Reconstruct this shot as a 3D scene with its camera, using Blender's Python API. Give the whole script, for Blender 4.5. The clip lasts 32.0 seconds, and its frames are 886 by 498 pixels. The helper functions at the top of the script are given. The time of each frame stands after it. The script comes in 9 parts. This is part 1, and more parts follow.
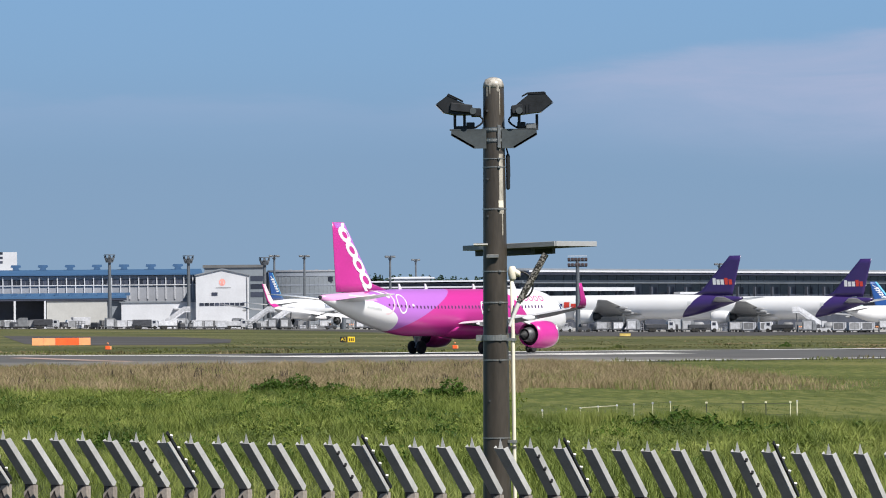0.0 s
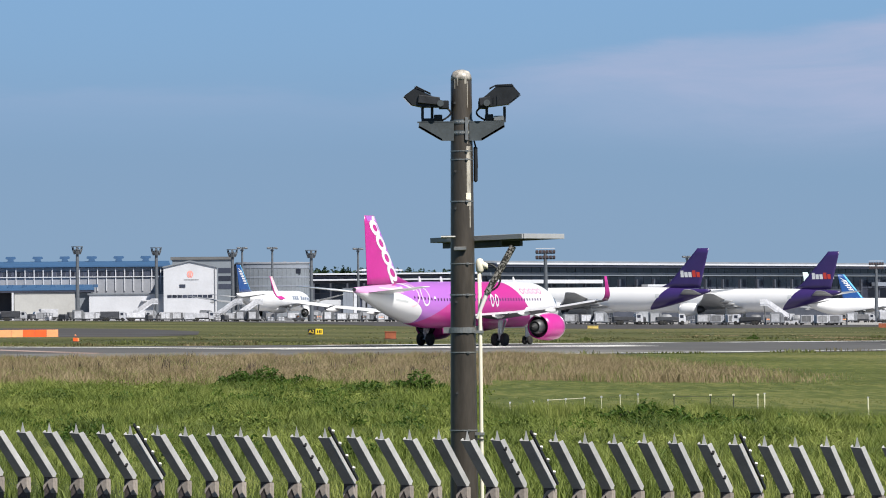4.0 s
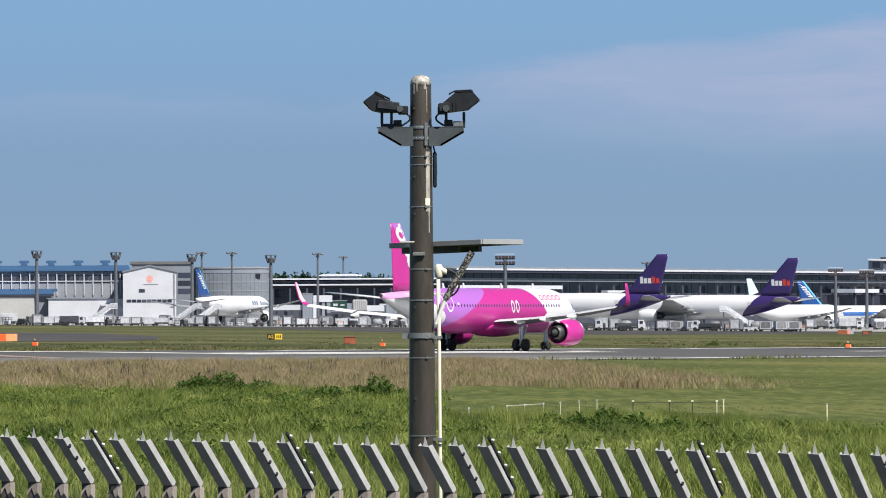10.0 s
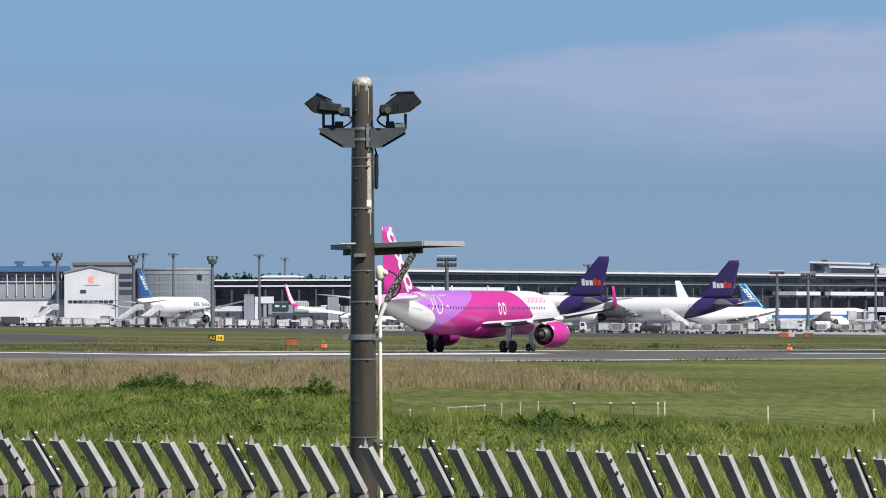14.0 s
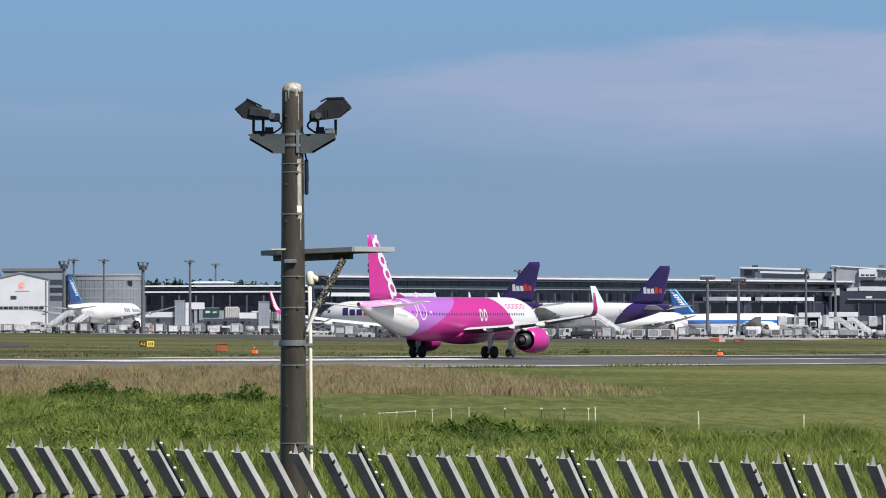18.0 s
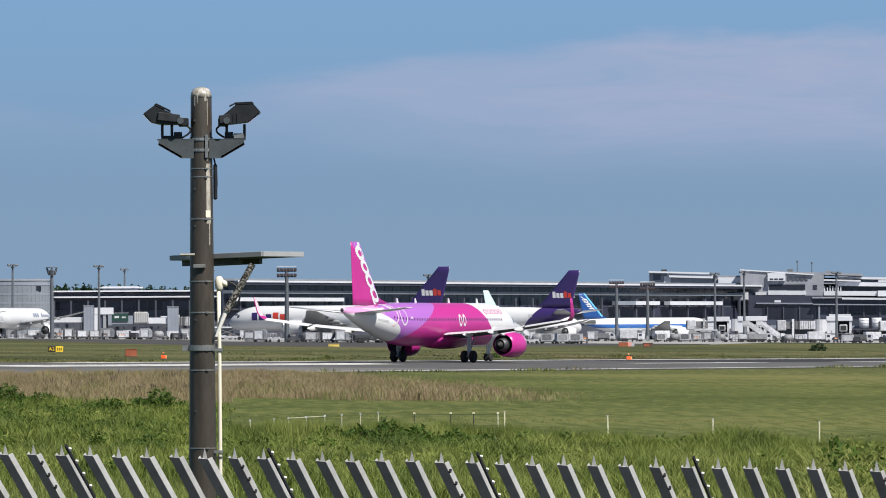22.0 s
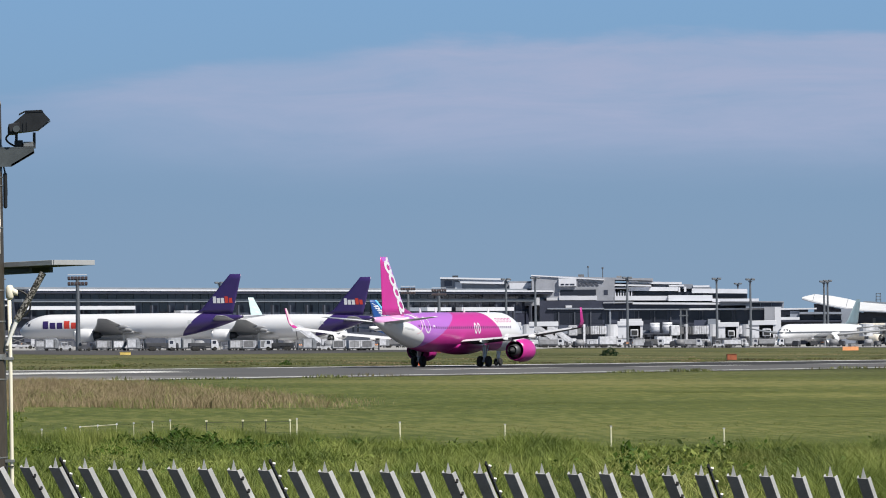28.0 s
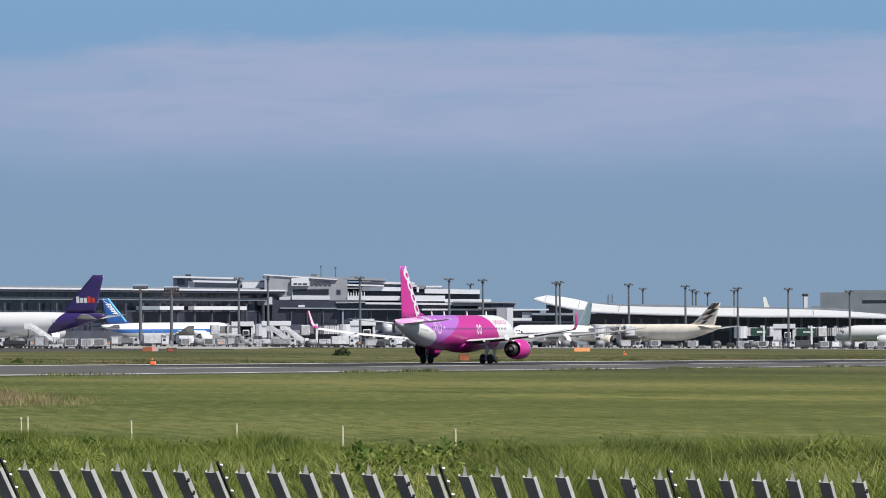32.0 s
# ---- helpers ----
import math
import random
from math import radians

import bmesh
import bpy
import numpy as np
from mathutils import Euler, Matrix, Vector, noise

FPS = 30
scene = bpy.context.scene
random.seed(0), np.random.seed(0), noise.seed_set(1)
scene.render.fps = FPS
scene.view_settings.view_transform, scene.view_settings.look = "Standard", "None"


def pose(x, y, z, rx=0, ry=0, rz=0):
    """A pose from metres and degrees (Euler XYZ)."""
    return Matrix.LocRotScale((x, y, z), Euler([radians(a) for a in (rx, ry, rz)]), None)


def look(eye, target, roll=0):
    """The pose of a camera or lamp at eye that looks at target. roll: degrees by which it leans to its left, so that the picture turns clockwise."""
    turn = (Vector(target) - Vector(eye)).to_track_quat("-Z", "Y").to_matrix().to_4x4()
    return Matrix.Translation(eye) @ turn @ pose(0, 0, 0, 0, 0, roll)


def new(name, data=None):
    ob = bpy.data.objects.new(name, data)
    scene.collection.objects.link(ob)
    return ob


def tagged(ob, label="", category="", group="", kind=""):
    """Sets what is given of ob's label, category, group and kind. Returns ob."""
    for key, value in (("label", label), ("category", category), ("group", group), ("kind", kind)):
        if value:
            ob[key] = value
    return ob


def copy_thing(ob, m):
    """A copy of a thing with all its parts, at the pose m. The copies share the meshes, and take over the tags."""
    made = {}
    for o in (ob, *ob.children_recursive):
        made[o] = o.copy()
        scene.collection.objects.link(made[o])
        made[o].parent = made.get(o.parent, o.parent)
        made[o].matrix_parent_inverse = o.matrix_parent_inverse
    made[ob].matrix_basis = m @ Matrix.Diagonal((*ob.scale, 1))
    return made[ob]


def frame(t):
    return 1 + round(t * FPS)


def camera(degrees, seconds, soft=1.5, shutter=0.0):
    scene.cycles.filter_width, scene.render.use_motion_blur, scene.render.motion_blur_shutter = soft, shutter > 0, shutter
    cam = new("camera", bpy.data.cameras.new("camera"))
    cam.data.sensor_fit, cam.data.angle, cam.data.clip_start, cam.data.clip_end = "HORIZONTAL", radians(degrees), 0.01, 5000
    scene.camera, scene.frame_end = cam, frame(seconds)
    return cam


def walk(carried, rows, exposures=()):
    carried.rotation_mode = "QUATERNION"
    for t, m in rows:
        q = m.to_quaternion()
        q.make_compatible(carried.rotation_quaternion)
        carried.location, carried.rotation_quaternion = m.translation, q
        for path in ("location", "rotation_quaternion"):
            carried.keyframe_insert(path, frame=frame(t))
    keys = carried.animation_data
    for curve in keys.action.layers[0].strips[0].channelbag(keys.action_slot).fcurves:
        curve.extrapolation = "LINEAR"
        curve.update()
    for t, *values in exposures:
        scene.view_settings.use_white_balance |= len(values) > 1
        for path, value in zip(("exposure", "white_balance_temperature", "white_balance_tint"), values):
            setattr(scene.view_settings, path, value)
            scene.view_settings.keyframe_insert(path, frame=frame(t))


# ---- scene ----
EYE = 3.13
cam = camera(10.0, 32.0, soft=1.0)
# seconds, bearing to the right, pitch up, lean (degrees)
PAN = [
    (0.0, 0.000, 0.780, -0.520),
    (0.5, 0.036, 0.749, -0.510),
    (1.0, 0.070, 0.727, -0.539),
    (1.5, 0.107, 0.698, -0.562),
    (2.0, 0.188, 0.663, -0.494),
    (2.5, 0.292, 0.646, -0.485),
    (3.0, 0.369, 0.658, -0.462),
    (3.5, 0.369, 0.682, -0.468),
    (5.5, 0.342, 0.699, -0.373),
    (6.0, 0.371, 0.761, -0.351),
    (6.5, 0.395, 0.801, -0.301),
    (7.0, 0.420, 0.790, -0.340),
    (7.5, 0.453, 0.771, -0.290),
    (8.0, 0.522, 0.743, -0.312),
    (8.5, 0.636, 0.723, -0.282),
    (9.0, 0.761, 0.695, -0.284),
    (9.5, 0.825, 0.710, -0.288),
    (10.0, 0.818, 0.748, -0.287),
    (10.5, 0.815, 0.810, -0.255),
    (11.0, 0.834, 0.827, -0.226),
    (11.5, 0.861, 0.806, -0.137),
    (12.0, 0.919, 0.796, -0.135),
    (12.5, 1.020, 0.805, -0.127),
    (13.0, 1.154, 0.805, -0.128),
    (13.5, 1.307, 0.776, -0.143),
    (14.0, 1.477, 0.764, -0.151),
    (14.5, 1.670, 0.774, -0.115),
    (15.0, 1.849, 0.784, -0.098),
    (15.5, 2.006, 0.786, -0.096),
    (17.5, 2.232, 0.840, -0.160),
    (18.0, 2.261, 0.826, -0.209),
    (18.5, 2.338, 0.827, -0.202),
    (19.0, 2.438, 0.859, -0.180),
    (19.5, 2.528, 0.907, -0.193),
    (20.0, 2.594, 0.934, -0.221),
    (20.5, 2.701, 0.911, -0.238),
    (21.0, 2.909, 0.886, -0.234),
    (21.5, 3.139, 0.867, -0.262),
    (22.0, 3.289, 0.874, -0.302),
    (22.5, 3.341, 0.885, -0.310),
    (23.0, 3.405, 0.907, -0.289),
    (23.5, 3.596, 0.901, -0.233),
    (24.0, 3.983, 0.925, -0.154),
    (24.5, 4.463, 0.965, -0.167),
    (25.0, 4.794, 1.043, -0.269),
    (25.5, 4.940, 1.035, -0.461),
    (27.5, 5.525, 0.893, -0.694),
    (28.0, 5.652, 0.930, -0.686),
    (28.5, 5.839, 0.938, -0.664),
    (29.0, 6.097, 0.923, -0.616),
    (29.5, 6.442, 0.914, -0.569),
    (30.0, 6.833, 0.912, -0.548),
    (30.5, 7.317, 0.884, -0.462),
    (31.0, 7.833, 0.858, -0.419),
    (31.5, 8.288, 0.848, -0.377),
    (32.0, 8.672, 0.898, -0.356),
]
walk(cam, [(t, pose(min(0.0195, 0.00103 * t), 0, EYE, 90 + pitch, 0, -turn) @ pose(0, 0, 0, 0, 0, lean)) for t, turn, pitch, lean in PAN], [(0.0, 0.53), (3.0, 0.56), (6.0, 0.55), (7.0, 0.52), (9.0, 0.55), (11.0, 0.52), (13.0, 0.50), (15.0, 0.48), (18.0, 0.44), (20.0, 0.38), (22.0, 0.43), (24.0, 0.41), (28.0, 0.43), (32.0, 0.39)])

# ---- daylight ----
SUN_AZ, SUN_EL = 142.0, 48.0
scene.view_settings.exposure = 0.45
to_sun = Vector((math.sin(radians(SUN_AZ)) * math.cos(radians(SUN_EL)), math.cos(radians(SUN_AZ)) * math.cos(radians(SUN_EL)), math.sin(radians(SUN_EL))))
sun = new("sun", bpy.data.lights.new("sun", "SUN"))
sun.data.energy, sun.data.angle, sun.data.color = 5.0, radians(0.53), (1.0, 0.95, 0.87)
sun.matrix_world = look(to_sun * 200, (0, 0, 0))


def make_world():
    w = bpy.data.worlds.new("sky")
    scene.world = w
    w.use_nodes = True
    nt = w.node_tree
    nt.nodes.clear()

    def nd(kind, **kw):
        n = nt.nodes.new(kind)
        for k, v in kw.items():
            n.inputs[k].default_value = v
        return n

    def op(kind, a, b=None, c=None):
        n = nt.nodes.new("ShaderNodeMath")
        n.operation = kind
        for i, v in enumerate((a, b, c)):
            if v is None:
                continue
            if isinstance(v, (int, float)):
                n.inputs[i].default_value = v
            else:
                nt.links.new(v, n.inputs[i])
        return n.outputs[0]

    sky = nt.nodes.new("ShaderNodeTexSky")
    sky.sky_type = "NISHITA"
    sky.sun_disc = False
    sky.sun_elevation, sky.sun_rotation = radians(SUN_EL), radians(SUN_AZ)
    sky.air_density, sky.dust_density, sky.ozone_density = 1.0, 0.4, 2.5
    co = nt.nodes.new("ShaderNodeTexCoord")
    sep = nt.nodes.new("ShaderNodeSeparateXYZ")
    nt.links.new(co.outputs["Generated"], sep.inputs[0])
    x, y, z = sep.outputs
    # low summer haze: the lowest degrees are an even blue-grey
    haze = nt.nodes.new("ShaderNodeValToRGB")
    els = haze.color_ramp.elements
    els[0].position, els[0].color = 0.0, (2.05, 3.02, 4.25, 1)
    els[1].position, els[1].color = 0.30, (1.6, 3.1, 5.8, 1)
    els.new(0.030).color = (1.88, 2.95, 4.40, 1)
    els.new(0.052).color = (1.90, 3.26, 5.08, 1)
    els.new(0.085).color = (1.82, 3.42, 5.65, 1)
    nt.links.new(z, haze.inputs[0])
    mul = nt.nodes.new("ShaderNodeMixRGB")
    keep = nt.nodes.new("ShaderNodeMapRange")
    keep.interpolation_type = "SMOOTHSTEP"
    keep.inputs["From Min"].default_value, keep.inputs["From Max"].default_value = 0.10, 0.45
    nt.links.new(z, keep.inputs[0])
    nt.links.new(keep.outputs[0], mul.inputs[0])
    nt.links.new(haze.outputs[0], mul.inputs[1])
    thin = nt.nodes.new("ShaderNodeVectorMath")
    thin.operation = "SCALE"
    thin.inputs["Scale"].default_value = 0.36
    nt.links.new(sky.outputs[0], thin.inputs[0])
    nt.links.new(thin.outputs[0], mul.inputs[2])
    # thin stretched cloud layer, thickest a few degrees above the horizon
    bearing = op("ARCTAN2", x, y)
    comb = nt.nodes.new("ShaderNodeCombineXYZ")
    nt.links.new(op("MULTIPLY", bearing, 7.0), comb.inputs[0])
    nt.links.new(op("MULTIPLY", z, 42.0), comb.inputs[1])
    noi = nd("ShaderNodeTexNoise", Scale=3.2, Detail=6.0, Roughness=0.6, Distortion=0.3)
    nt.links.new(comb.outputs[0], noi.inputs["Vector"])
    fine = nd("ShaderNodeTexNoise", Scale=2.9, Detail=6.0, Roughness=0.62, Distortion=0.5)
    nt.links.new(comb.outputs[0], fine.inputs["Vector"])
    # the bank rises towards the right; crisp above, dissolving below
    rise = nt.nodes.new("ShaderNodeMapRange")
    rise.interpolation_type = "SMOOTHSTEP"
    rise.inputs["From Min"].default_value, rise.inputs["From Max"].default_value = -0.02, 0.095
    nt.links.new(bearing, rise.inputs[0])
    up = rise.outputs[0]
    rim = op("ADD", op("ADD", 0.0452, op("MULTIPLY", up, 0.0135)), op("MULTIPLY", op("SUBTRACT", noi.outputs[0], 0.5), 0.011))
    top = nt.nodes.new("ShaderNodeMapRange")
    top.interpolation_type = "SMOOTHSTEP"
    nt.links.new(op("SUBTRACT", rim, z), top.inputs[0])
    top.inputs["From Min"].default_value, top.inputs["From Max"].default_value = -0.0004, 0.0042
    low = nt.nodes.new("ShaderNodeMapRange")
    low.interpolation_type = "SMOOTHSTEP"
    nt.links.new(op("SUBTRACT", z, op("SUBTRACT", 0.034, op("MULTIPLY", up, 0.006))), low.inputs[0])
    low.inputs["From Min"].default_value, low.inputs["From Max"].default_value = -0.003, 0.016
    body = op("MULTIPLY", top.outputs[0], low.outputs[0])
    fade = op("ADD", 0.30, op("MULTIPLY", up, 0.55))
    amount = op("MULTIPLY", op("MULTIPLY", body, fade), op("ADD", 0.05, op("MULTIPLY", fine.outputs[0], 1.85)))
    cloud = nt.nodes.new("ShaderNodeMixRGB")
    nt.links.new(op("MINIMUM", amount, 1.0), cloud.inputs[0])
    nt.links.new(mul.outputs[0], cloud.inputs[1])
    cloud.inputs[2].default_value = (3.15, 3.72, 5.3, 1)
    bg = nd("ShaderNodeBackground", Strength=0.085)
    nt.links.new(cloud.outputs[0], bg.inputs[0])
    out = nt.nodes.new("ShaderNodeOutputWorld")
    nt.links.new(bg.outputs[0], out.inputs[0])


make_world()


# ---- materials ----
def base_material(name):
    m = bpy.data.materials.new(name)
    m.use_nodes = True
    nt = m.node_tree
    bs = nt.nodes["Principled BSDF"]
    return m, nt, bs


def surf(name, color, rough=0.6, metal=0.0, var=0.15, scale=2.0, bump=0.0, spec=0.5, spread=0.0, stretch=(1, 1, 1), grime=None):
    """A painted, mineral or metal surface with coarse and fine variation; spread varies it from piece to piece."""
    m, nt, bs = base_material(name)
    co = nt.nodes.new("ShaderNodeTexCoord")
    mp = nt.nodes.new("ShaderNodeMapping")
    mp.inputs["Scale"].default_value = stretch
    nt.links.new(co.outputs["Object"], mp.inputs[0])
    n1 = nt.nodes.new("ShaderNodeTexNoise")
    n1.inputs["Scale"].default_value, n1.inputs["Detail"].default_value = scale, 6
    n2 = nt.nodes.new("ShaderNodeTexNoise")
    n2.inputs["Scale"].default_value, n2.inputs["Detail"].default_value = scale * 9, 3
    for n in (n1, n2):
        nt.links.new(mp.outputs[0], n.inputs["Vector"])
    add = nt.nodes.new("ShaderNodeMath")
    add.operation = "MULTIPLY_ADD"
    nt.links.new(n2.outputs[0], add.inputs[0])
    add.inputs[1].default_value = 0.5
    nt.links.new(n1.outputs[0], add.inputs[2])
    ramp = nt.nodes.new("ShaderNodeValToRGB")
    dark = grime if grime else tuple(c * (1 - 1.6 * var) for c in color)
    ramp.color_ramp.elements[0].position, ramp.color_ramp.elements[0].color = 0.45, (*dark, 1)
    ramp.color_ramp.elements[1].position, ramp.color_ramp.elements[1].color = 0.95, (*(min(1, c * (1 + var)) for c in color), 1)
    nt.links.new(add.outputs[0], ramp.inputs[0])
    tint = ramp.outputs[0]
    if spread:
        info = nt.nodes.new("ShaderNodeObjectInfo")
        hsv = nt.nodes.new("ShaderNodeHueSaturation")
        rng = nt.nodes.new("ShaderNodeMapRange")
        rng.inputs["To Min"].default_value, rng.inputs["To Max"].default_value = 1 - spread, 1 + spread
        nt.links.new(info.outputs["Random"], rng.inputs[0])
        nt.links.new(rng.outputs[0], hsv.inputs["Value"])
        nt.links.new(tint, hsv.inputs["Color"])
        tint = hsv.outputs[0]
    nt.links.new(tint, bs.inputs["Base Color"])
    bs.inputs["Roughness"].default_value, bs.inputs["Metallic"].default_value = rough, metal
    bs.inputs["Specular IOR Level"].default_value = spec
    if bump:
        bp = nt.nodes.new("ShaderNodeBump")
        bp.inputs["Strength"].default_value, bp.inputs["Distance"].default_value = bump, 0.02
        nt.links.new(n2.outputs[0], bp.inputs["Height"])
        nt.links.new(bp.outputs[0], bs.inputs["Normal"])
    return m


def blades(name, low, mid, high, rough=0.6):
    """Grass blades: a colour of its own for each island, translucent."""
    m, nt, bs = base_material(name)
    geo = nt.nodes.new("ShaderNodeNewGeometry")
    ramp = nt.nodes.new("ShaderNodeValToRGB")
    ramp.color_ramp.elements[0].color = (*low, 1)
    ramp.color_ramp.elements[1].color = (*high, 1)
    e = ramp.color_ramp.elements.new(0.5)
    e.color = (*mid, 1)
    co = nt.nodes.new("ShaderNodeTexCoord")
    n1 = nt.nodes.new("ShaderNodeTexNoise")
    n1.inputs["Scale"].default_value, n1.inputs["Detail"].default_value = 0.42, 5
    mp = nt.nodes.new("ShaderNodeMapping")
    mp.inputs["Scale"].default_value = (1.3, 0.26, 1)
    nt.links.new(co.outputs["Object"], mp.inputs[0])
    nt.links.new(mp.outputs[0], n1.inputs["Vector"])
    mix = nt.nodes.new("ShaderNodeMath")
    mix.operation = "MULTIPLY_ADD"
    mix.inputs[1].default_value = 0.22
    nt.links.new(geo.outputs["Random Per Island"], mix.inputs[0])
    sc = nt.nodes.new("ShaderNodeMapRange")
    sc.inputs["From Min"].default_value, sc.inputs["From Max"].default_value = 0.3, 0.7
    sc.inputs["To Max"].default_value = 0.78
    nt.links.new(n1.outputs[0], sc.inputs[0])
    nt.links.new(sc.outputs[0], mix.inputs[2])
    nt.links.new(mix.outputs[0], ramp.inputs[0])
    nt.links.new(ramp.outputs[0], bs.inputs["Base Color"])
    bs.inputs["Roughness"].default_value = rough
    bs.inputs["Specular IOR Level"].default_value = 0.25
    tr = nt.nodes.new("ShaderNodeBsdfTranslucent")
    nt.links.new(ramp.outputs[0], tr.inputs[0])
    ms = nt.nodes.new("ShaderNodeMixShader")
    ms.inputs[0].default_value = 0.30
    nt.links.new(bs.outputs[0], ms.inputs[1])
    nt.links.new(tr.outputs[0], ms.inputs[2])
    nt.links.new(ms.outputs[0], nt.nodes["Material Output"].inputs[0])
    return m


def glassy(name, color, rough=0.08, spread=0.0):
    m, nt, bs = base_material(name)
    bs.inputs["Base Color"].default_value = (*color, 1)
    bs.inputs["Roughness"].default_value = rough
    bs.inputs["Specular IOR Level"].default_value = 0.5
    if spread:
        info = nt.nodes.new("ShaderNodeObjectInfo")
        hsv = nt.nodes.new("ShaderNodeHueSaturation")
        rng = nt.nodes.new("ShaderNodeMapRange")
        rng.inputs["To Min"].default_value, rng.inputs["To Max"].default_value = 0.35, 1 + spread
        nt.links.new(info.outputs["Random"], rng.inputs[0])
        nt.links.new(rng.outputs[0], hsv.inputs["Value"])
        hsv.inputs["Color"].default_value = (*color, 1)
        nt.links.new(hsv.outputs[0], bs.inputs["Base Color"])
    return m


def checker_wrap():
    """Black and pale blotched tape."""
    m, nt, bs = base_material("mottled_tape")
    co = nt.nodes.new("ShaderNodeTexCoord")
    vor = nt.nodes.new("ShaderNodeTexVoronoi")
    vor.inputs["Scale"].default_value = 85.0
    nt.links.new(co.outputs["Object"], vor.inputs["Vector"])
    ramp = nt.nodes.new("ShaderNodeValToRGB")
    ramp.color_ramp.elements[0].position, ramp.color_ramp.elements[0].color = 0.48, (0.025, 0.023, 0.02, 1)
    ramp.color_ramp.elements[1].position, ramp.color_ramp.elements[1].color = 0.62, (0.29, 0.275, 0.255, 1)
    bw = nt.nodes.new("ShaderNodeSeparateColor")
    nt.links.new(vor.outputs["Color"], bw.inputs[0])
    nt.links.new(bw.outputs[0], ramp.inputs[0])
    nt.links.new(ramp.outputs[0], bs.inputs["Base Color"])
    bs.inputs["Roughness"].default_value = 0.6
    return m


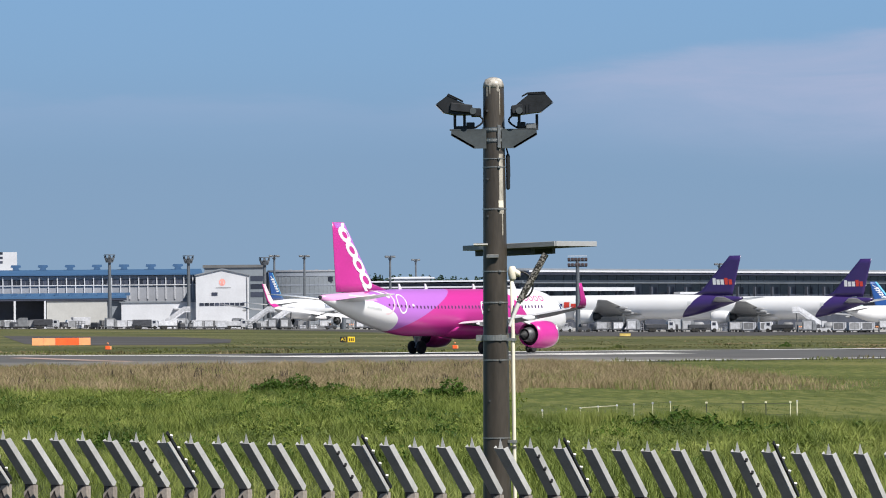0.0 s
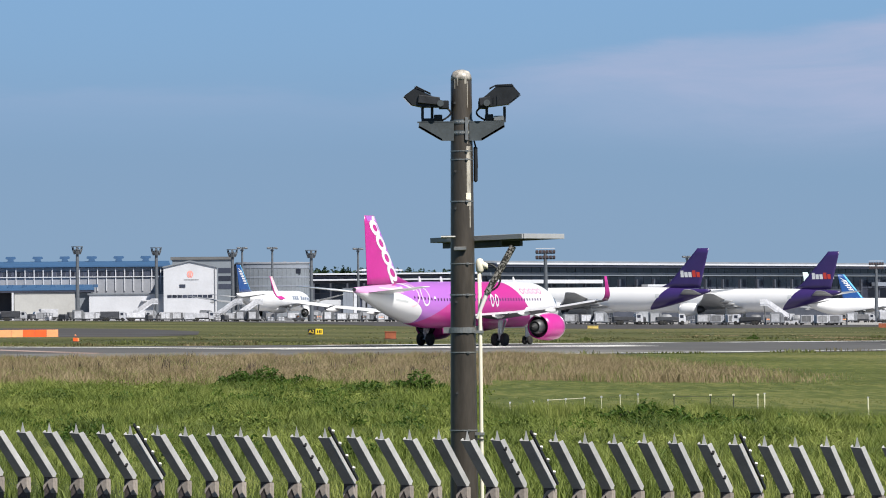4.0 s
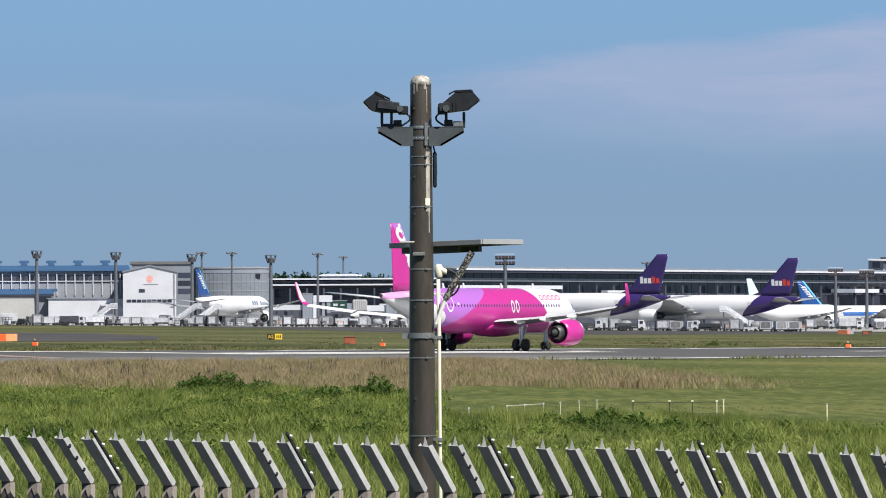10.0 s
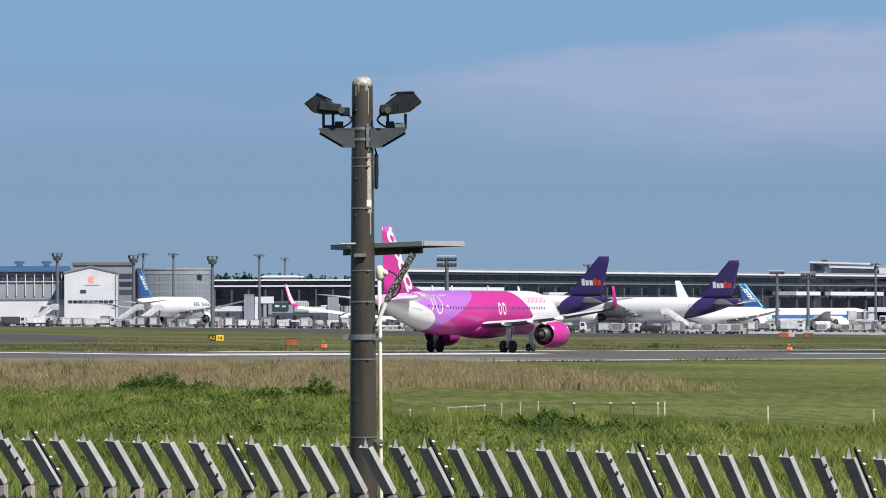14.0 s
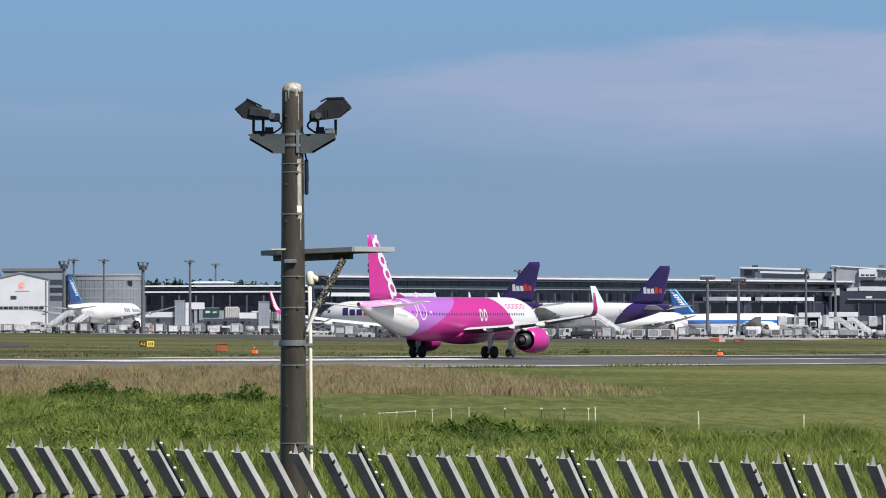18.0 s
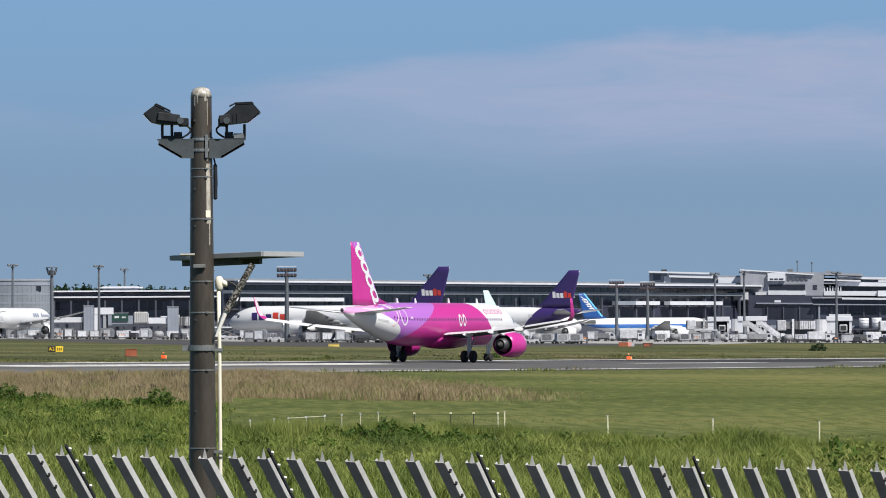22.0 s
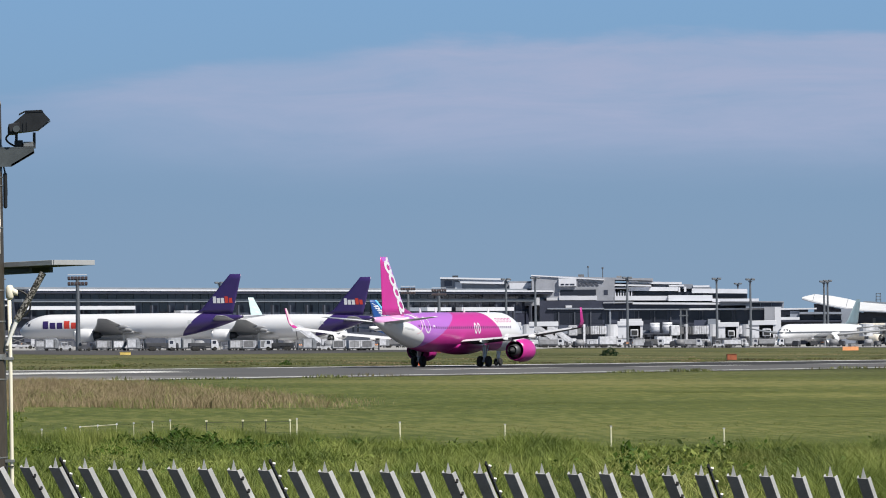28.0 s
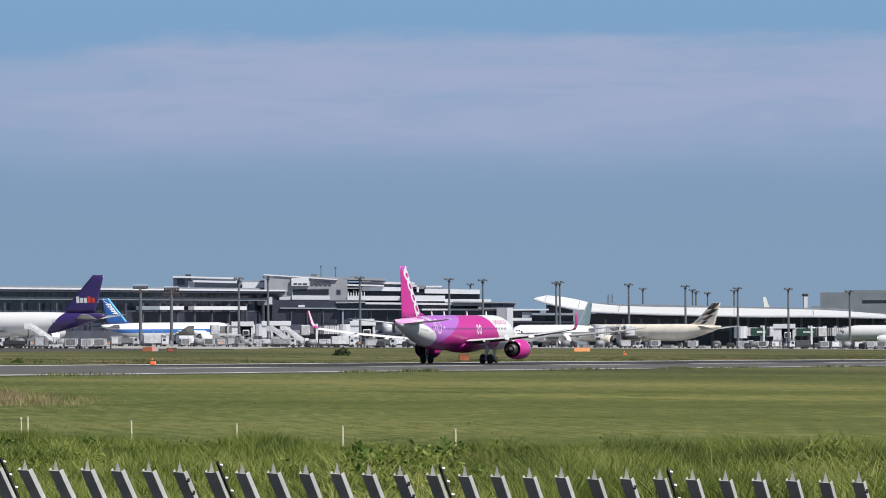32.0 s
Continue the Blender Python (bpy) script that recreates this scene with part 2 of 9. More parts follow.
M = dict(
    white=surf("white_paint", (0.63, 0.64, 0.665), 0.45, var=0.06, scale=0.4),
    aircraft_white=surf("aircraft_white", (0.64, 0.648, 0.675), 0.3, var=0.03, scale=0.3),
    aircraft_grey=surf("aircraft_grey", (0.48, 0.50, 0.52), 0.35, var=0.08, scale=0.5),
    wing_dark=surf("wing_underside_grey", (0.13, 0.135, 0.15), 0.75, var=0.12, scale=0.5, spec=0.08),
    wing_grey=surf("wing_grey", (0.27, 0.28, 0.30), 0.4, var=0.1, scale=0.5),
    magenta=surf("magenta_paint", (0.45, 0.030, 0.24), 0.3, var=0.05, scale=0.4),
    violet=surf("violet_paint", (0.42, 0.13, 0.52), 0.3, var=0.05, scale=0.4),
    purple=surf("purple_paint", (0.036, 0.021, 0.112), 0.35, var=0.08, scale=0.4),
    blue=surf("aircraft_blue", (0.013, 0.062, 0.23), 0.35, var=0.08, scale=0.4),
    skyblue=surf("light_blue_paint", (0.14, 0.45, 0.75), 0.35, var=0.06, scale=0.4),
    red=surf("red_paint", (0.6, 0.03, 0.03), 0.45, var=0.1),
    title_red=surf("orange_red_paint", (0.50, 0.045, 0.03), 0.45, var=0.1),
    faded_red=surf("faded_red_paint", (0.72, 0.30, 0.27), 0.6, var=0.1),
    orange=surf("orange_paint", (0.85, 0.12, 0.025), 0.55, var=0.12, scale=1.0),
    pale_orange=surf("faded_orange_paint", (0.85, 0.36, 0.16), 0.55, var=0.1, scale=1.0),
    sign_green=surf("dark_green_panel", (0.012, 0.045, 0.035), 0.4, var=0.1),
    yellow=surf("yellow_paint", (0.85, 0.58, 0.03), 0.5, var=0.1),
    yellow_faded=surf("faded_yellow_paint", (0.62, 0.47, 0.14), 0.6, var=0.15),
    black=surf("black_paint", (0.012, 0.012, 0.014), 0.5, var=0.2),
    tyre=surf("tyre_rubber", (0.02, 0.02, 0.02), 0.85, var=0.2),
    steel=surf("bare_steel", (0.5, 0.5, 0.5), 0.35, 0.9, var=0.12),
    hotmetal=surf("nozzle_metal", (0.075, 0.078, 0.085), 0.5, 0.6, var=0.2),
    dark=surf("dark_interior", (0.02, 0.022, 0.025), 0.7, var=0.2),
    cream=surf("cream_paint", (0.74, 0.69, 0.61), 0.4, var=0.12, scale=0.25),
    bronze=surf("bronze_paint", (0.10, 0.06, 0.045), 0.4, var=0.3, scale=0.5),
    teal_grey=surf("teal_grey_paint", (0.115, 0.165, 0.195), 0.4, var=0.1, scale=0.4),
    mint=surf("mint_paint", (0.52, 0.68, 0.68), 0.4, var=0.06, scale=0.4),
    roof_blue=surf("blue_roof_sheet", (0.031, 0.092, 0.20), 0.7, var=0.15, scale=0.15, stretch=(1, 6, 1)),
    # white panels, tinted bluish in place of the distance haze
    wall_white=surf("hazed_white_panel", (0.485, 0.50, 0.545), 0.65, var=0.07, scale=0.2),
    wall_grey=surf("grey_wall_panel", (0.165, 0.185, 0.215), 0.65, var=0.12, scale=0.15),
    title_grey=surf("grey_blue_paint", (0.20, 0.23, 0.30), 0.4, var=0.08),
    wall_blue_grey=surf("blue_grey_panel", (0.155, 0.178, 0.21), 0.6, var=0.12, scale=0.15),
    wall_mid=surf("mid_grey_panel", (0.195, 0.22, 0.27), 0.6, var=0.1, scale=0.2),
    wall_pale=surf("pale_grey_sheet", (0.235, 0.248, 0.285), 0.6, var=0.1, scale=0.2),
    wall_beige=surf("beige_wall_panel", (0.37, 0.372, 0.37), 0.7, var=0.08, scale=0.2),
    # dark navy cladding, with the shade under the eaves put into its colour
    wall_dark=surf("shade_dark_cladding", (0.031, 0.035, 0.057), 0.45, var=0.2, scale=0.15),
    band_dark=surf("dark_grey_cladding", (0.050, 0.056, 0.077), 0.55, var=0.2, scale=0.15),
    roof_brown=surf("brown_roof", (0.105, 0.108, 0.115), 0.7, var=0.2, scale=0.2),
    # white roof metal; the blue cast of distant haze is in its colour
    roof_white=surf("hazed_white_roof", (0.535, 0.552, 0.605), 0.4, var=0.06, scale=0.1),
    pane=glassy("dark_window_glass", (0.038, 0.043, 0.064), 0.12, 0.6),
    pane_green=glassy("green_tinted_glass", (0.048, 0.055, 0.078), 0.12, 0.5),
    cabin_pane=glassy("cabin_window_glass", (0.10, 0.04, 0.12), 0.2),
    mast=surf("galvanised_mast", (0.115, 0.128, 0.148), 0.55, 0.3, var=0.15),
    lamp_dark=surf("dark_lamp_glass", (0.055, 0.040, 0.042), 0.4, var=0.2),
    mast_red=surf("faded_red_mast", (0.30, 0.085, 0.038), 0.6, var=0.2),
    gse_grey=surf("equipment_grey", (0.165, 0.17, 0.185), 0.6, var=0.25, scale=1.2, spread=0.5),
    # white equipment paint with a blue haze tint mixed in
    gse_white=surf("hazed_equipment_white", (0.45, 0.462, 0.505), 0.5, var=0.25, scale=1.2, spread=0.22),
    igloo=surf("dull_aluminium_shell", (0.20, 0.21, 0.23), 0.5, 0.15, var=0.25, scale=1.0, spread=0.55),
    gse_dark=surf("equipment_dark", (0.042, 0.045, 0.055), 0.6, var=0.3, spread=0.4),
    asphalt=surf("runway_asphalt", (0.080, 0.079, 0.078), 0.85, var=0.22, scale=0.02, stretch=(1, 0.25, 1)),
    asphalt_pale=surf("worn_concrete", (0.135, 0.132, 0.127), 0.88, var=0.3, scale=0.05, stretch=(1, 0.3, 1)),
    asphalt_old=surf("old_asphalt", (0.066, 0.064, 0.066), 0.9, var=0.2, scale=0.03, spec=0.12),
    asphalt_road=surf("fresh_asphalt", (0.042, 0.042, 0.044), 0.9, var=0.2, scale=0.3, spec=0.12),
    footing=surf("dark_footing", (0.085, 0.07, 0.05), 0.9, var=0.3),
    concrete=surf("apron_concrete", (0.30, 0.297, 0.295), 0.85, var=0.15, scale=0.02, spec=0.12),
    marking=surf("white_runway_paint", (0.62, 0.62, 0.60), 0.7, var=0.35, scale=0.25),
    marking_red=surf("worn_red_paint", (0.33, 0.24, 0.21), 0.8, var=0.25, scale=0.15),
    pole=surf("brown_concrete", (0.046, 0.039, 0.032), 0.38, var=0.3, scale=1.6, bump=0.12, stretch=(3, 3, 0.6)),
    galv=surf("galvanised_bracket", (0.07, 0.082, 0.09), 0.5, 0.3, var=0.2, scale=8),
    band=surf("steel_band", (0.36, 0.36, 0.35), 0.4, 0.8, var=0.2, scale=20),
    pvc=surf("cream_pvc", (0.70, 0.66, 0.55), 0.45, var=0.08, scale=3, stretch=(1, 1, 0.3)),
    lamp_black=surf("black_lamp_housing", (0.012, 0.013, 0.015), 0.42, var=0.3, scale=12),
    # casing grey of the gear housing; also the lit tone of the lamp tops
    lamp_grey=surf("grey_casing_and_lit_top", (0.026, 0.028, 0.033), 0.5, 0.2, var=0.3, scale=14),
    lens=glassy("lamp_glass", (0.05, 0.055, 0.06), 0.05),
    panel=glassy("solar_cells", (0.012, 0.016, 0.03), 0.15),
    alu=surf("aluminium_frame", (0.31, 0.32, 0.335), 0.45, 0.0, var=0.08, scale=4),
    pale_streak=surf("lime_streak", (0.36, 0.34, 0.30), 0.6, var=0.3, scale=26, stretch=(1, 1, 0.25), grime=(0.07, 0.06, 0.05)),
    tape=checker_wrap(),
    blush=surf("pale_pink_paint", (0.66, 0.52, 0.56), 0.4, var=0.1),
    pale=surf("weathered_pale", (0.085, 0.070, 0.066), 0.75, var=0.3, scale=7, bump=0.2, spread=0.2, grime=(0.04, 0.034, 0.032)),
    arm=surf("galvanised_arm", (0.45, 0.455, 0.455), 0.6, 0.0, var=0.14, scale=6, spec=0.15, spread=0.1),
    ceramic=surf("white_insulator", (0.82, 0.81, 0.78), 0.3, var=0.05),
    post=surf("cream_post", (0.62, 0.60, 0.44), 0.7, var=0.15, scale=3),
    wire_fence=surf("dark_fence_steel", (0.05, 0.055, 0.05), 0.6, 0.4, var=0.2),
    grass_green=blades("green_blades", (0.052, 0.076, 0.018), (0.170, 0.215, 0.048), (0.345, 0.365, 0.115)),
    reed=blades("reed_blades", (0.15, 0.185, 0.04), (0.23, 0.26, 0.065), (0.36, 0.36, 0.13)),
    grass_short=blades("short_green_blades", (0.07, 0.092, 0.026), (0.125, 0.148, 0.045), (0.215, 0.215, 0.085)),
    rank_green=blades("rank_blades", (0.024, 0.040, 0.009), (0.082, 0.112, 0.022), (0.185, 0.205, 0.052)),
    # thatch and soil, darkened in colour for the shade among the stems
    thatch=surf("shade_dark_thatch", (0.050, 0.064, 0.020), 0.95, var=0.4, scale=1.5, spec=0.1),
    infield=blades("infield_blades", (0.056, 0.063, 0.025), (0.098, 0.107, 0.042), (0.155, 0.145, 0.066)),
    lawn=blades("lawn_blades", (0.100, 0.125, 0.034), (0.162, 0.180, 0.052), (0.250, 0.240, 0.094)),
    rank_brown=blades("dead_blades", (0.07, 0.068, 0.03), (0.14, 0.125, 0.06), (0.24, 0.20, 0.11)),
    grass_brown=blades("dry_blades", (0.175, 0.137, 0.076), (0.285, 0.220, 0.132), (0.40, 0.315, 0.20)),
    leaf=blades("weed_leaves", (0.02, 0.05, 0.008), (0.055, 0.105, 0.014), (0.12, 0.18, 0.026)),
    broadleaf=blades("pale_weed_leaves", (0.045, 0.076, 0.016), (0.155, 0.200, 0.039), (0.295, 0.330, 0.090)),
    trees=blades("far_tree_leaves", (0.012, 0.03, 0.012), (0.02, 0.045, 0.018), (0.04, 0.07, 0.025)),
    bark=surf("bark", (0.08, 0.06, 0.045), 0.9, var=0.3),
)


def field_material():
    """The open ground: mown green turf with wide mowing swathes, drier patches and soil."""
    m, nt, bs = base_material("turf")
    co = nt.nodes.new("ShaderNodeTexCoord")

    def noise_at(scale, sx, sy, detail=6):
        mp = nt.nodes.new("ShaderNodeMapping")
        mp.inputs["Scale"].default_value = (sx, sy, 1)
        mp.inputs["Rotation"].default_value = (0, 0, 0)
        nt.links.new(co.outputs["Object"], mp.inputs[0])
        n = nt.nodes.new("ShaderNodeTexNoise")
        n.inputs["Scale"].default_value, n.inputs["Detail"].default_value = scale, detail
        nt.links.new(mp.outputs[0], n.inputs["Vector"])
        return n.outputs[0]

    swathe, patch, grain = noise_at(0.07, 0.3, 1.0), noise_at(0.016, 1, 1), noise_at(2.2, 1, 0.13, 12)
    add = nt.nodes.new("ShaderNodeMath")
    add.operation = "MULTIPLY_ADD"
    add.inputs[1].default_value = 0.34
    nt.links.new(swathe, add.inputs[0])
    nt.links.new(patch, add.inputs[2])
    add2 = nt.nodes.new("ShaderNodeMath")
    add2.operation = "MULTIPLY_ADD"
    add2.inputs[1].default_value = 0.85
    nt.links.new(grain, add2.inputs[0])
    nt.links.new(add.outputs[0], add2.inputs[2])
    def turf_ramp(low, mid, high):
        r = nt.nodes.new("ShaderNodeValToRGB")
        els = r.color_ramp.elements
        els[0].position, els[0].color = 0.74, (*low, 1)
        els[1].position, els[1].color = 1.06, (*high, 1)
        els.new(0.9).color = (*mid, 1)
        return r

    lush = turf_ramp((0.052, 0.070, 0.019), (0.078, 0.097, 0.027), (0.130, 0.138, 0.046))
    hay = turf_ramp((0.066, 0.079, 0.022), (0.101, 0.114, 0.033), (0.165, 0.163, 0.056))
    dry = turf_ramp((0.046, 0.052, 0.021), (0.078, 0.087, 0.034), (0.126, 0.119, 0.054))
    mp = nt.nodes.new("ShaderNodeMath")
    mp.operation = "MULTIPLY"
    mp.inputs[1].default_value = 0.825
    nt.links.new(add2.outputs[0], mp.inputs[0])
    nt.links.new(mp.outputs[0], lush.inputs[0])
    nt.links.new(mp.outputs[0], dry.inputs[0])
    nt.links.new(mp.outputs[0], hay.inputs[0])
    # the unwatered infield past the runway is drier than the near lawn
    sep = nt.nodes.new("ShaderNodeSeparateXYZ")
    nt.links.new(co.outputs["Object"], sep.inputs[0])
    span = nt.nodes.new("ShaderNodeMapRange")
    span.inputs["From Min"].default_value, span.inputs["From Max"].default_value = 300, 520
    nt.links.new(sep.outputs[1], span.inputs[0])
    # the lawn yellows towards its far end
    along = nt.nodes.new("ShaderNodeMapRange")
    along.inputs["From Min"].default_value, along.inputs["From Max"].default_value = 18, 46
    nt.links.new(sep.outputs[0], along.inputs[0])
    near = nt.nodes.new("ShaderNodeMix")
    near.data_type = "RGBA"
    nt.links.new(along.outputs[0], near.inputs[0])
    nt.links.new(lush.outputs[0], near.inputs[6])
    nt.links.new(hay.outputs[0], near.inputs[7])
    mix = nt.nodes.new("ShaderNodeMix")
    mix.data_type = "RGBA"
    nt.links.new(span.outputs[0], mix.inputs[0])
    nt.links.new(near.outputs[2], mix.inputs[6])
    nt.links.new(dry.outputs[0], mix.inputs[7])
    nt.links.new(mix.outputs[2], bs.inputs["Base Color"])
    bs.inputs["Roughness"].default_value = 0.95
    bs.inputs["Specular IOR Level"].default_value = 0.1
    bp = nt.nodes.new("ShaderNodeBump")
    bp.inputs["Strength"].default_value, bp.inputs["Distance"].default_value = 0.3, 0.15
    nt.links.new(grain, bp.inputs["Height"])
    nt.links.new(bp.outputs[0], bs.inputs["Normal"])
    return m


M["turf"] = field_material()


def livery_main():
    """White nose, magenta middle, violet rear and white under the tail; the edges slant over the hull."""
    m, nt, bs = base_material("pink_airliner_livery")
    co = nt.nodes.new("ShaderNodeTexCoord")
    sep = nt.nodes.new("ShaderNodeSeparateXYZ")
    nt.links.new(co.outputs["Object"], sep.inputs[0])
    y, z = sep.outputs[1], sep.outputs[2]

    def op(kind, a, b):
        n = nt.nodes.new("ShaderNodeMath")
        n.operation = kind
        for i, v in enumerate((a, b)):
            if isinstance(v, (int, float)):
                n.inputs[i].default_value = v
            else:
                nt.links.new(v, n.inputs[i])
        return n.outputs[0]

    def mix(mask, a, b):
        n = nt.nodes.new("ShaderNodeMixRGB")
        nt.links.new(mask, n.inputs[0])
        for i, v in ((1, a), (2, b)):
            if isinstance(v, tuple):
                n.inputs[i].default_value = (*v, 1)
            else:
                nt.links.new(v, n.inputs[i])
        return n.outputs[0]

    s = op("SUBTRACT", 17.7, y)
    white, mag, vio = (0.65, 0.655, 0.68), (0.45, 0.030, 0.24), (0.37, 0.13, 0.49)
    belly_shade = (0.41, 0.03, 0.25)
    front = op("LESS_THAN", s, op("ADD", op("MULTIPLY", z, 1.1), 4.9))
    rear = op("GREATER_THAN", s, op("SUBTRACT", 33.2, op("MULTIPLY", z, 2.44)))
    d = op("MAXIMUM", op("SUBTRACT", z, 2.9), 0.0)
    under = op("GREATER_THAN", s, op("ADD", 28.2, op("MULTIPLY", op("MULTIPLY", d, d), 1.0)))
    low = op("LESS_THAN", z, 4.75)
    tail = op("MULTIPLY", under, low)
    # lower hull slightly darker magenta: the belly's shade put into the paint colour
    deep = op("LESS_THAN", z, op("ADD", 2.6, op("MULTIPLY", y, 0.06)))
    c = mix(deep, mag, belly_shade)
    crown = op("MULTIPLY", op("GREATER_THAN", s, op("ADD", 30.9, op("MULTIPLY", op("SUBTRACT", z, 4.75), 0.9))), op("GREATER_THAN", z, 4.75))
    c = mix(rear, c, vio)
    c = mix(crown, c, (0.58, 0.30, 0.53))
    c = mix(front, c, white)
    c = mix(tail, c, white)
    nt.links.new(c, bs.inputs["Base Color"])
    bs.inputs["Roughness"].default_value = 0.28
    return m


def livery_two(name, fore, aft, cut, lean):
    """Two colours that meet at cut metres behind the wheels, on a slant."""
    m, nt, bs = base_material(name)
    co = nt.nodes.new("ShaderNodeTexCoord")
    sep = nt.nodes.new("ShaderNodeSeparateXYZ")
    nt.links.new(co.outputs["Object"], sep.inputs[0])
    mul = nt.nodes.new("ShaderNodeMath")
    mul.operation = "MULTIPLY_ADD"
    mul.inputs[1].default_value = lean
    nt.links.new(sep.outputs[2], mul.inputs[0])
    nt.links.new(sep.outputs[1], mul.inputs[2])
    cmp = nt.nodes.new("ShaderNodeMath")
    cmp.operation = "LESS_THAN"
    nt.links.new(mul.outputs[0], cmp.inputs[0])
    cmp.inputs[1].default_value = -cut
    mix = nt.nodes.new("ShaderNodeMixRGB")
    nt.links.new(cmp.outputs[0], mix.inputs[0])
    mix.inputs[1].default_value, mix.inputs[2].default_value = (*fore, 1), (*aft, 1)
    nt.links.new(mix.outputs[0], bs.inputs["Base Color"])
    bs.inputs["Roughness"].default_value = 0.32
    return m


def livery_stripe(name, top, stripe, belly, z0, z1):
    """A level stripe along the hull between the heights z0 and z1."""
    m, nt, bs = base_material(name)
    co = nt.nodes.new("ShaderNodeTexCoord")
    sep = nt.nodes.new("ShaderNodeSeparateXYZ")
    nt.links.new(co.outputs["Object"], sep.inputs[0])
    ramp = nt.nodes.new("ShaderNodeValToRGB")
    ramp.color_ramp.interpolation = "CONSTANT"
    div = nt.nodes.new("ShaderNodeMath")
    div.operation = "DIVIDE"
    div.inputs[1].default_value = 20.0
    nt.links.new(sep.outputs[2], div.inputs[0])
    nt.links.new(div.outputs[0], ramp.inputs[0])
    els = ramp.color_ramp.elements
    els[0].position, els[0].color = 0.0, (*belly, 1)
    els[1].position, els[1].color = z1 / 20, (*top, 1)
    els.new(z0 / 20).color = (*stripe, 1)
    nt.links.new(ramp.outputs[0], bs.inputs["Base Color"])
    bs.inputs["Roughness"].default_value = 0.32
    return m


# ---- building blocks ----
FALL = 0.011  # the field falls gently to the right


def gz(x):
    return -0.1 - FALL * max(-400.0, min(400.0, x))


def polar(az, dist):
    return dist * math.sin(radians(az)), dist * math.cos(radians(az))


def spot(az, dist, turn=0.0, up=0.0):
    """A pose on the ground at a bearing (degrees right of the first view) and distance."""
    x, y = polar(az, dist)
    return pose(x, y, gz(x) + up, 0, 0, turn)


def link_mesh(name, me, material, parent=None, label="", smooth=False):
    if material and not me.materials:
        me.materials.append(material)
    if smooth:
        me.shade_smooth()
    ob = new(name, me)
    if parent:
        ob.parent = parent
    if label:
        ob["label"] = label
    return ob


def part(name, bm, material, parent=None, label="", smooth=False):
    me = bpy.data.meshes.new(name)
    bmesh.ops.recalc_face_normals(bm, faces=bm.faces)
    bm.to_mesh(me)
    bm.free()
    return link_mesh(name, me, material, parent, label, smooth)


def thing(name, label, category, m=None, group="", kind=""):
    ob = tagged(new(name), label, category, group, kind)
    if m is not None:
        ob.matrix_world = m
    return ob


def add_box(bm, x0, x1, y0, y1, z0, z1, bevel=0.0, m=None):
    vs = [bm.verts.new((x, y, z)) for x in (x0, x1) for y in (y0, y1) for z in (z0, z1)]
    fs = [bm.faces.new([vs[i] for i in f]) for f in ((0, 1, 3, 2), (4, 6, 7, 5), (0, 4, 5, 1), (2, 3, 7, 6), (0, 2, 6, 4), (1, 5, 7, 3))]
    if bevel:
        es = list({e for f in fs for e in f.edges})
        r = bmesh.ops.bevel(bm, geom=es, offset=bevel, segments=1, affect="EDGES")
        vs = list({v for f in r["faces"] for v in f.verts} | {v for v in vs if v.is_valid})
    if m is not None:
        bmesh.ops.transform(bm, matrix=m, verts=[v for v in vs if v.is_valid])
    return bm


def box(x0, x1, y0, y1, z0, z1, bevel=0.0, m=None):
    return add_box(bmesh.new(), x0, x1, y0, y1, z0, z1, bevel, m)


def add_tube(bm, a, b, r0, r1=None, n=10, caps=True):
    """A round bar from a to b."""
    r1 = r0 if r1 is None else r1
    a, b = Vector(a), Vector(b)
    q = (b - a).to_track_quat("Z", "Y")
    rings = []
    for p, r in ((a, r0), (b, r1)):
        rings.append([bm.verts.new(p + q @ Vector((r * math.cos(2 * math.pi * i / n), r * math.sin(2 * math.pi * i / n), 0))) for i in range(n)])
    for i in range(n):
        bm.faces.new((rings[0][i], rings[0][(i + 1) % n], rings[1][(i + 1) % n], rings[1][i]))
    if caps:
        bm.faces.new(rings[0][::-1])
        bm.faces.new(rings[1])
    return bm


def hose(points, r, n=8):
    """One bent round bar or cable through the points."""
    ps = [Vector(p) for p in points]
    rings = []
    for i, p in enumerate(ps):
        d = (ps[min(i + 1, len(ps) - 1)] - ps[max(i - 1, 0)]).normalized()
        u = d.orthogonal().normalized() if not rings else (u - d * u.dot(d)).normalized()
        v = d.cross(u)
        rings.append([tuple(p + (u * math.cos(2 * math.pi * k / n) + v * math.sin(2 * math.pi * k / n)) * r) for k in range(n)])
    return loft(rings)


def tube(a, b, r0, r1=None, n=10):
    return add_tube(bmesh.new(), a, b, r0, r1, n)


def lathe(profile, n=24, axis="Z"):
    """A surface of revolution from (radius, height) pairs."""
    bm = bmesh.new()
    rings = []
    for r, h in profile:
        ring = []
        for i in range(n):
            a = 2 * math.pi * i / n
            p = (r * math.cos(a), r * math.sin(a), h) if axis == "Z" else (r * math.cos(a), h, r * math.sin(a))
            ring.append(bm.verts.new(p))
        rings.append(ring)
    for a, b in zip(rings, rings[1:]):
        for i in range(n):
            bm.faces.new((a[i], a[(i + 1) % n], b[(i + 1) % n], b[i]))
    bm.faces.new(rings[0][::-1])
    bm.faces.new(rings[-1])
    return bm


def loft(rings, closed=True):
    bm = bmesh.new()
    vr = [[bm.verts.new(p) for p in r] for r in rings]
    n = len(rings[0])
    for a, b in zip(vr, vr[1:]):
        for i in range(n):
            bm.faces.new((a[i], a[(i + 1) % n], b[(i + 1) % n], b[i]))
    if closed:
        bm.faces.new(vr[0][::-1])
        bm.faces.new(vr[-1])
    return bm


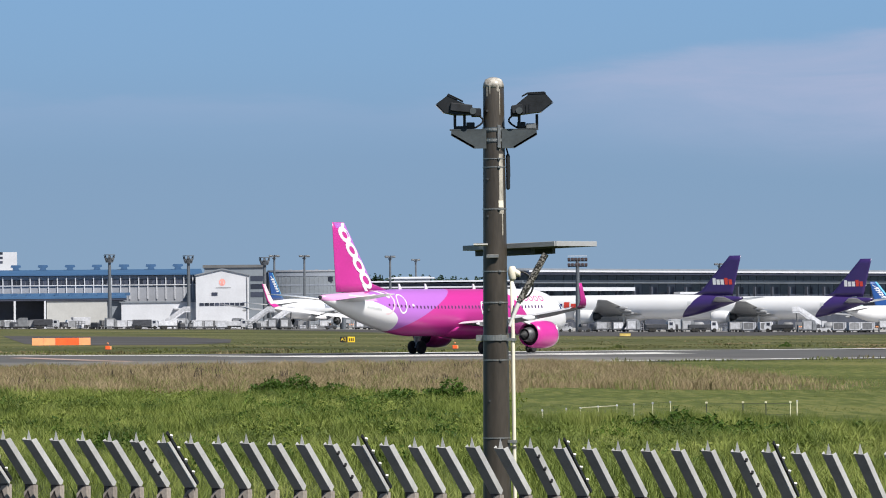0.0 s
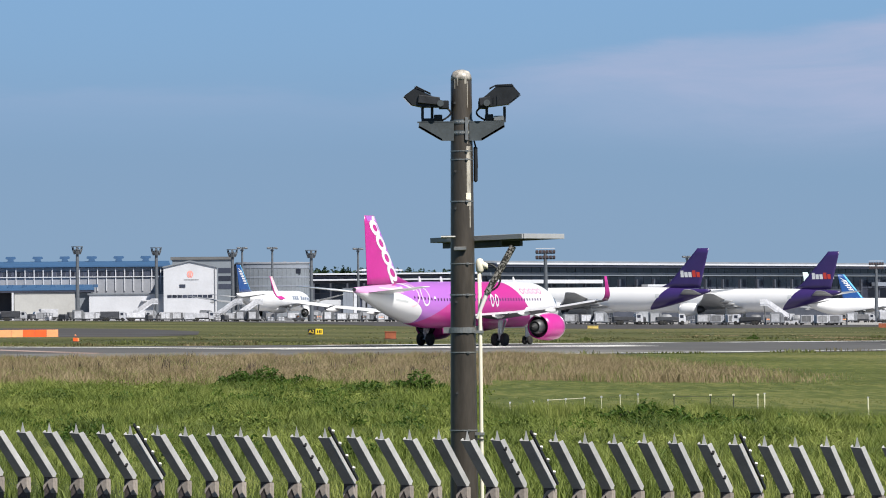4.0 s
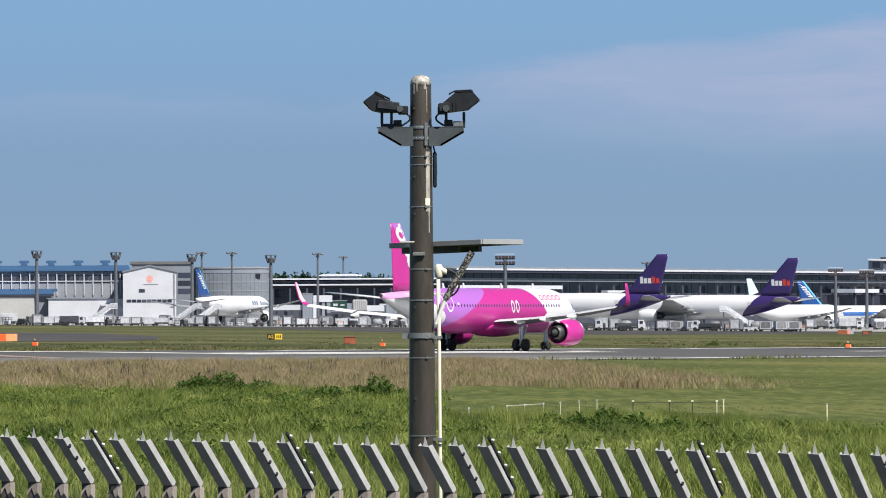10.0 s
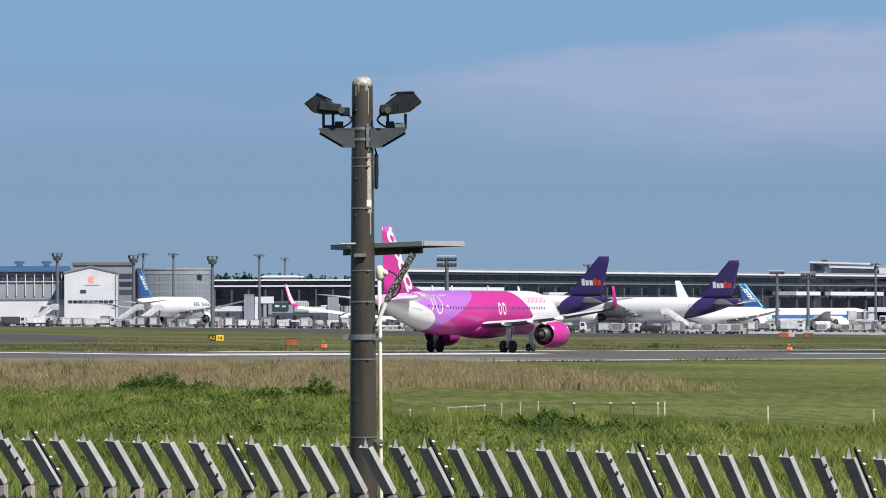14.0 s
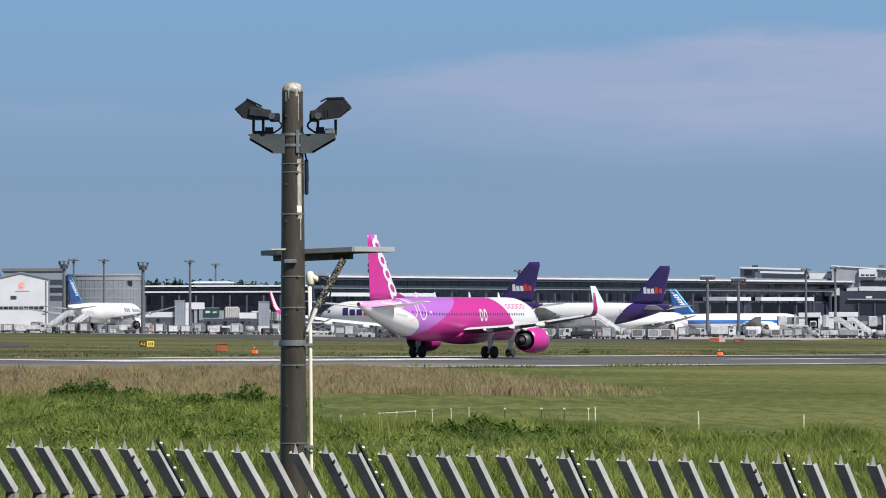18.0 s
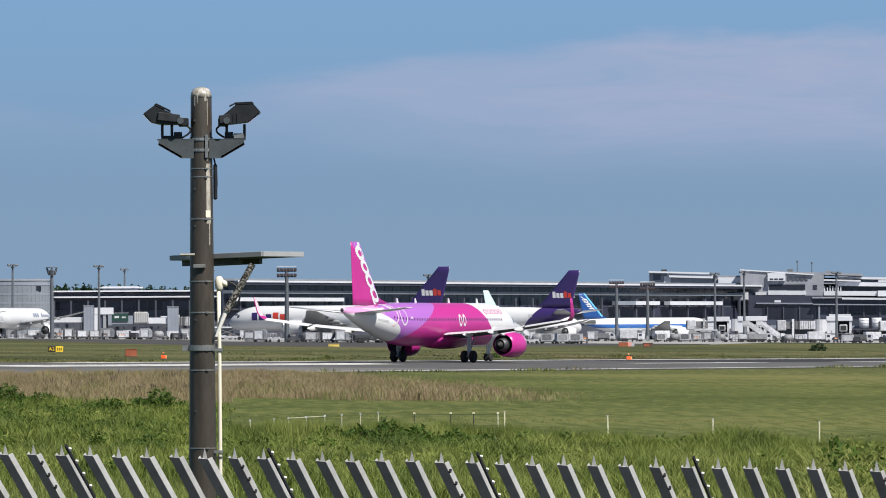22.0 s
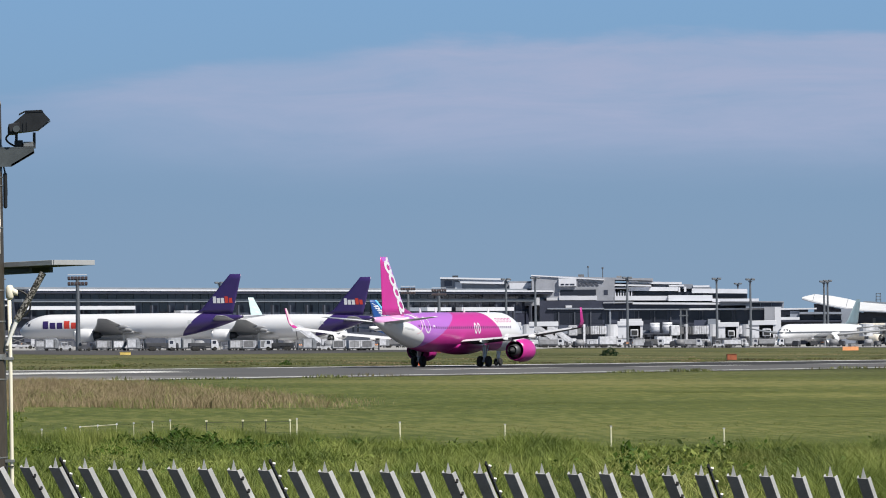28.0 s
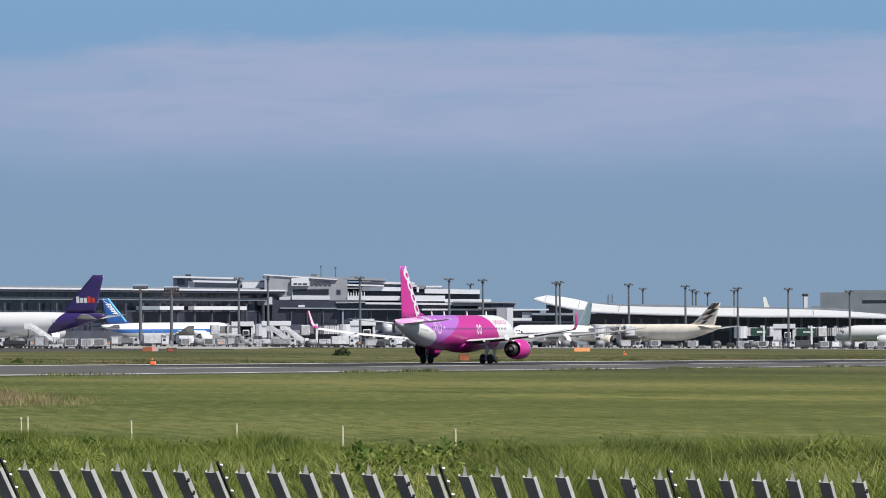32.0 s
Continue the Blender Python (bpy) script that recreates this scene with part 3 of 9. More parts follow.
def prism(poly, d0, d1, plane="xz"):
    """A polygon drawn in a plane and pulled from d0 to d1 across it."""
    bm = bmesh.new()

    def at(p, d):
        return {"xz": (p[0], d, p[1]), "yz": (d, p[0], p[1]), "xy": (p[0], p[1], d)}[plane]

    a = [bm.verts.new(at(p, d0)) for p in poly]
    b = [bm.verts.new(at(p, d1)) for p in poly]
    n = len(poly)
    bm.faces.new(a)
    bm.faces.new(b[::-1])
    for i in range(n):
        bm.faces.new((a[i], b[i], b[(i + 1) % n], a[(i + 1) % n]))
    return bm


def join(*bms):
    out = bmesh.new()
    for b in bms:
        me = bpy.data.meshes.new("tmp")
        b.to_mesh(me)
        b.free()
        out.from_mesh(me)
        bpy.data.meshes.remove(me)
    return out


def wheel(parent, name, at, r, w, label=""):
    x, y, z = at
    ob = part(name, lathe([(r * 0.6, -w / 2), (r * 0.93, -w / 2), (r, -w * 0.3), (r, w * 0.3), (r * 0.93, w / 2), (r * 0.6, w / 2)], 18 if label else 12), M["tyre"], parent, label, True)
    ob.matrix_local = pose(x, y, z, 0, 90, 0)
    part("rim", lathe([(r * 0.62, -w * 0.44), (r * 0.25, -w * 0.5), (r * 0.25, w * 0.5), (r * 0.62, w * 0.44)], 14 if label else 9), M["steel"], ob)
    return ob


# ---- ground ----
def sheet(name, label, poly, material, up, kind="structure", category="ground"):
    """A flat surface laid on the falling field, as a thin slab of its own."""
    bm = bmesh.new()
    vs = [bm.verts.new((x, y, gz(x) + up)) for x, y in poly]
    f = bm.faces.new(vs)
    if f.normal.z < 0:
        f.normal_flip()
    ob = part(name, bm, material)
    return tagged(ob, label, category, "", kind)


def make_ground():
    bm = bmesh.new()
    xs, ys = (-9000, -400, 0, 400, 9000), (-600, 0, 300, 1500, 4900)
    g = [[bm.verts.new((x, y, gz(x))) for x in xs] for y in ys]
    for j in range(len(ys) - 1):
        for i in range(len(xs) - 1):
            bm.faces.new((g[j][i], g[j][i + 1], g[j + 1][i + 1], g[j + 1][i]))
    tagged(part("ground", bm, M["turf"]), "mown green airfield grass, dry in patches", "grass", "", "structure")


make_ground()
RUN = 32.0  # heading of the runway, degrees to the right
U = Vector((math.sin(radians(RUN)), math.cos(radians(RUN))))
N = Vector((math.cos(radians(RUN)), -math.sin(radians(RUN))))


def strip(c0, c1, s0, s1):
    """Corners of a strip along the runway between two offsets across it."""
    return [tuple(N * c + U * s) for c, s in ((c0, s0), (c1, s0), (c1, s1), (c0, s1))]


tagged(sheet("runway", "grey asphalt runway with worn white markings", strip(-253, -186, -330, 1040), M["asphalt"], 0.03), category="runway")


def marking(name, c0, c1, s0, s1, mat="marking"):
    x = sheet(name, "worn white paint line on the runway", strip(c0, c1, s0, s1), M[mat], 0.05)
    tagged(x, category="marking")


tagged(sheet("runway_slab", "paler worn concrete stretch of the runway", strip(-214, -188.2, -330, 362), M["asphalt_pale"], 0.04), category="runway")
tagged(sheet("runway_patch", "dark resealed stretch of asphalt", strip(-246, -222, 470, 1000), M["asphalt_road"], 0.04), category="runway")
paint = random.Random(21)
for c0, c1, first in ((-191.6, -188.8, 150), (-250.0, -246.0, 380)):
    s = first
    while s < 1000:
        ln = paint.choice((12, 22, 35, 50, 60)) * paint.uniform(0.8, 1.2)
        marking("edge_line", c0 + paint.uniform(0, 0.8), c1 - paint.uniform(0, 0.7), s, s + ln)
        s += ln + paint.choice((0.8, 1.5, 3, 9))
for k in range(3):
    marking("threshold_bar", -227.0 - 3.6 * k, -224.0 - 3.6 * k, 340 + 2 * k, 402 + 5 * k)
for s in range(440, 900, 50):
    marking("centre_line", -221.5, -219.0, s, s + 30)


def make_taxiways():
    tagged(sheet("taxiway", "worn grey asphalt taxiway in the grass", [(-75, 860), (-50, 604), (-40, 578), (-31, 592), (-27, 640), (-31, 740), (-45, 834)], M["asphalt_old"], 0.03), category="taxiway")
    tagged(sheet("taxiway_far", "grey taxiway strip before the apron", [(-52, 1338), (-26, 1190), (0, 985), (33, 892), (69, 972), (128, 1178), (15, 1179), (14, 1338)], M["asphalt_old"], 0.03), category="taxiway")
    tagged(sheet("apron", "pale concrete apron", [(-390, 1340), (16, 1340), (16, 1180), (130, 1180), (170, 1400), (395, 1420), (398, 2600), (-398, 2600)], M["concrete"], 0.04), category="apron")
    for poly in ([(16, 1176), (130, 1176), (134, 1214), (16, 1214)], [(-390, 1337), (16, 1337), (16, 1372), (-390, 1372)], [(166, 1380), (395, 1402), (395, 1452), (176, 1440)]):
        tagged(sheet("service_road", "dark asphalt service road along the apron", poly, M["asphalt_road"], 0.06), category="road")
    # white and red lines of the taxiway that joins the runway
    tagged(sheet("taxi_line", "white line where the taxiway joins", [(-90, 421), (-90, 425), (-24, 424), (-10, 416), (-12, 408), (-24, 418)], M["marking"], 0.065), category="marking")
    tagged(sheet("taxi_line", "faded red line on the asphalt", [(-34, 392), (-33, 398), (-22, 366), (-23, 361)], M["marking_red"], 0.06), category="marking")


make_taxiways()
# plain unseen wall, added to close the place and dim light from behind the viewer
tagged(part("wall_back", box(-70, 70, -13.0, -12.4, -1.5, 7.0), M["wall_dark"]), "plain dark wall behind the viewpoint", "wall", "", "structure")
# added out of view: dark ground that keeps bounce off the fence arms' undersides
tagged(sheet("perimeter_road", "unseen dark ground added to cut bounced light on the fence", [(-8.6, 28.4), (27.5, 12.0), (19.4, -5.8), (-16.7, 10.6)], M["asphalt_road"], 0.02), category="road")


# ---- airliners ----
def hull_ring(sp, s, n=24):
    """The hull's cross-section s metres behind the nose: centre height and half sizes."""
    L, R, Rz, zc = sp["L"], sp["R"], sp["R"] * sp.get("tall", 1.04), sp["zc"]
    ln, lt = 2.9 * R, 6.6 * R
    k, z = 1.0, zc
    if s < ln:
        u = 1 - s / ln
        k = math.sqrt(max(0.0, 1 - u ** 2.1))
        z = zc - 0.42 * R * u ** 1.6
    elif s > L - lt:
        u = (s - (L - lt)) / lt
        k = 1 - 0.9 * u ** 1.55
        z = zc + Rz * (1 - k) * 0.72
    return z, max(0.02, R * k), max(0.02, Rz * k)


def hull_point(sp, s, ang, out=0.0):
    """A point on the hull; ang from the right side upwards, degrees."""
    z, rx, rz = hull_ring(sp, s)
    a = radians(ang)
    return Vector(((rx + out) * math.cos(a), sp["gear"] - s, z + (rz + out) * math.sin(a)))


def foil(chord, thick, n=7, up=1.0, down=0.45):
    """An aerofoil outline: (distance behind the leading edge, height)."""
    pts = []
    for i in range(n + 1):
        x = (i / n) ** 1.6
        pts.append((x * chord, thick * chord * (2.9 * math.sqrt(x) * (1 - x) * 0.55 + 0.02 * (1 - x))))
    low = [(x, -down * h) for x, h in pts[1:-1]]
    return [(x, up * h) for x, h in pts] + low[::-1]


def wing_mesh(sp, side, stations):
    """stations: (across, leading edge behind the nose, chord, height, thickness)."""
    rings = []
    for x, s, c, z, t in stations:
        rings.append([(side * x, sp["gear"] - s - fx, z + fz) for fx, fz in foil(c, t, 7, *sp.get("section", (1.0, 0.45)))])
    return loft(rings)


def fin_half(sp, s, z):
    f = sp["fin"]
    u = (z - f["z0"]) / (f["z1"] - f["z0"])
    le, te = f["le0"] + u * (f["le1"] - f["le0"]), f["te0"] + u * (f["te1"] - f["te0"])
    x = max(0.0, min(1.0, (s - le) / (te - le)))
    return (f["t0"] + u * (f["t1"] - f["t0"])) * (2.6 * math.sqrt(x) * (1 - x) * 0.62 + 0.06)


def fin_mesh(sp, n=10, m=8, lo=0.0, hi=1.0, front=0.0, back=1.0):
    f = sp["fin"]
    rings = []
    for j in range(m + 1):
        u = lo + (hi - lo) * j / m
        z = f["z0"] + u * (f["z1"] - f["z0"])
        le, te = f["le0"] + u * (f["le1"] - f["le0"]), f["te0"] + u * (f["te1"] - f["te0"])
        if u < 0.12:
            le -= f.get("dorsal", 2.0) * (1 - u / 0.12) ** 1.5
        a = [le + (te - le) * (front + (back - front) * i / n) for i in range(n + 1)]
        rings.append([(fin_half(sp, s, z), sp["gear"] - s, z) for s in a] + [(-fin_half(sp, s, z), sp["gear"] - s, z) for s in a[::-1]])
    return loft(rings)


def ring_patch(place, rx, rz, hole, n=20):
    """A flat ring bent onto a surface: place(u, v) gives the point."""
    bm = bmesh.new()
    o, i = [], []
    for k in range(n):
        a = 2 * math.pi * k / n
        o.append(bm.verts.new(place(rx * math.cos(a), rz * math.sin(a))))
        i.append(bm.verts.new(place(rx * hole * math.cos(a), rz * hole * math.sin(a))))
    for k in range(n):
        bm.faces.new((o[k], o[(k + 1) % n], i[(k + 1) % n], i[k]))
    return bm


def quad_patch(place, u0, u1, v0, v1, nu=4, nv=2, slant=0.0):
    bm = bmesh.new()
    g = [[bm.verts.new(place(u0 + (u1 - u0) * i / nu + slant * (v1 - v0) * j / nv, v0 + (v1 - v0) * j / nv)) for i in range(nu + 1)] for j in range(nv + 1)]
    for j in range(nv):
        for i in range(nu):
            bm.faces.new((g[j][i], g[j][i + 1], g[j + 1][i + 1], g[j + 1][i]))
    return bm


def jet_engine(sp, parent, side, cowl):
    e = sp["engine"]
    r, ln, x, s, z = e["r"], e["len"], e["x"] * side, e["s"], e["z"]
    y = sp["gear"] - s
    en = part("engine", lathe([(r * 0.80, -0.35 * ln), (r * 0.86, 0.0), (r * 0.95, -0.02 * ln), (r * 1.0, -0.18 * ln), (r * 1.02, -0.4 * ln), (r * 0.97, -0.75 * ln), (r * 0.86, -ln), (r * 0.82, -ln), (r * 0.80, -0.7 * ln)], 28, "Y"), cowl, parent, "", True)
    en.matrix_local = pose(x, y, z)
    part("inlet_lip", lathe([(r * 0.84, -0.03 * ln), (r * 0.86, 0.02 * ln), (r * 0.93, 0.015 * ln), (r * 0.965, -0.05 * ln), (r * 0.9, -0.05 * ln)], 28, "Y"), M["steel"], en, "bare metal inlet lip", True)
    part("fan", lathe([(0.02, -0.1 * ln), (r * 0.2, -0.2 * ln), (r * 0.82, -0.24 * ln), (r * 0.82, -0.3 * ln), (0.1, -0.3 * ln)], 20, "Y"), M["dark"], en, "dark fan face", True)
    part("exhaust_duct", lathe([(r * 0.80, -0.72 * ln), (r * 0.5, -0.7 * ln), (r * 0.5, -0.74 * ln), (r * 0.79, -0.9 * ln)], 24, "Y"), M["dark"], en, "dark bypass duct", True)
    part("core_nozzle", lathe([(r * 0.52, -0.7 * ln), (r * 0.56, -0.95 * ln), (r * 0.44, -1.22 * ln), (r * 0.40, -1.22 * ln), (r * 0.36, -1.0 * ln)], 22, "Y"), M["hotmetal"], en, "bare metal core nozzle", True)
    part("exhaust_cone", lathe([(r * 0.33, -1.0 * ln), (r * 0.3, -1.2 * ln), (0.03, -1.4 * ln)], 18, "Y"), M["dark"], en, "dark metal exhaust cone", True)
    part("pylon", prism([(y - 0.15 * ln, z + r * 0.8), (y - 0.5 * ln, z + r * 1.35), (y - 1.6 * ln, z + r * 1.45), (y - 1.75 * ln, z + r * 1.2), (y - 0.95 * ln, z + r * 0.7)], x - 0.14 * r, x + 0.14 * r, "yz"), sp["mat"]["belly"], parent)
    return en


def gear_leg(sp, parent, name, x, y, r, w, gap, top, axles=1):
    leg = part(name, join(tube((0, 0, r), (0, 0.1, top), 0.15 * r / 0.58, 0.2 * r / 0.58), tube((0, 0, r), (0, 0.5 * top, top), 0.07 * r / 0.58), tube((-gap, 0, r), (gap, 0, r), 0.09 * r / 0.58), box(-0.05, 0.05, -0.35, 0.35, r * 1.8, top * 0.95)), M["aircraft_grey"], parent, "grey landing gear leg")
    leg.matrix_local = pose(x, y, 0)
    for k in range(axles):
        for side in (-1, 1):
            wheel(leg, "wheel", (side * gap, (k - (axles - 1) / 2) * r * 2.3, r), r, w)
    return leg


def airliner(name, label, sp, m, group=""):
    """An airliner in parts; sp holds its sizes and paints. It stands with its main wheels at the pose m, nose to +Y."""
    root = thing(name, label, "airliner", m, group)
    mt, L, R = sp["mat"], sp["L"], sp["R"]
    n, cnt = 32, 46
    rings = []
    for k in range(cnt + 1):
        u = k / cnt
        s = L * (0.5 - 0.5 * math.cos(math.pi * u)) if u < 0.5 else L * u
        s = min(L, max(0.02, s))
        z, rx, rz = hull_ring(sp, s)
        rings.append([(rx * math.cos(2 * math.pi * i / n), sp["gear"] - s, z + rz * math.sin(2 * math.pi * i / n)) for i in range(n)])
    part("fuselage", loft(rings), mt["hull"], root, "", True)
    z1 = hull_ring(sp, L)[0]
    part("tail_cone", tube((0, sp["gear"] - L + 0.3, z1), (0, sp["gear"] - L - 0.12, z1 + 0.02), 0.105 * R + 0.02, 0.07 * R + 0.01, 14), M["gse_dark"], root, "dark exhaust at the tail end")
    # belly fairing
    w = sp["wing"]
    s0, s1 = w["root"] - 1.2, w["root"] + w["chord"] + 1.5
    rings = []
    for k in range(9):
        u = k / 8
        q = math.sin(math.pi * u) ** 0.5
        rings.append([((R * 0.45 + 0.55 * R * q) * math.cos(2 * math.pi * i / 20), sp["gear"] - (s0 + u * (s1 - s0)), sp["zc"] - R * 0.72 + R * (0.15 + 0.36 * q) * math.sin(2 * math.pi * i / 20)) for i in range(20)])
    part("belly_fairing", loft(rings), mt.get("fairing", mt["hull"]), root, "", True)
    for side in (-1, 1):
        half, zr, zt = w["half"], w["z"], w["ztip"]
        st = [(R * 0.55, w["root"], w["chord"], zr, 0.13), (half * 0.36, w["root"] + w["sweep"] * 0.36, w["chord"] * 0.62, zr + (zt - zr) * (0.28 - w.get("bend", 0) * 0.5), 0.12), (half * 0.7, w["root"] + w["sweep"] * 0.71, w["chord"] * 0.42, zr + (zt - zr) * (0.6 - w.get("bend", 0) * 0.3), 0.11), (half, w["root"] + w["sweep"], w["tip"], zt, 0.10)]
        st = [(a, b, c, e, t * w.get("slim", 1.0)) for a, b, c, e, t in st]
        wing = part("wing", wing_mesh(sp, side, st), mt["wing"], root, "", not w.get("flap"))
        if w.get("flap"):
            # drooped flap along the trailing edge
            def rear(k):
                i = 0 if k < 0.36 else 1 if k < 0.7 else 2
                (xa, sa, ca, za), (xb, sb, cb, zb) = st[i][:4], st[i + 1][:4]
                q = (k * half - xa) / (xb - xa)
                return sa + ca + (sb + cb - sa - ca) * q, za + (zb - za) * q
            for name, k0, k1 in (("flap", 0.125, 0.355), ("flap", 0.365, 0.69), ("aileron", 0.71, 0.97)):
                rr = []
                for k in (k0, k1):
                    sk, zk = rear(k)
                    c = 1.35 - 0.75 * k
                    rr.append([(side * k * half, sp["gear"] - sk + fy * c, zk + fz) for fy, fz in ((0.5, 0.16), (-0.1, 0.10), (-0.5, -0.04), (-0.52, -0.07), (-0.1, 0.04), (0.5, 0.10))])
                part(name, loft(rr), M["aircraft_white"], wing, "pale trailing edge " + name)
        if w.get("fence"):
            h = w["fence"]
            rr = []
            for k in range(6):
                u = k / 5
                x = half + 0.40 * math.sin(min(1, u * 2.2) * math.pi / 2) + 0.25 * u
                z = zt + h * u ** 1.3
                c = w["tip"] * (0.82 - 0.52 * u)
                s = w["root"] + w["sweep"] + 1.35 * u * w["tip"] * 0.75
                rr.append([(side * (x - (fz if u > 0.2 else 0)), sp["gear"] - s - fx, z + (fz if u <= 0.2 else 0)) for fx, fz in foil(c, 0.09)])
            fence = part("sharklet", loft(rr), mt["tip"], wing, "", True)
            skin = bmesh.new()
            grid = [[skin.verts.new(Vector(p) + Vector((-side * 0.012, 0, 0))) for p in ring[1:7]] for ring in rr[1:]]
            for a, b in zip(grid, grid[1:]):
                for i in range(5):
                    skin.faces.new((a[i], a[i + 1], b[i + 1], b[i]))
            part("inner_skin", skin, M["blush"], fence, "pale pink inner face", True)
        # flap track fairings under the trailing edge
        for f in (0.27, 0.47, 0.68):
            x = side * half * f
            s = w["root"] + w["sweep"] * f + w["chord"] * (1 - 0.62 * f) * 0.62
            z = zr + (zt - zr) * f * 0.9 - 0.12 * R
            k = R / 2.0
            part("flap_fairing", loft([[(x + k * 0.16 * q * math.cos(a), sp["gear"] - s - k * 2.4 * u, z - 0.1 * k + k * 0.26 * q * math.sin(a)) for a in [2 * math.pi * i / 10 for i in range(10)]] for u, q in ((0, 0.2), (0.25, 0.9), (0.55, 1.0), (1.0, 0.15))]), mt.get("fairings", mt["wing"]), wing, "", True)
        t = sp["tail"]
        part("tailplane", wing_mesh(sp, side, [(R * 0.2, t["s"], t["chord"], t["z"], 0.09), (t["half"], t["s"] + t["sweep"], t["chord"] * 0.42, t["z"] + t["rise"], 0.08)]), mt.get("tailplane", mt["wing"]), root, "", True)
        jet_engine(sp, root, side, mt["cowl"])
    part("fin", fin_mesh(sp), mt["fin"], root, "", True)
    g = sp["wheels"]
    for side in (-1, 1):
        gear_leg(sp, root, "main_gear", side * g["track"], 0, g["r"], g["w"], g["gap"], g["top"], g.get("axles", 1))
    gear_leg(sp, root, "nose_gear", 0, g["base"], g["r"] * 0.68, g["w"] * 0.6, g["gap"] * 0.55, g["top"] * 0.9)
    # cockpit glass
    for side in (-1, 1):
        for k in range(3):
            def glass(u, v, side=side, k=k):
                return hull_point(sp, R * (0.66 + 0.28 * k) + u, 90 - side * (26 + 20 * k) + side * v * -1.0, 0.012)
            part("cockpit_window", quad_patch(lambda u, v: glass(u, v), -0.12 * R, 0.13 * R, -9, 9, 2, 2), M["pane"], root)
    # cabin windows
    if sp.get("windows"):
        for side in (-1, 1):
            s = sp["windows"][0]
            while s < sp["windows"][1]:
                bm = bmesh.new()
                q = [hull_point(sp, s + du, (90 - 90 * side) + side * (sp.get("winang", 12) + dv), 0.012) for du, dv in ((-0.07, -3.8), (0.07, -3.8), (0.11, -2.0), (0.11, 2.0), (0.07, 3.8), (-0.07, 3.8), (-0.11, 2.0), (-0.11, -2.0))]
                bm.faces.new([bm.verts.new(p) for p in q])
                part("cabin_window", bm, M["cabin_pane"], root)
                s += 0.53 * (1.0 if R < 2.5 else 1.1)
    # blade aerials on the crown
    for s in sp.get("aerials", ()):
        z, rx, rz = hull_ring(sp, s)
        part("aerial", prism([(sp["gear"] - s, z + rz - 0.02), (sp["gear"] - s - 0.45, z + rz - 0.02), (sp["gear"] - s - 0.5, z + rz + 0.45), (sp["gear"] - s - 0.3, z + rz + 0.45)], -0.03, 0.03, "yz"), M["aircraft_white"], root)
    return root


SMALL = dict(L=37.57, R=1.98, zc=3.7, gear=17.7, tall=1.05,
             fin=dict(z0=5.5, z1=11.5, le0=29.4, le1=34.15, te0=35.3, te1=35.85, t0=0.42, t1=0.2, dorsal=2.4),
             wing=dict(root=11.9, chord=7.0, half=16.3, sweep=9.2, tip=1.55, z=2.7, ztip=4.15, fence=2.1, flap=True, slim=0.72, bend=0.16),
             tail=dict(s=32.1, chord=3.9, half=6.22, sweep=3.2, z=4.8, rise=0.55),
             engine=dict(r=1.22, len=3.2, x=5.75, s=10.9, z=1.72),
             wheels=dict(track=3.8, r=0.58, w=0.42, gap=0.46, top=2.3, base=12.64),
             section=(0.12, 1.0), windows=(6.2, 30.0), winang=13, aerials=(7.5, 14.0, 21.5, 25.5))


def widebody(L, R, H, half, zc, eng_r, mats, **kw):
    g = L * 0.515
    sp = dict(L=L, R=R, zc=zc, gear=g, tall=1.0,
              fin=dict(z0=zc + R * 0.86, z1=H, le0=L * 0.80, le1=L * 0.945, te0=L * 0.955, te1=L * 0.995, t0=0.62, t1=0.3, dorsal=L * 0.03),
              wing=dict(root=L * 0.32, chord=L * 0.2, half=half, sweep=half * 0.62, tip=half * 0.085, z=zc - R * 0.62, ztip=zc + R * 0.55),
              tail=dict(s=L * 0.87, chord=L * 0.1, half=half * 0.34, sweep=half * 0.2, z=zc + R * 0.35, rise=half * 0.035),
              engine=dict(r=eng_r, len=eng_r * 2.6, x=half * 0.3, s=L * 0.3, z=eng_r + 0.75),
              wheels=dict(track=R * 1.7, r=0.62, w=0.45, gap=0.7, top=zc - R * 0.6, base=g - L * 0.09, axles=2),
              mat=mats)
    sp.update(kw)
    return sp


def park(az, dist, turn, aft):
    """The pose of an aircraft heading turn degrees (to the right), whose point aft metres behind the wheels lies at the bearing and distance."""
    x, y = polar(az, dist)
    h = radians(turn)
    x, y = x + aft * math.sin(h), y + aft * math.cos(h)
    return pose(x, y, gz(x) + 0.04, 0, 0, -turn)


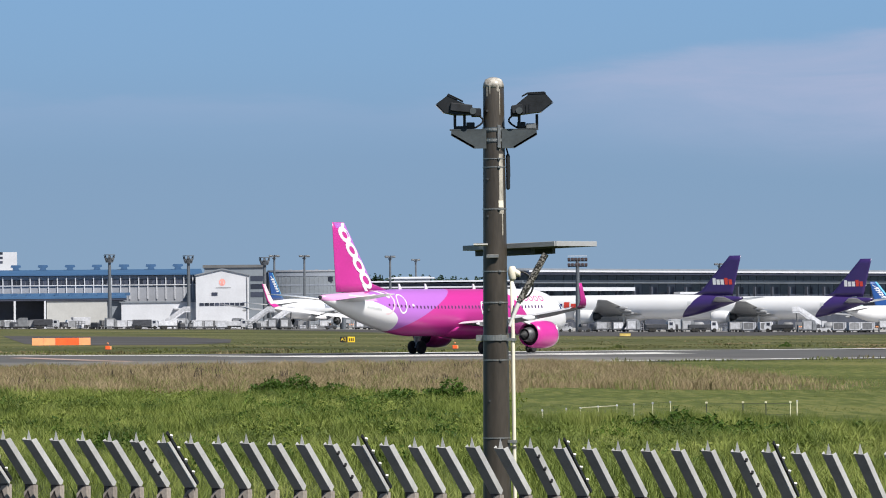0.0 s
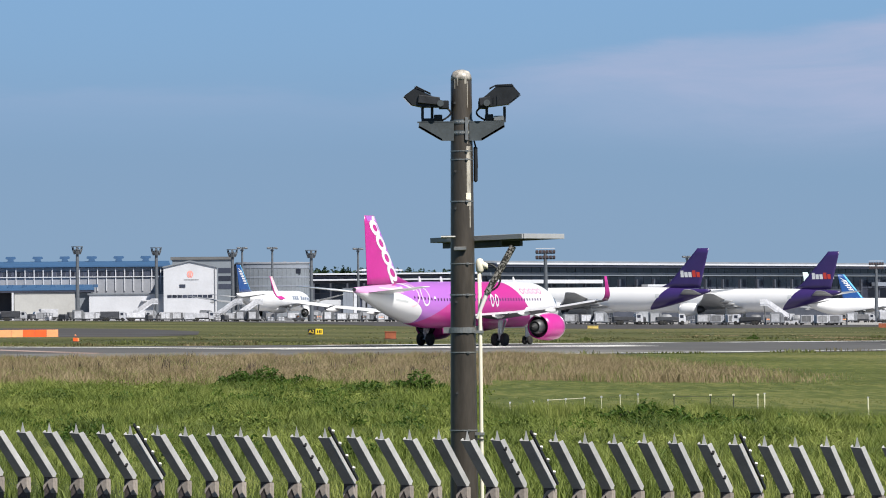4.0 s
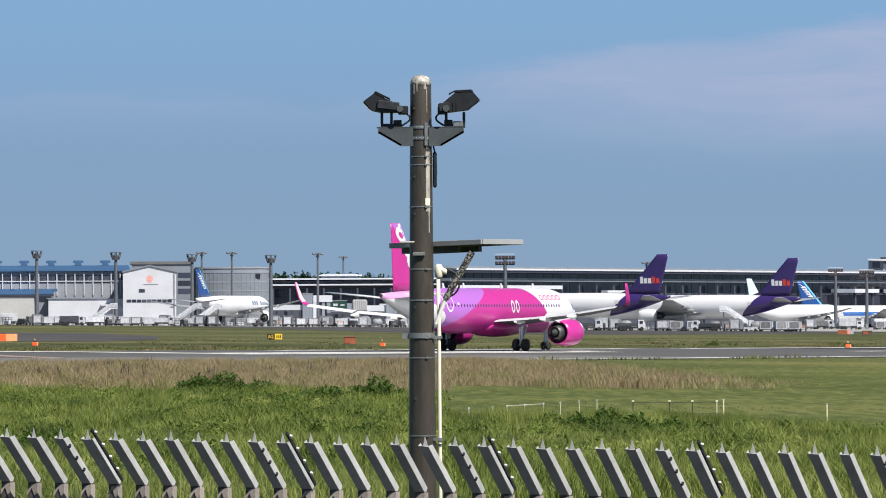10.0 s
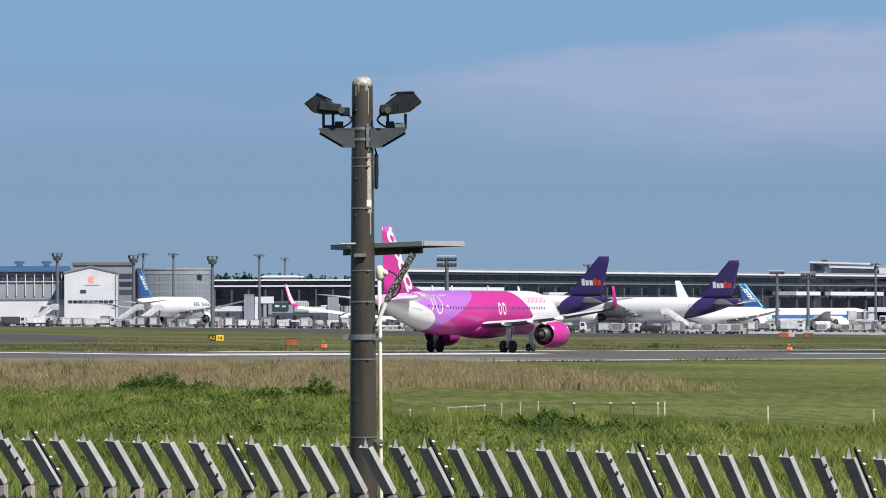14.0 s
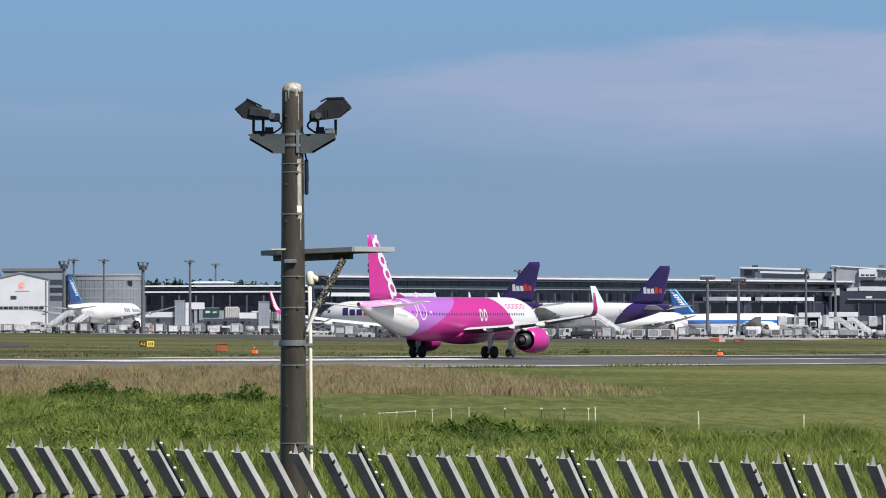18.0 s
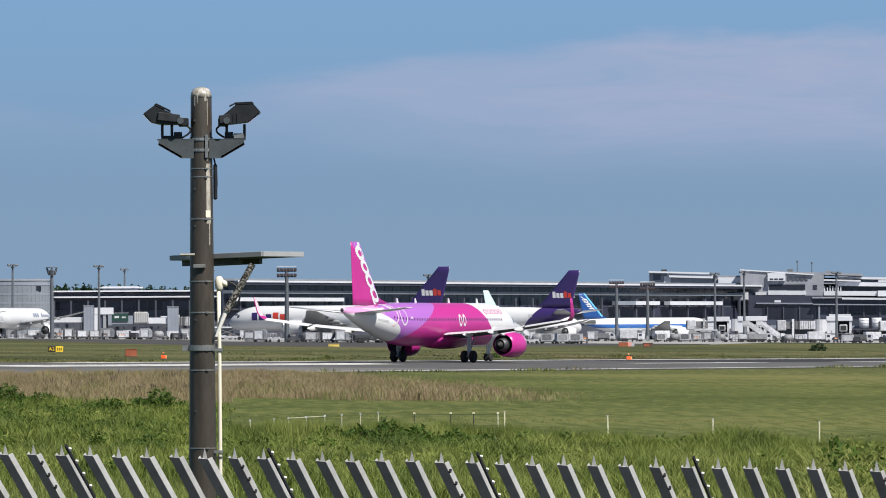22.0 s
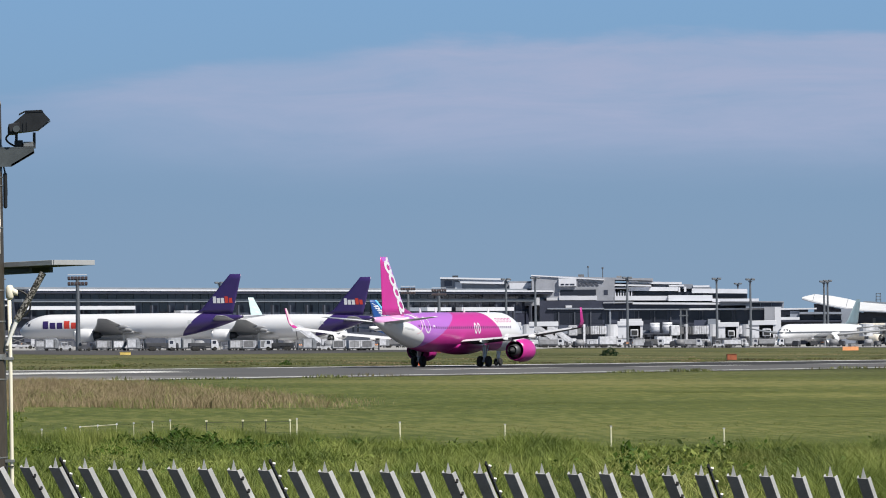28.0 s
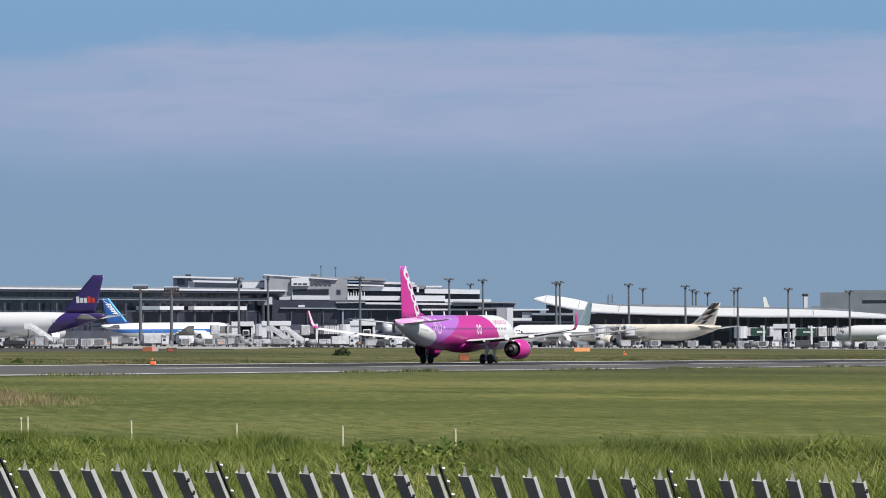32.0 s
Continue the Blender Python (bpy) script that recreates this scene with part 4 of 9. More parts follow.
def main_jet():
    """The pink and violet airliner that rolls down the runway."""
    sp = dict(SMALL)
    sp["mat"] = dict(hull=livery_main(), wing=M["wing_dark"], belly=M["aircraft_white"], fairing=M["magenta"], fairings=M["aircraft_white"], tip=M["magenta"], cowl=M["magenta"], fin=M["magenta"], tailplane=M["aircraft_white"])
    jet = airliner("jet_airliner", "magenta, violet and white twin-jet airliner rolling on the runway", sp, pose(0, 0, 0))
    g = sp["gear"]
    f = sp["fin"]

    def on_fin(side, s0, z0):
        def place(u, v):
            s, z = s0 - u, z0 + v
            return (side * (fin_half(sp, s, z) + 0.015), g - s, z)
        return place

    for side in (-1, 1):
        # violet edge of the fin and cap
        def edge(u, v, side=side):
            k = (v - f["z0"]) / (f["z1"] - f["z0"])
            le = f["le0"] + k * (f["le1"] - f["le0"])
            return (side * (fin_half(sp, le + u, v) + 0.008), g - le - u, v)
        part("violet_edge", quad_patch(edge, 0.02, 0.6, 6.3, 11.48, 4, 12), M["violet"], jet, "violet leading edge paint")
        part("fin_cap", quad_patch(lambda u, v: edge(u, v), 0.6, 1.62, 11.0, 11.48, 4, 2), M["violet"], jet, "violet fin top paint")
        # white rounded shapes climbing the fin, leaning with its leading edge
        for k, (z, rx, rz, hole) in enumerate(((10.42, 0.74, 0.72, 0.42), (9.12, 0.74, 0.76, 0.46), (7.82, 0.78, 0.76, 0.48), (6.54, 0.82, 0.74, 0.52))):
            q = (z - f["z0"]) / (f["z1"] - f["z0"])
            s = f["le0"] + q * (f["le1"] - f["le0"]) + rx * 1.05 + 0.16

            def leaning(u, v, side=side, s=s, z=z, k=k):
                b = s - u + 0.70 * v
                return (side * (fin_half(sp, b, z + v) + 0.013 + 0.004 * k), g - b, z + v)
            part("fin_shape", ring_patch(leaning, rx, rz, hole, 28), M["aircraft_white"], jet, "white rounded loop on the fin")
        part("fin_shape", quad_patch(on_fin(side, 34.7, 11.1), -0.08, 0.42, 0.0, 0.36, 2, 2), M["aircraft_white"], jet, "white stroke on the fin")
        part("fin_shape", quad_patch(on_fin(side, 31.2, 5.6), -0.2, 0.22, 0.0, 0.6, 2, 3, -0.8), M["aircraft_white"], jet, "white stroke on the fin")

        def on_hull(s0, a0, side=side):
            def place(u, v):
                return hull_point(sp, s0 - u, (90 - 90 * side) + side * (a0 + v), 0.014)
            return place

        def stroke(pts, wide, mat, label, lift, side=side):
            """A painted stroke along points (behind the nose, angle up the side)."""
            bm = bmesh.new()
            rows = []
            for k, (s0, a0) in enumerate(pts):
                s1, a1 = pts[min(k + 1, len(pts) - 1)]
                s2, a2 = pts[max(k - 1, 0)]
                d = Vector((s1 - s2, radians(a1 - a2) * sp["R"])).normalized()
                e = (-d.y * wide / 2, math.degrees(d.x * wide / 2 / sp["R"]))
                rows.append([bm.verts.new(hull_point(sp, s0 + q * e[0], (90 - 90 * side) + side * (a0 + q * e[1]), lift)) for q in (-1, 1)])
            for a, b in zip(rows, rows[1:]):
                bm.faces.new((a[0], a[1], b[1], b[0]))
            part("tail_swirl", bm, M[mat], jet, label)
        stroke([(30.6 - 0.16 * k, 84 - 5.2 * k) for k in range(10)], 0.34, "aircraft_white", "white stroke down the tail", 0.016)
        stroke([(29.9 - 1.15 * math.sin(math.pi * k / 12), 30 + 46 * math.cos(math.pi * k / 12)) for k in range(13)], 0.16, "blush", "thin pale swirl round the tail", 0.012)
        stroke([(34.2 - 0.35 * k, 50 - 10 * math.sin(math.pi * k / 10)) for k in range(11)], 0.36, "blush", "pale pink swirl under the fin", 0.014)
        stroke([(31.9 - 0.3 * k, 62 + 4 * k) for k in range(5)], 0.25, "magenta", "magenta stroke under the fin", 0.015)
        part("tail_swirl", ring_patch(on_hull(27.75, 22), 0.62, 30, 0.84), M["aircraft_white"], jet, "thin white outline of the rear door")
        # outlined exit doors over the wing, and cabin door outline
        for s in (14.75, 15.65):
            part("exit_outline", ring_patch(on_hull(s, 11), 0.34, 17, 0.62, 14), M["aircraft_white"], jet, "white outlined overwing exit")
        # title in magenta shapes on the white nose section
        for k in range(5):
            part("title_shape", ring_patch(on_hull(9.3 - 0.86 * k, 36), 0.36, 8.5, 0.7, 14), M["magenta"], jet, "magenta rounded title shape")
        part("registration", quad_patch(on_hull(31.0, -4), -1.3, 0.5, -4, 3, 3, 1), M["aircraft_grey"], jet, "grey bars of small lettering")
    part("rear_door_mark", quad_patch(lambda u, v: hull_point(sp, 26.3 - u, 17 + v, 0.014), -0.14, 0.14, -3, 3, 2, 2), M["aircraft_white"], jet)
    return jet


JET = main_jet()
JET_WAY = Vector((1.1, 450.0))  # under the main wheels at the start


def parked_jets():
    white = (0.64, 0.648, 0.675)
    cargo = dict(hull=livery_two("cargo_livery", white, (0.036, 0.021, 0.112), 11.2, 0.95), wing=M["wing_grey"], belly=M["aircraft_white"], tip=M["aircraft_white"], cowl=M["aircraft_white"], fin=M["purple"], fairing=M["aircraft_white"], tailplane=M["wing_grey"])
    sp = widebody(63.7, 3.1, 18.6, 32.4, 6.0, 1.7, cargo)
    sp["wing"].update(chord=16.0)
    sp["engine"].update(s=21.8, z=3.7, len=5.4)
    for az, dist, label in ((3.36, 1262, "white freighter with a purple tail, parked among loaders"), (4.83, 1325, "white freighter with a purple tail and grey wings")):
        jet = airliner("cargo_airliner", label, sp, park(az, dist, -59, 30.4), "parked airliners")
        for side in (-1, 1):
            def on_fin(u, v, side=side):
                s, z = 58.7 - 1.2 * u, 12.2 + 1.3 * v
                return (side * (fin_half(sp, s, z) + 0.03), sp["gear"] - s, z)
            flip = -side
            for k in range(5):
                u = flip * (2.2 - 0.92 * k)
                top = 0.66 if k in (0, 3) else 0.36
                bm = quad_patch(on_fin, u - 0.38, u + 0.36, -0.62, top, 2, 2, 0.12)
                part("fin_title", bm, M["aircraft_white"] if k < 3 else M["title_red"], jet, "white title shape" if k < 3 else "red title shape")

            def on_hull(u, v, side=side):
                return hull_point(sp, 13.2 - u, (90 - 90 * side) + side * (10 + v), 0.03)
            for k in range(5):
                u = flip * (4.2 - 2.05 * k)
                bm = quad_patch(on_hull, u - 0.82, u + 0.78, -20, 17 if k in (0, 3) else 9, 4, 4, 0.004)
                part("hull_title", bm, M["purple"] if k < 3 else M["title_red"], jet, "purple title shape" if k < 3 else "red title shape")
            part("door_outline", quad_patch(lambda u, v: hull_point(sp, 50 - u, (90 - 90 * side) + side * (10 + v), 0.03), -0.5, 0.5, -10, 10, 2, 2), M["aircraft_grey"], jet)
    blue = dict(hull=livery_stripe("blue_striped_livery", white, (0.03, 0.13, 0.42), (0.62, 0.64, 0.66), 4.1, 5.4), wing=M["wing_grey"], belly=M["aircraft_white"], tip=M["aircraft_white"], cowl=M["aircraft_white"], fin=M["blue"], fairing=M["aircraft_white"])
    plain = dict(blue, hull=M["aircraft_white"])
    specs = [
        ("airliner", "white freighter with a blue tail, seen from behind", widebody(54.9, 2.9, 15.9, 23.8, 5.7, 1.5, plain), -1.97, 1420, 20, 26.0, "blue"),
        ("airliner", "white wide-body airliner with blue stripe and tail", widebody(56.7, 2.9, 16.5, 30.0, 4.9, 1.75, blue), 4.82, 1790, 64, 27.0, "blue"),
        ("airliner", "white airliner with a pale mint tail, pushed back behind the freighters", widebody(56.7, 2.9, 16.6, 30.0, 4.9, 1.75, dict(plain, fin=M["mint"])), 4.515, 1720, 40, 27.0, "mint"),
        ("airliner", "white airliner with a teal-grey tail by the gate", widebody(66.0, 2.6, 15.0, 29.0, 4.6, 1.6, dict(plain, hull=livery_stripe("grey_striped_livery", white, (0.1, 0.11, 0.13), white, 4.2, 4.7), fin=M["teal_grey"])), 10.36, 1650, -147, 31.7, ""),
        ("airliner", "cream airliner with a bronze patterned tail at the gate", widebody(62.8, 2.9, 14.8, 30.0, 4.9, 1.75, dict(plain, hull=M["cream"], fin=M["cream"], cowl=M["cream"], belly=M["cream"], fairing=M["cream"])), 11.80, 1700, -41, 30.0, "bronze"),
        ("airliner", "white airliner with its nose at the gate", widebody(63.0, 2.9, 17.0, 30.0, 4.9, 1.75, plain), 15.0, 1780, -58, 30.0, ""),
        ("airliner", "white airliner with a blue tail behind the service vehicles", widebody(54.9, 2.5, 15.9, 23.8, 4.6, 1.35, plain), -5.28, 1400, -60, 26.0, "blue"),
    ]
    for name, label, sp, az, dist, turn, aft, deco in specs:
        jet = airliner(name, label, sp, park(az, dist, turn, aft), "parked airliners")
        if deco == "mint":
            rolling = jet
        f = sp["fin"]
        if "from behind" in label:
            for k in range(9):
                if k != 3:
                    part("hull_title", quad_patch(lambda u, v: hull_point(sp, 18.5 - u, 16 + v, 0.03), 1.55 * k, 1.55 * k + 1.15, -10, 12 if k in (0, 1, 2, 4) else 5, 2, 2), M["title_grey"], jet, "grey-blue title shape")
        for side in (-1, 1):
            def on_fin(u, v, side=side, sp=sp, f=f):
                k = (v - f["z0"]) / (f["z1"] - f["z0"])
                le = f["le0"] + k * (f["le1"] - f["le0"])
                return (side * (fin_half(sp, le + u, v) + 0.03), sp["gear"] - le - u, v)
            h0, h1 = f["z0"], f["z1"]
            if deco == "blue":
                part("fin_edge", quad_patch(on_fin, 0.05, 0.9, h0 + 0.8, h1 - 0.05, 3, 8), M["skyblue"], jet, "light blue fin edge")
                # white zigzag strokes along the leading edge
                for k in range(6):
                    z = h0 + (h1 - h0) * (0.30 + 0.085 * k)
                    part("fin_title", quad_patch(on_fin, 1.5, 1.95, z, z + (h1 - h0) * 0.15, 2, 3, 0.9 if k % 2 else -0.1), M["aircraft_white"], jet, "white slanted stroke on the fin")
                    part("fin_title", quad_patch(on_fin, 1.5, 3.3, z, z + 0.32, 3, 1, 0.5), M["aircraft_white"], jet, "white slanted stroke on the fin")
            elif deco == "bronze":
                part("fin_facet", quad_patch(on_fin, 0.05, 3.1, h0 + (h1 - h0) * 0.72, h1 - 0.03, 4, 4), M["bronze"], jet, "bronze top of the fin")
                for k, (u0, u1, v0, v1, lean, mat) in enumerate(((1.6, 3.9, 0.46, 0.71, 0.5, "black"), (2.7, 4.6, 0.22, 0.45, 0.7, "bronze"), (0.4, 1.5, 0.42, 0.62, 0.9, "mast_red"), (0.6, 2.2, 0.12, 0.34, 0.5, "wall_beige"), (3.6, 5.0, 0.05, 0.2, 0.4, "black"))):
                    part("fin_facet", quad_patch(on_fin, u0, u1, h0 + (h1 - h0) * v0, h0 + (h1 - h0) * v1, 3, 3, lean), M[mat], jet, "dark facet on the fin")
            elif deco == "mint":
                for k in range(4):
                    z = h0 + (h1 - h0) * (0.12 + 0.16 * k)
                    part("fin_facet", quad_patch(on_fin, 1.4, 3.2, z, z + 0.7, 3, 1, 0.8), M["aircraft_white"], jet, "pale stripe on the fin")
    return rolling


ROLLING_JET = parked_jets()


# ---- airport buildings ----
def scaled(h, d0, d1):
    """A height seen at the distance d0, carried out to d1 along the line of sight."""
    return EYE + (h - EYE) * d1 / d0


class Front:
    """A building front between two bearings: x runs along it from the left, y into the depth, z up from its base."""

    def __init__(self, name, label, category, az0, az1, dist, d0, dist1=None):
        a, b = Vector(polar(az0, dist)), Vector(polar(az1, dist1 or dist))
        self.w, self.a, self.b = (b - a).length, a, b
        self.base = min(gz(a.x), gz(b.x))
        self.az0, self.az1, self.k0, self.d = az0, az1, d0, dist
        turn = math.atan2(b.y - a.y, b.x - a.x)
        # the end walls of an oblique front stand square to the runway
        self.skew = math.tan(turn) if dist1 else 0.0
        self.root = thing(name, label, category, pose(a.x, a.y, self.base, 0, 0, math.degrees(turn)))

    def x(self, az):
        """Where the sight line at this bearing meets the front."""
        d, run = Vector((math.sin(radians(az)), math.cos(radians(az)))), self.b - self.a
        return -self.a.cross(d) / run.cross(d) * self.w

    def h(self, h):
        return scaled(h, self.k0, self.d)

    def block(self, name, az0, az1, h0, h1, y0, y1, mat, label="", bevel=0.0, parent=None):
        bm = box(self.x(az0), self.x(az1), y0, y1, self.h(h0) if h0 else 0.0, self.h(h1), bevel)
        for v in bm.verts:
            v.co.x += self.skew * max(0.0, v.co.y)
        return part(name, bm, M[mat], parent or self.root, label)

    def slab(self, name, az0, az1, lo0, hi0, lo1, hi1, y0, y1, mat, label=""):
        """A block whose edges fall or rise along the front: heights at its two ends."""
        x0, x1 = self.x(az0), self.x(az1)
        pts = [(x0, self.h(lo0) if lo0 else 0.0), (x1, self.h(lo1) if lo1 else 0.0), (x1, self.h(hi1)), (x0, self.h(hi0))]
        return part(name, prism(pts, y0, y1), M[mat], self.root, label)


def shared(name, me, parent, m, label=""):
    ob = new(name, me)
    ob.parent = parent
    ob.matrix_local = m
    if label:
        ob["label"] = label
    return ob


def mesh_of(name, bm, mat):
    me = bpy.data.meshes.new(name)
    bmesh.ops.recalc_face_normals(bm, faces=bm.faces)
    bm.to_mesh(me)
    bm.free()
    me.materials.append(mat)
    return me


def hangar():
    f = Front("hangar", "long white hangar with a blue roof and a band of windows", "hangar", -6.6, -2.72, 1525, 1450)
    z = f.h
    f.block("wall", -6.6, -2.72, 0, 15.4, 0.0, 60, "wall_pale")
    f.block("wall_panel", -6.6, -2.72, 0, 12.6, -0.25, -0.01, "wall_pale", "grey sheet panels under the windows")
    part("roof", prism([(-1.2, z(15.5)), (-1.2, z(15.9)), (14, z(17.3)), (46, z(17.3)), (61, z(15.9)), (61, z(15.5))], 0, f.w, "yz"), M["roof_blue"], f.root, "blue sheet roof")
    f.block("ledge", -6.6, -2.72, 12.55, 12.8, -0.7, -0.26, "wall_white")
    bay = 2.71
    n = int(f.w / bay)
    pane = mesh_of("pane", box(0.32, bay / 2 - 0.06, -0.12, -0.02, 0, z(14.3) - z(12.95)), M["pane"])
    pane2 = mesh_of("pane", box(bay / 2 + 0.06, bay - 0.14, -0.12, -0.02, 0, z(14.3) - z(12.95)), M["pane"])
    pil = mesh_of("pilaster", box(-0.14, 0.14, -0.6, -0.26, z(8.6), z(15.3)), M["wall_white"])
    for i in range(n):
        shared("pane", pane, f.root, pose(i * bay, 0, z(12.95)))
        shared("pane", pane2, f.root, pose(i * bay, 0, z(12.95)))
        shared("pilaster", pil, f.root, pose(i * bay, 0, 0))
    vent = mesh_of("roof_vent", prism([(-1.1, 0), (1.1, 0), (0.8, 0.7), (1.6, 1.0), (1.4, 1.6), (-1.4, 1.6), (-1.6, 1.0), (-0.8, 0.7)], -1.6, 1.6), M["roof_blue"])
    az = -6.36
    while az < -2.8:
        shared("roof_vent", vent, f.root, pose(f.x(az), 14, z(17.2)))
        az += 0.3069
    # lower lean-to with a blue canopy
    g = Front("hangar_annex", "low annex with a blue canopy roof and beige wall", "annex", -6.6, -3.58, 1500, 1450)
    z = g.h
    part("canopy", prism([(-0.9, z(8.7)), (-0.9, z(9.2)), (20, z(10.4)), (24, z(10.4)), (24, z(8.7))], 0, g.w, "yz"), M["roof_blue"], g.root, "blue canopy roof")
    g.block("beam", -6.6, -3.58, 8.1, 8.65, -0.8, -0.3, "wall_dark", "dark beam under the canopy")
    g.block("wall", -4.48, -3.8, 0, 8.05, -0.4, 20, "wall_beige", "beige panel wall")
    g.block("end_wall", -3.8, -3.58, 0, 8.0, 0.5, 20, "wall_grey")
    g.block("back_wall", -6.6, -4.48, 0, 8.0, 14, 20, "wall_dark")
    for a in (-6.2, -5.7, -5.2, -4.84, -4.5):
        part("column", box(g.x(a) - 0.3, g.x(a) + 0.3, -0.9, -0.45, 0, z(8.1)), M["wall_white"], g.root)
    for k in range(10):
        part("canopy_vent", box(g.x(-5.0 + 0.16 * k) - 0.7, g.x(-5.0 + 0.16 * k) + 0.7, 6, 8, z(9.5), z(10.35)), M["roof_blue"], g.root)
    s = Front("cargo_shed", "low white cargo shed with a flat roof", "shed", -3.64, -2.80, 1492, 1450)
    s.block("wall", -3.64, -2.80, 0, 7.6, 0, 25, "wall_white")
    s.block("roof_edge", -3.66, -2.78, 7.6, 7.95, -0.4, 25.4, "wall_grey")
    s.block("door_canopy", -3.05, -2.84, 5.6, 6.0, -2.0, 0, "wall_white")


def gable_house():
    f = Front("cargo_building", "white gabled cargo building with a red round emblem", "building", -2.80, -2.20, 1485, 1450)
    z, w = f.h, f.w
    part("wall", prism([(0, 0), (w, 0), (w, z(15.3)), (w * 0.97, z(15.5)), (w * 0.5, z(17.0)), (w * 0.03, z(15.5)), (0, z(15.3))], 0, 40), M["wall_white"], f.root)
    part("roof_edge", prism([(-0.3, z(15.25)), (w * 0.5, z(17.05)), (w + 0.3, z(15.25)), (w + 0.3, z(15.6)), (w * 0.5, z(17.4)), (-0.3, z(15.6))], -0.4, 40.4), M["wall_grey"], f.root)
    n = 9
    for i in range(n):
        x0, x1 = w * (0.07 + 0.86 * i / n), w * (0.07 + 0.86 * (i + 0.86) / n)
        part("window_pane", box(x0, x1, -0.12, -0.02, z(6.7), z(7.5)), M["pane"], f.root)
    part("emblem", ring_patch(lambda u, v: (w * 0.5 + u, -0.05, z(13.4) + v), 0.95, 1.05, 0.6, 18), M["faded_red"], f.root, "red round emblem")
    part("emblem_core", box(w * 0.5 - 0.35, w * 0.5 + 0.35, -0.08, -0.02, z(13.4) - 0.5, z(13.4) + 0.6), M["faded_red"], f.root)
    part("name_bar", box(w * 0.38, w * 0.66, -0.06, -0.02, z(11.7), z(11.95)), M["gse_grey"], f.root, "thin grey bar of lettering")
    part("window", box(w * 0.30, w * 0.41, -0.15, -0.02, z(9.6), z(10.5)), M["pane"], f.root)
    part("pipe", box(w * 0.96, w * 0.975, -0.3, -0.02, 0, z(15)), M["gse_grey"], f.root)


def back_blocks():
    f = Front("tower_block", "white square block behind the hangar", "building", -5.9, -4.81, 1640, 1600)
    f.block("wall", -5.9, -4.81, 0, 23.7, 0, 30, "wall_white")
    for k in range(3):
        f.block("window_pane", -5.02, -4.97, 20.2 + 1.4 * k, 20.9 + 1.4 * k, -0.12, -0.02, "pane")
    f = Front("grey_building", "blue-grey building with a bowed front", "building", -2.35, -1.08, 1690, 1650)
    f.block("wall", -2.35, -1.9, 0, 18.6, 8, 40, "wall_blue_grey")
    x0, x1 = f.x(-1.98), f.x(-1.15)
    cx, rx = (x0 + x1) / 2, (x1 - x0) / 2

    def bow(r, h0, h1):
        """A storey of the bowed front, from side to side."""
        arc = [(cx - (rx + r) * math.cos(math.pi * i / 24), 5.0 - (5.0 + r) * math.sin(math.pi * i / 24)) for i in range(25)]
        return prism(arc + [(x1, 40), (x0, 40)], f.h(h0) if h0 else 0.0, f.h(h1), "xy")

    part("bowed_wall", bow(0.0, 0, 18.4), M["wall_blue_grey"], f.root, "bowed blue-grey panel wall")
    part("roof_edge", bow(0.25, 18.4, 18.9), M["wall_pale"], f.root)
    part("parapet", bow(0.12, 16.9, 17.8), M["wall_mid"], f.root, "paler band under the roof")
    for h in (8.0, 10.9, 13.8):
        part("storey_band", bow(0.1, h, h + 0.5), M["wall_mid"], f.root)
    for k in range(1, 24):
        a = math.pi * k / 24
        x, y = cx - rx * math.cos(a), 5.0 - 5.0 * math.sin(a)
        part("panel_joint", box(x - 0.08, x + 0.08, y - 0.08, y + 0.4, 0, f.h(16.8)), M["wall_grey"], f.root)
    part("window_pane", box(cx + rx * 0.62, cx + rx * 0.76, 1.1, 2.4, f.h(15.2), f.h(16.7)), M["pane"], f.root)
    for k in range(5):
        f.block("roof_unit", -1.9 + 0.15 * k, -1.86 + 0.15 * k, 18.8, 19.2, 15, 18, "wall_pale")
    f = Front("brown_roofed_building", "blue-grey building with a brown flat roof", "building", -2.70, -2.02, 1655, 1650)
    f.block("wall", -2.70, -2.02, 0, 19.6, 0, 20, "wall_blue_grey")
    f.block("roof", -2.72, -2.0, 19.6, 20.5, -0.5, 20.5, "roof_brown")
    for k in range(3):
        f.block("window_pane", -2.18, -2.04, 10 + 2.6 * k, 11.6 + 2.6 * k, -0.12, -0.02, "pane")


def glass_row(f, az0, az1, h0, h1, step, y, mat="pane", gap=0.12):
    """Separate panes in a row, sharing one mesh."""
    x0, x1 = f.x(az0), f.x(az1)
    n = max(1, int((x1 - x0) / step))
    step = (x1 - x0) / n
    me = mesh_of("pane", box(gap, step - gap, y - 0.12, y, 0, f.h(h1) - f.h(h0)), M[mat])
    for i in range(n):
        shared("pane", me, f.root, pose(x0 + i * step, 0, f.h(h0)))


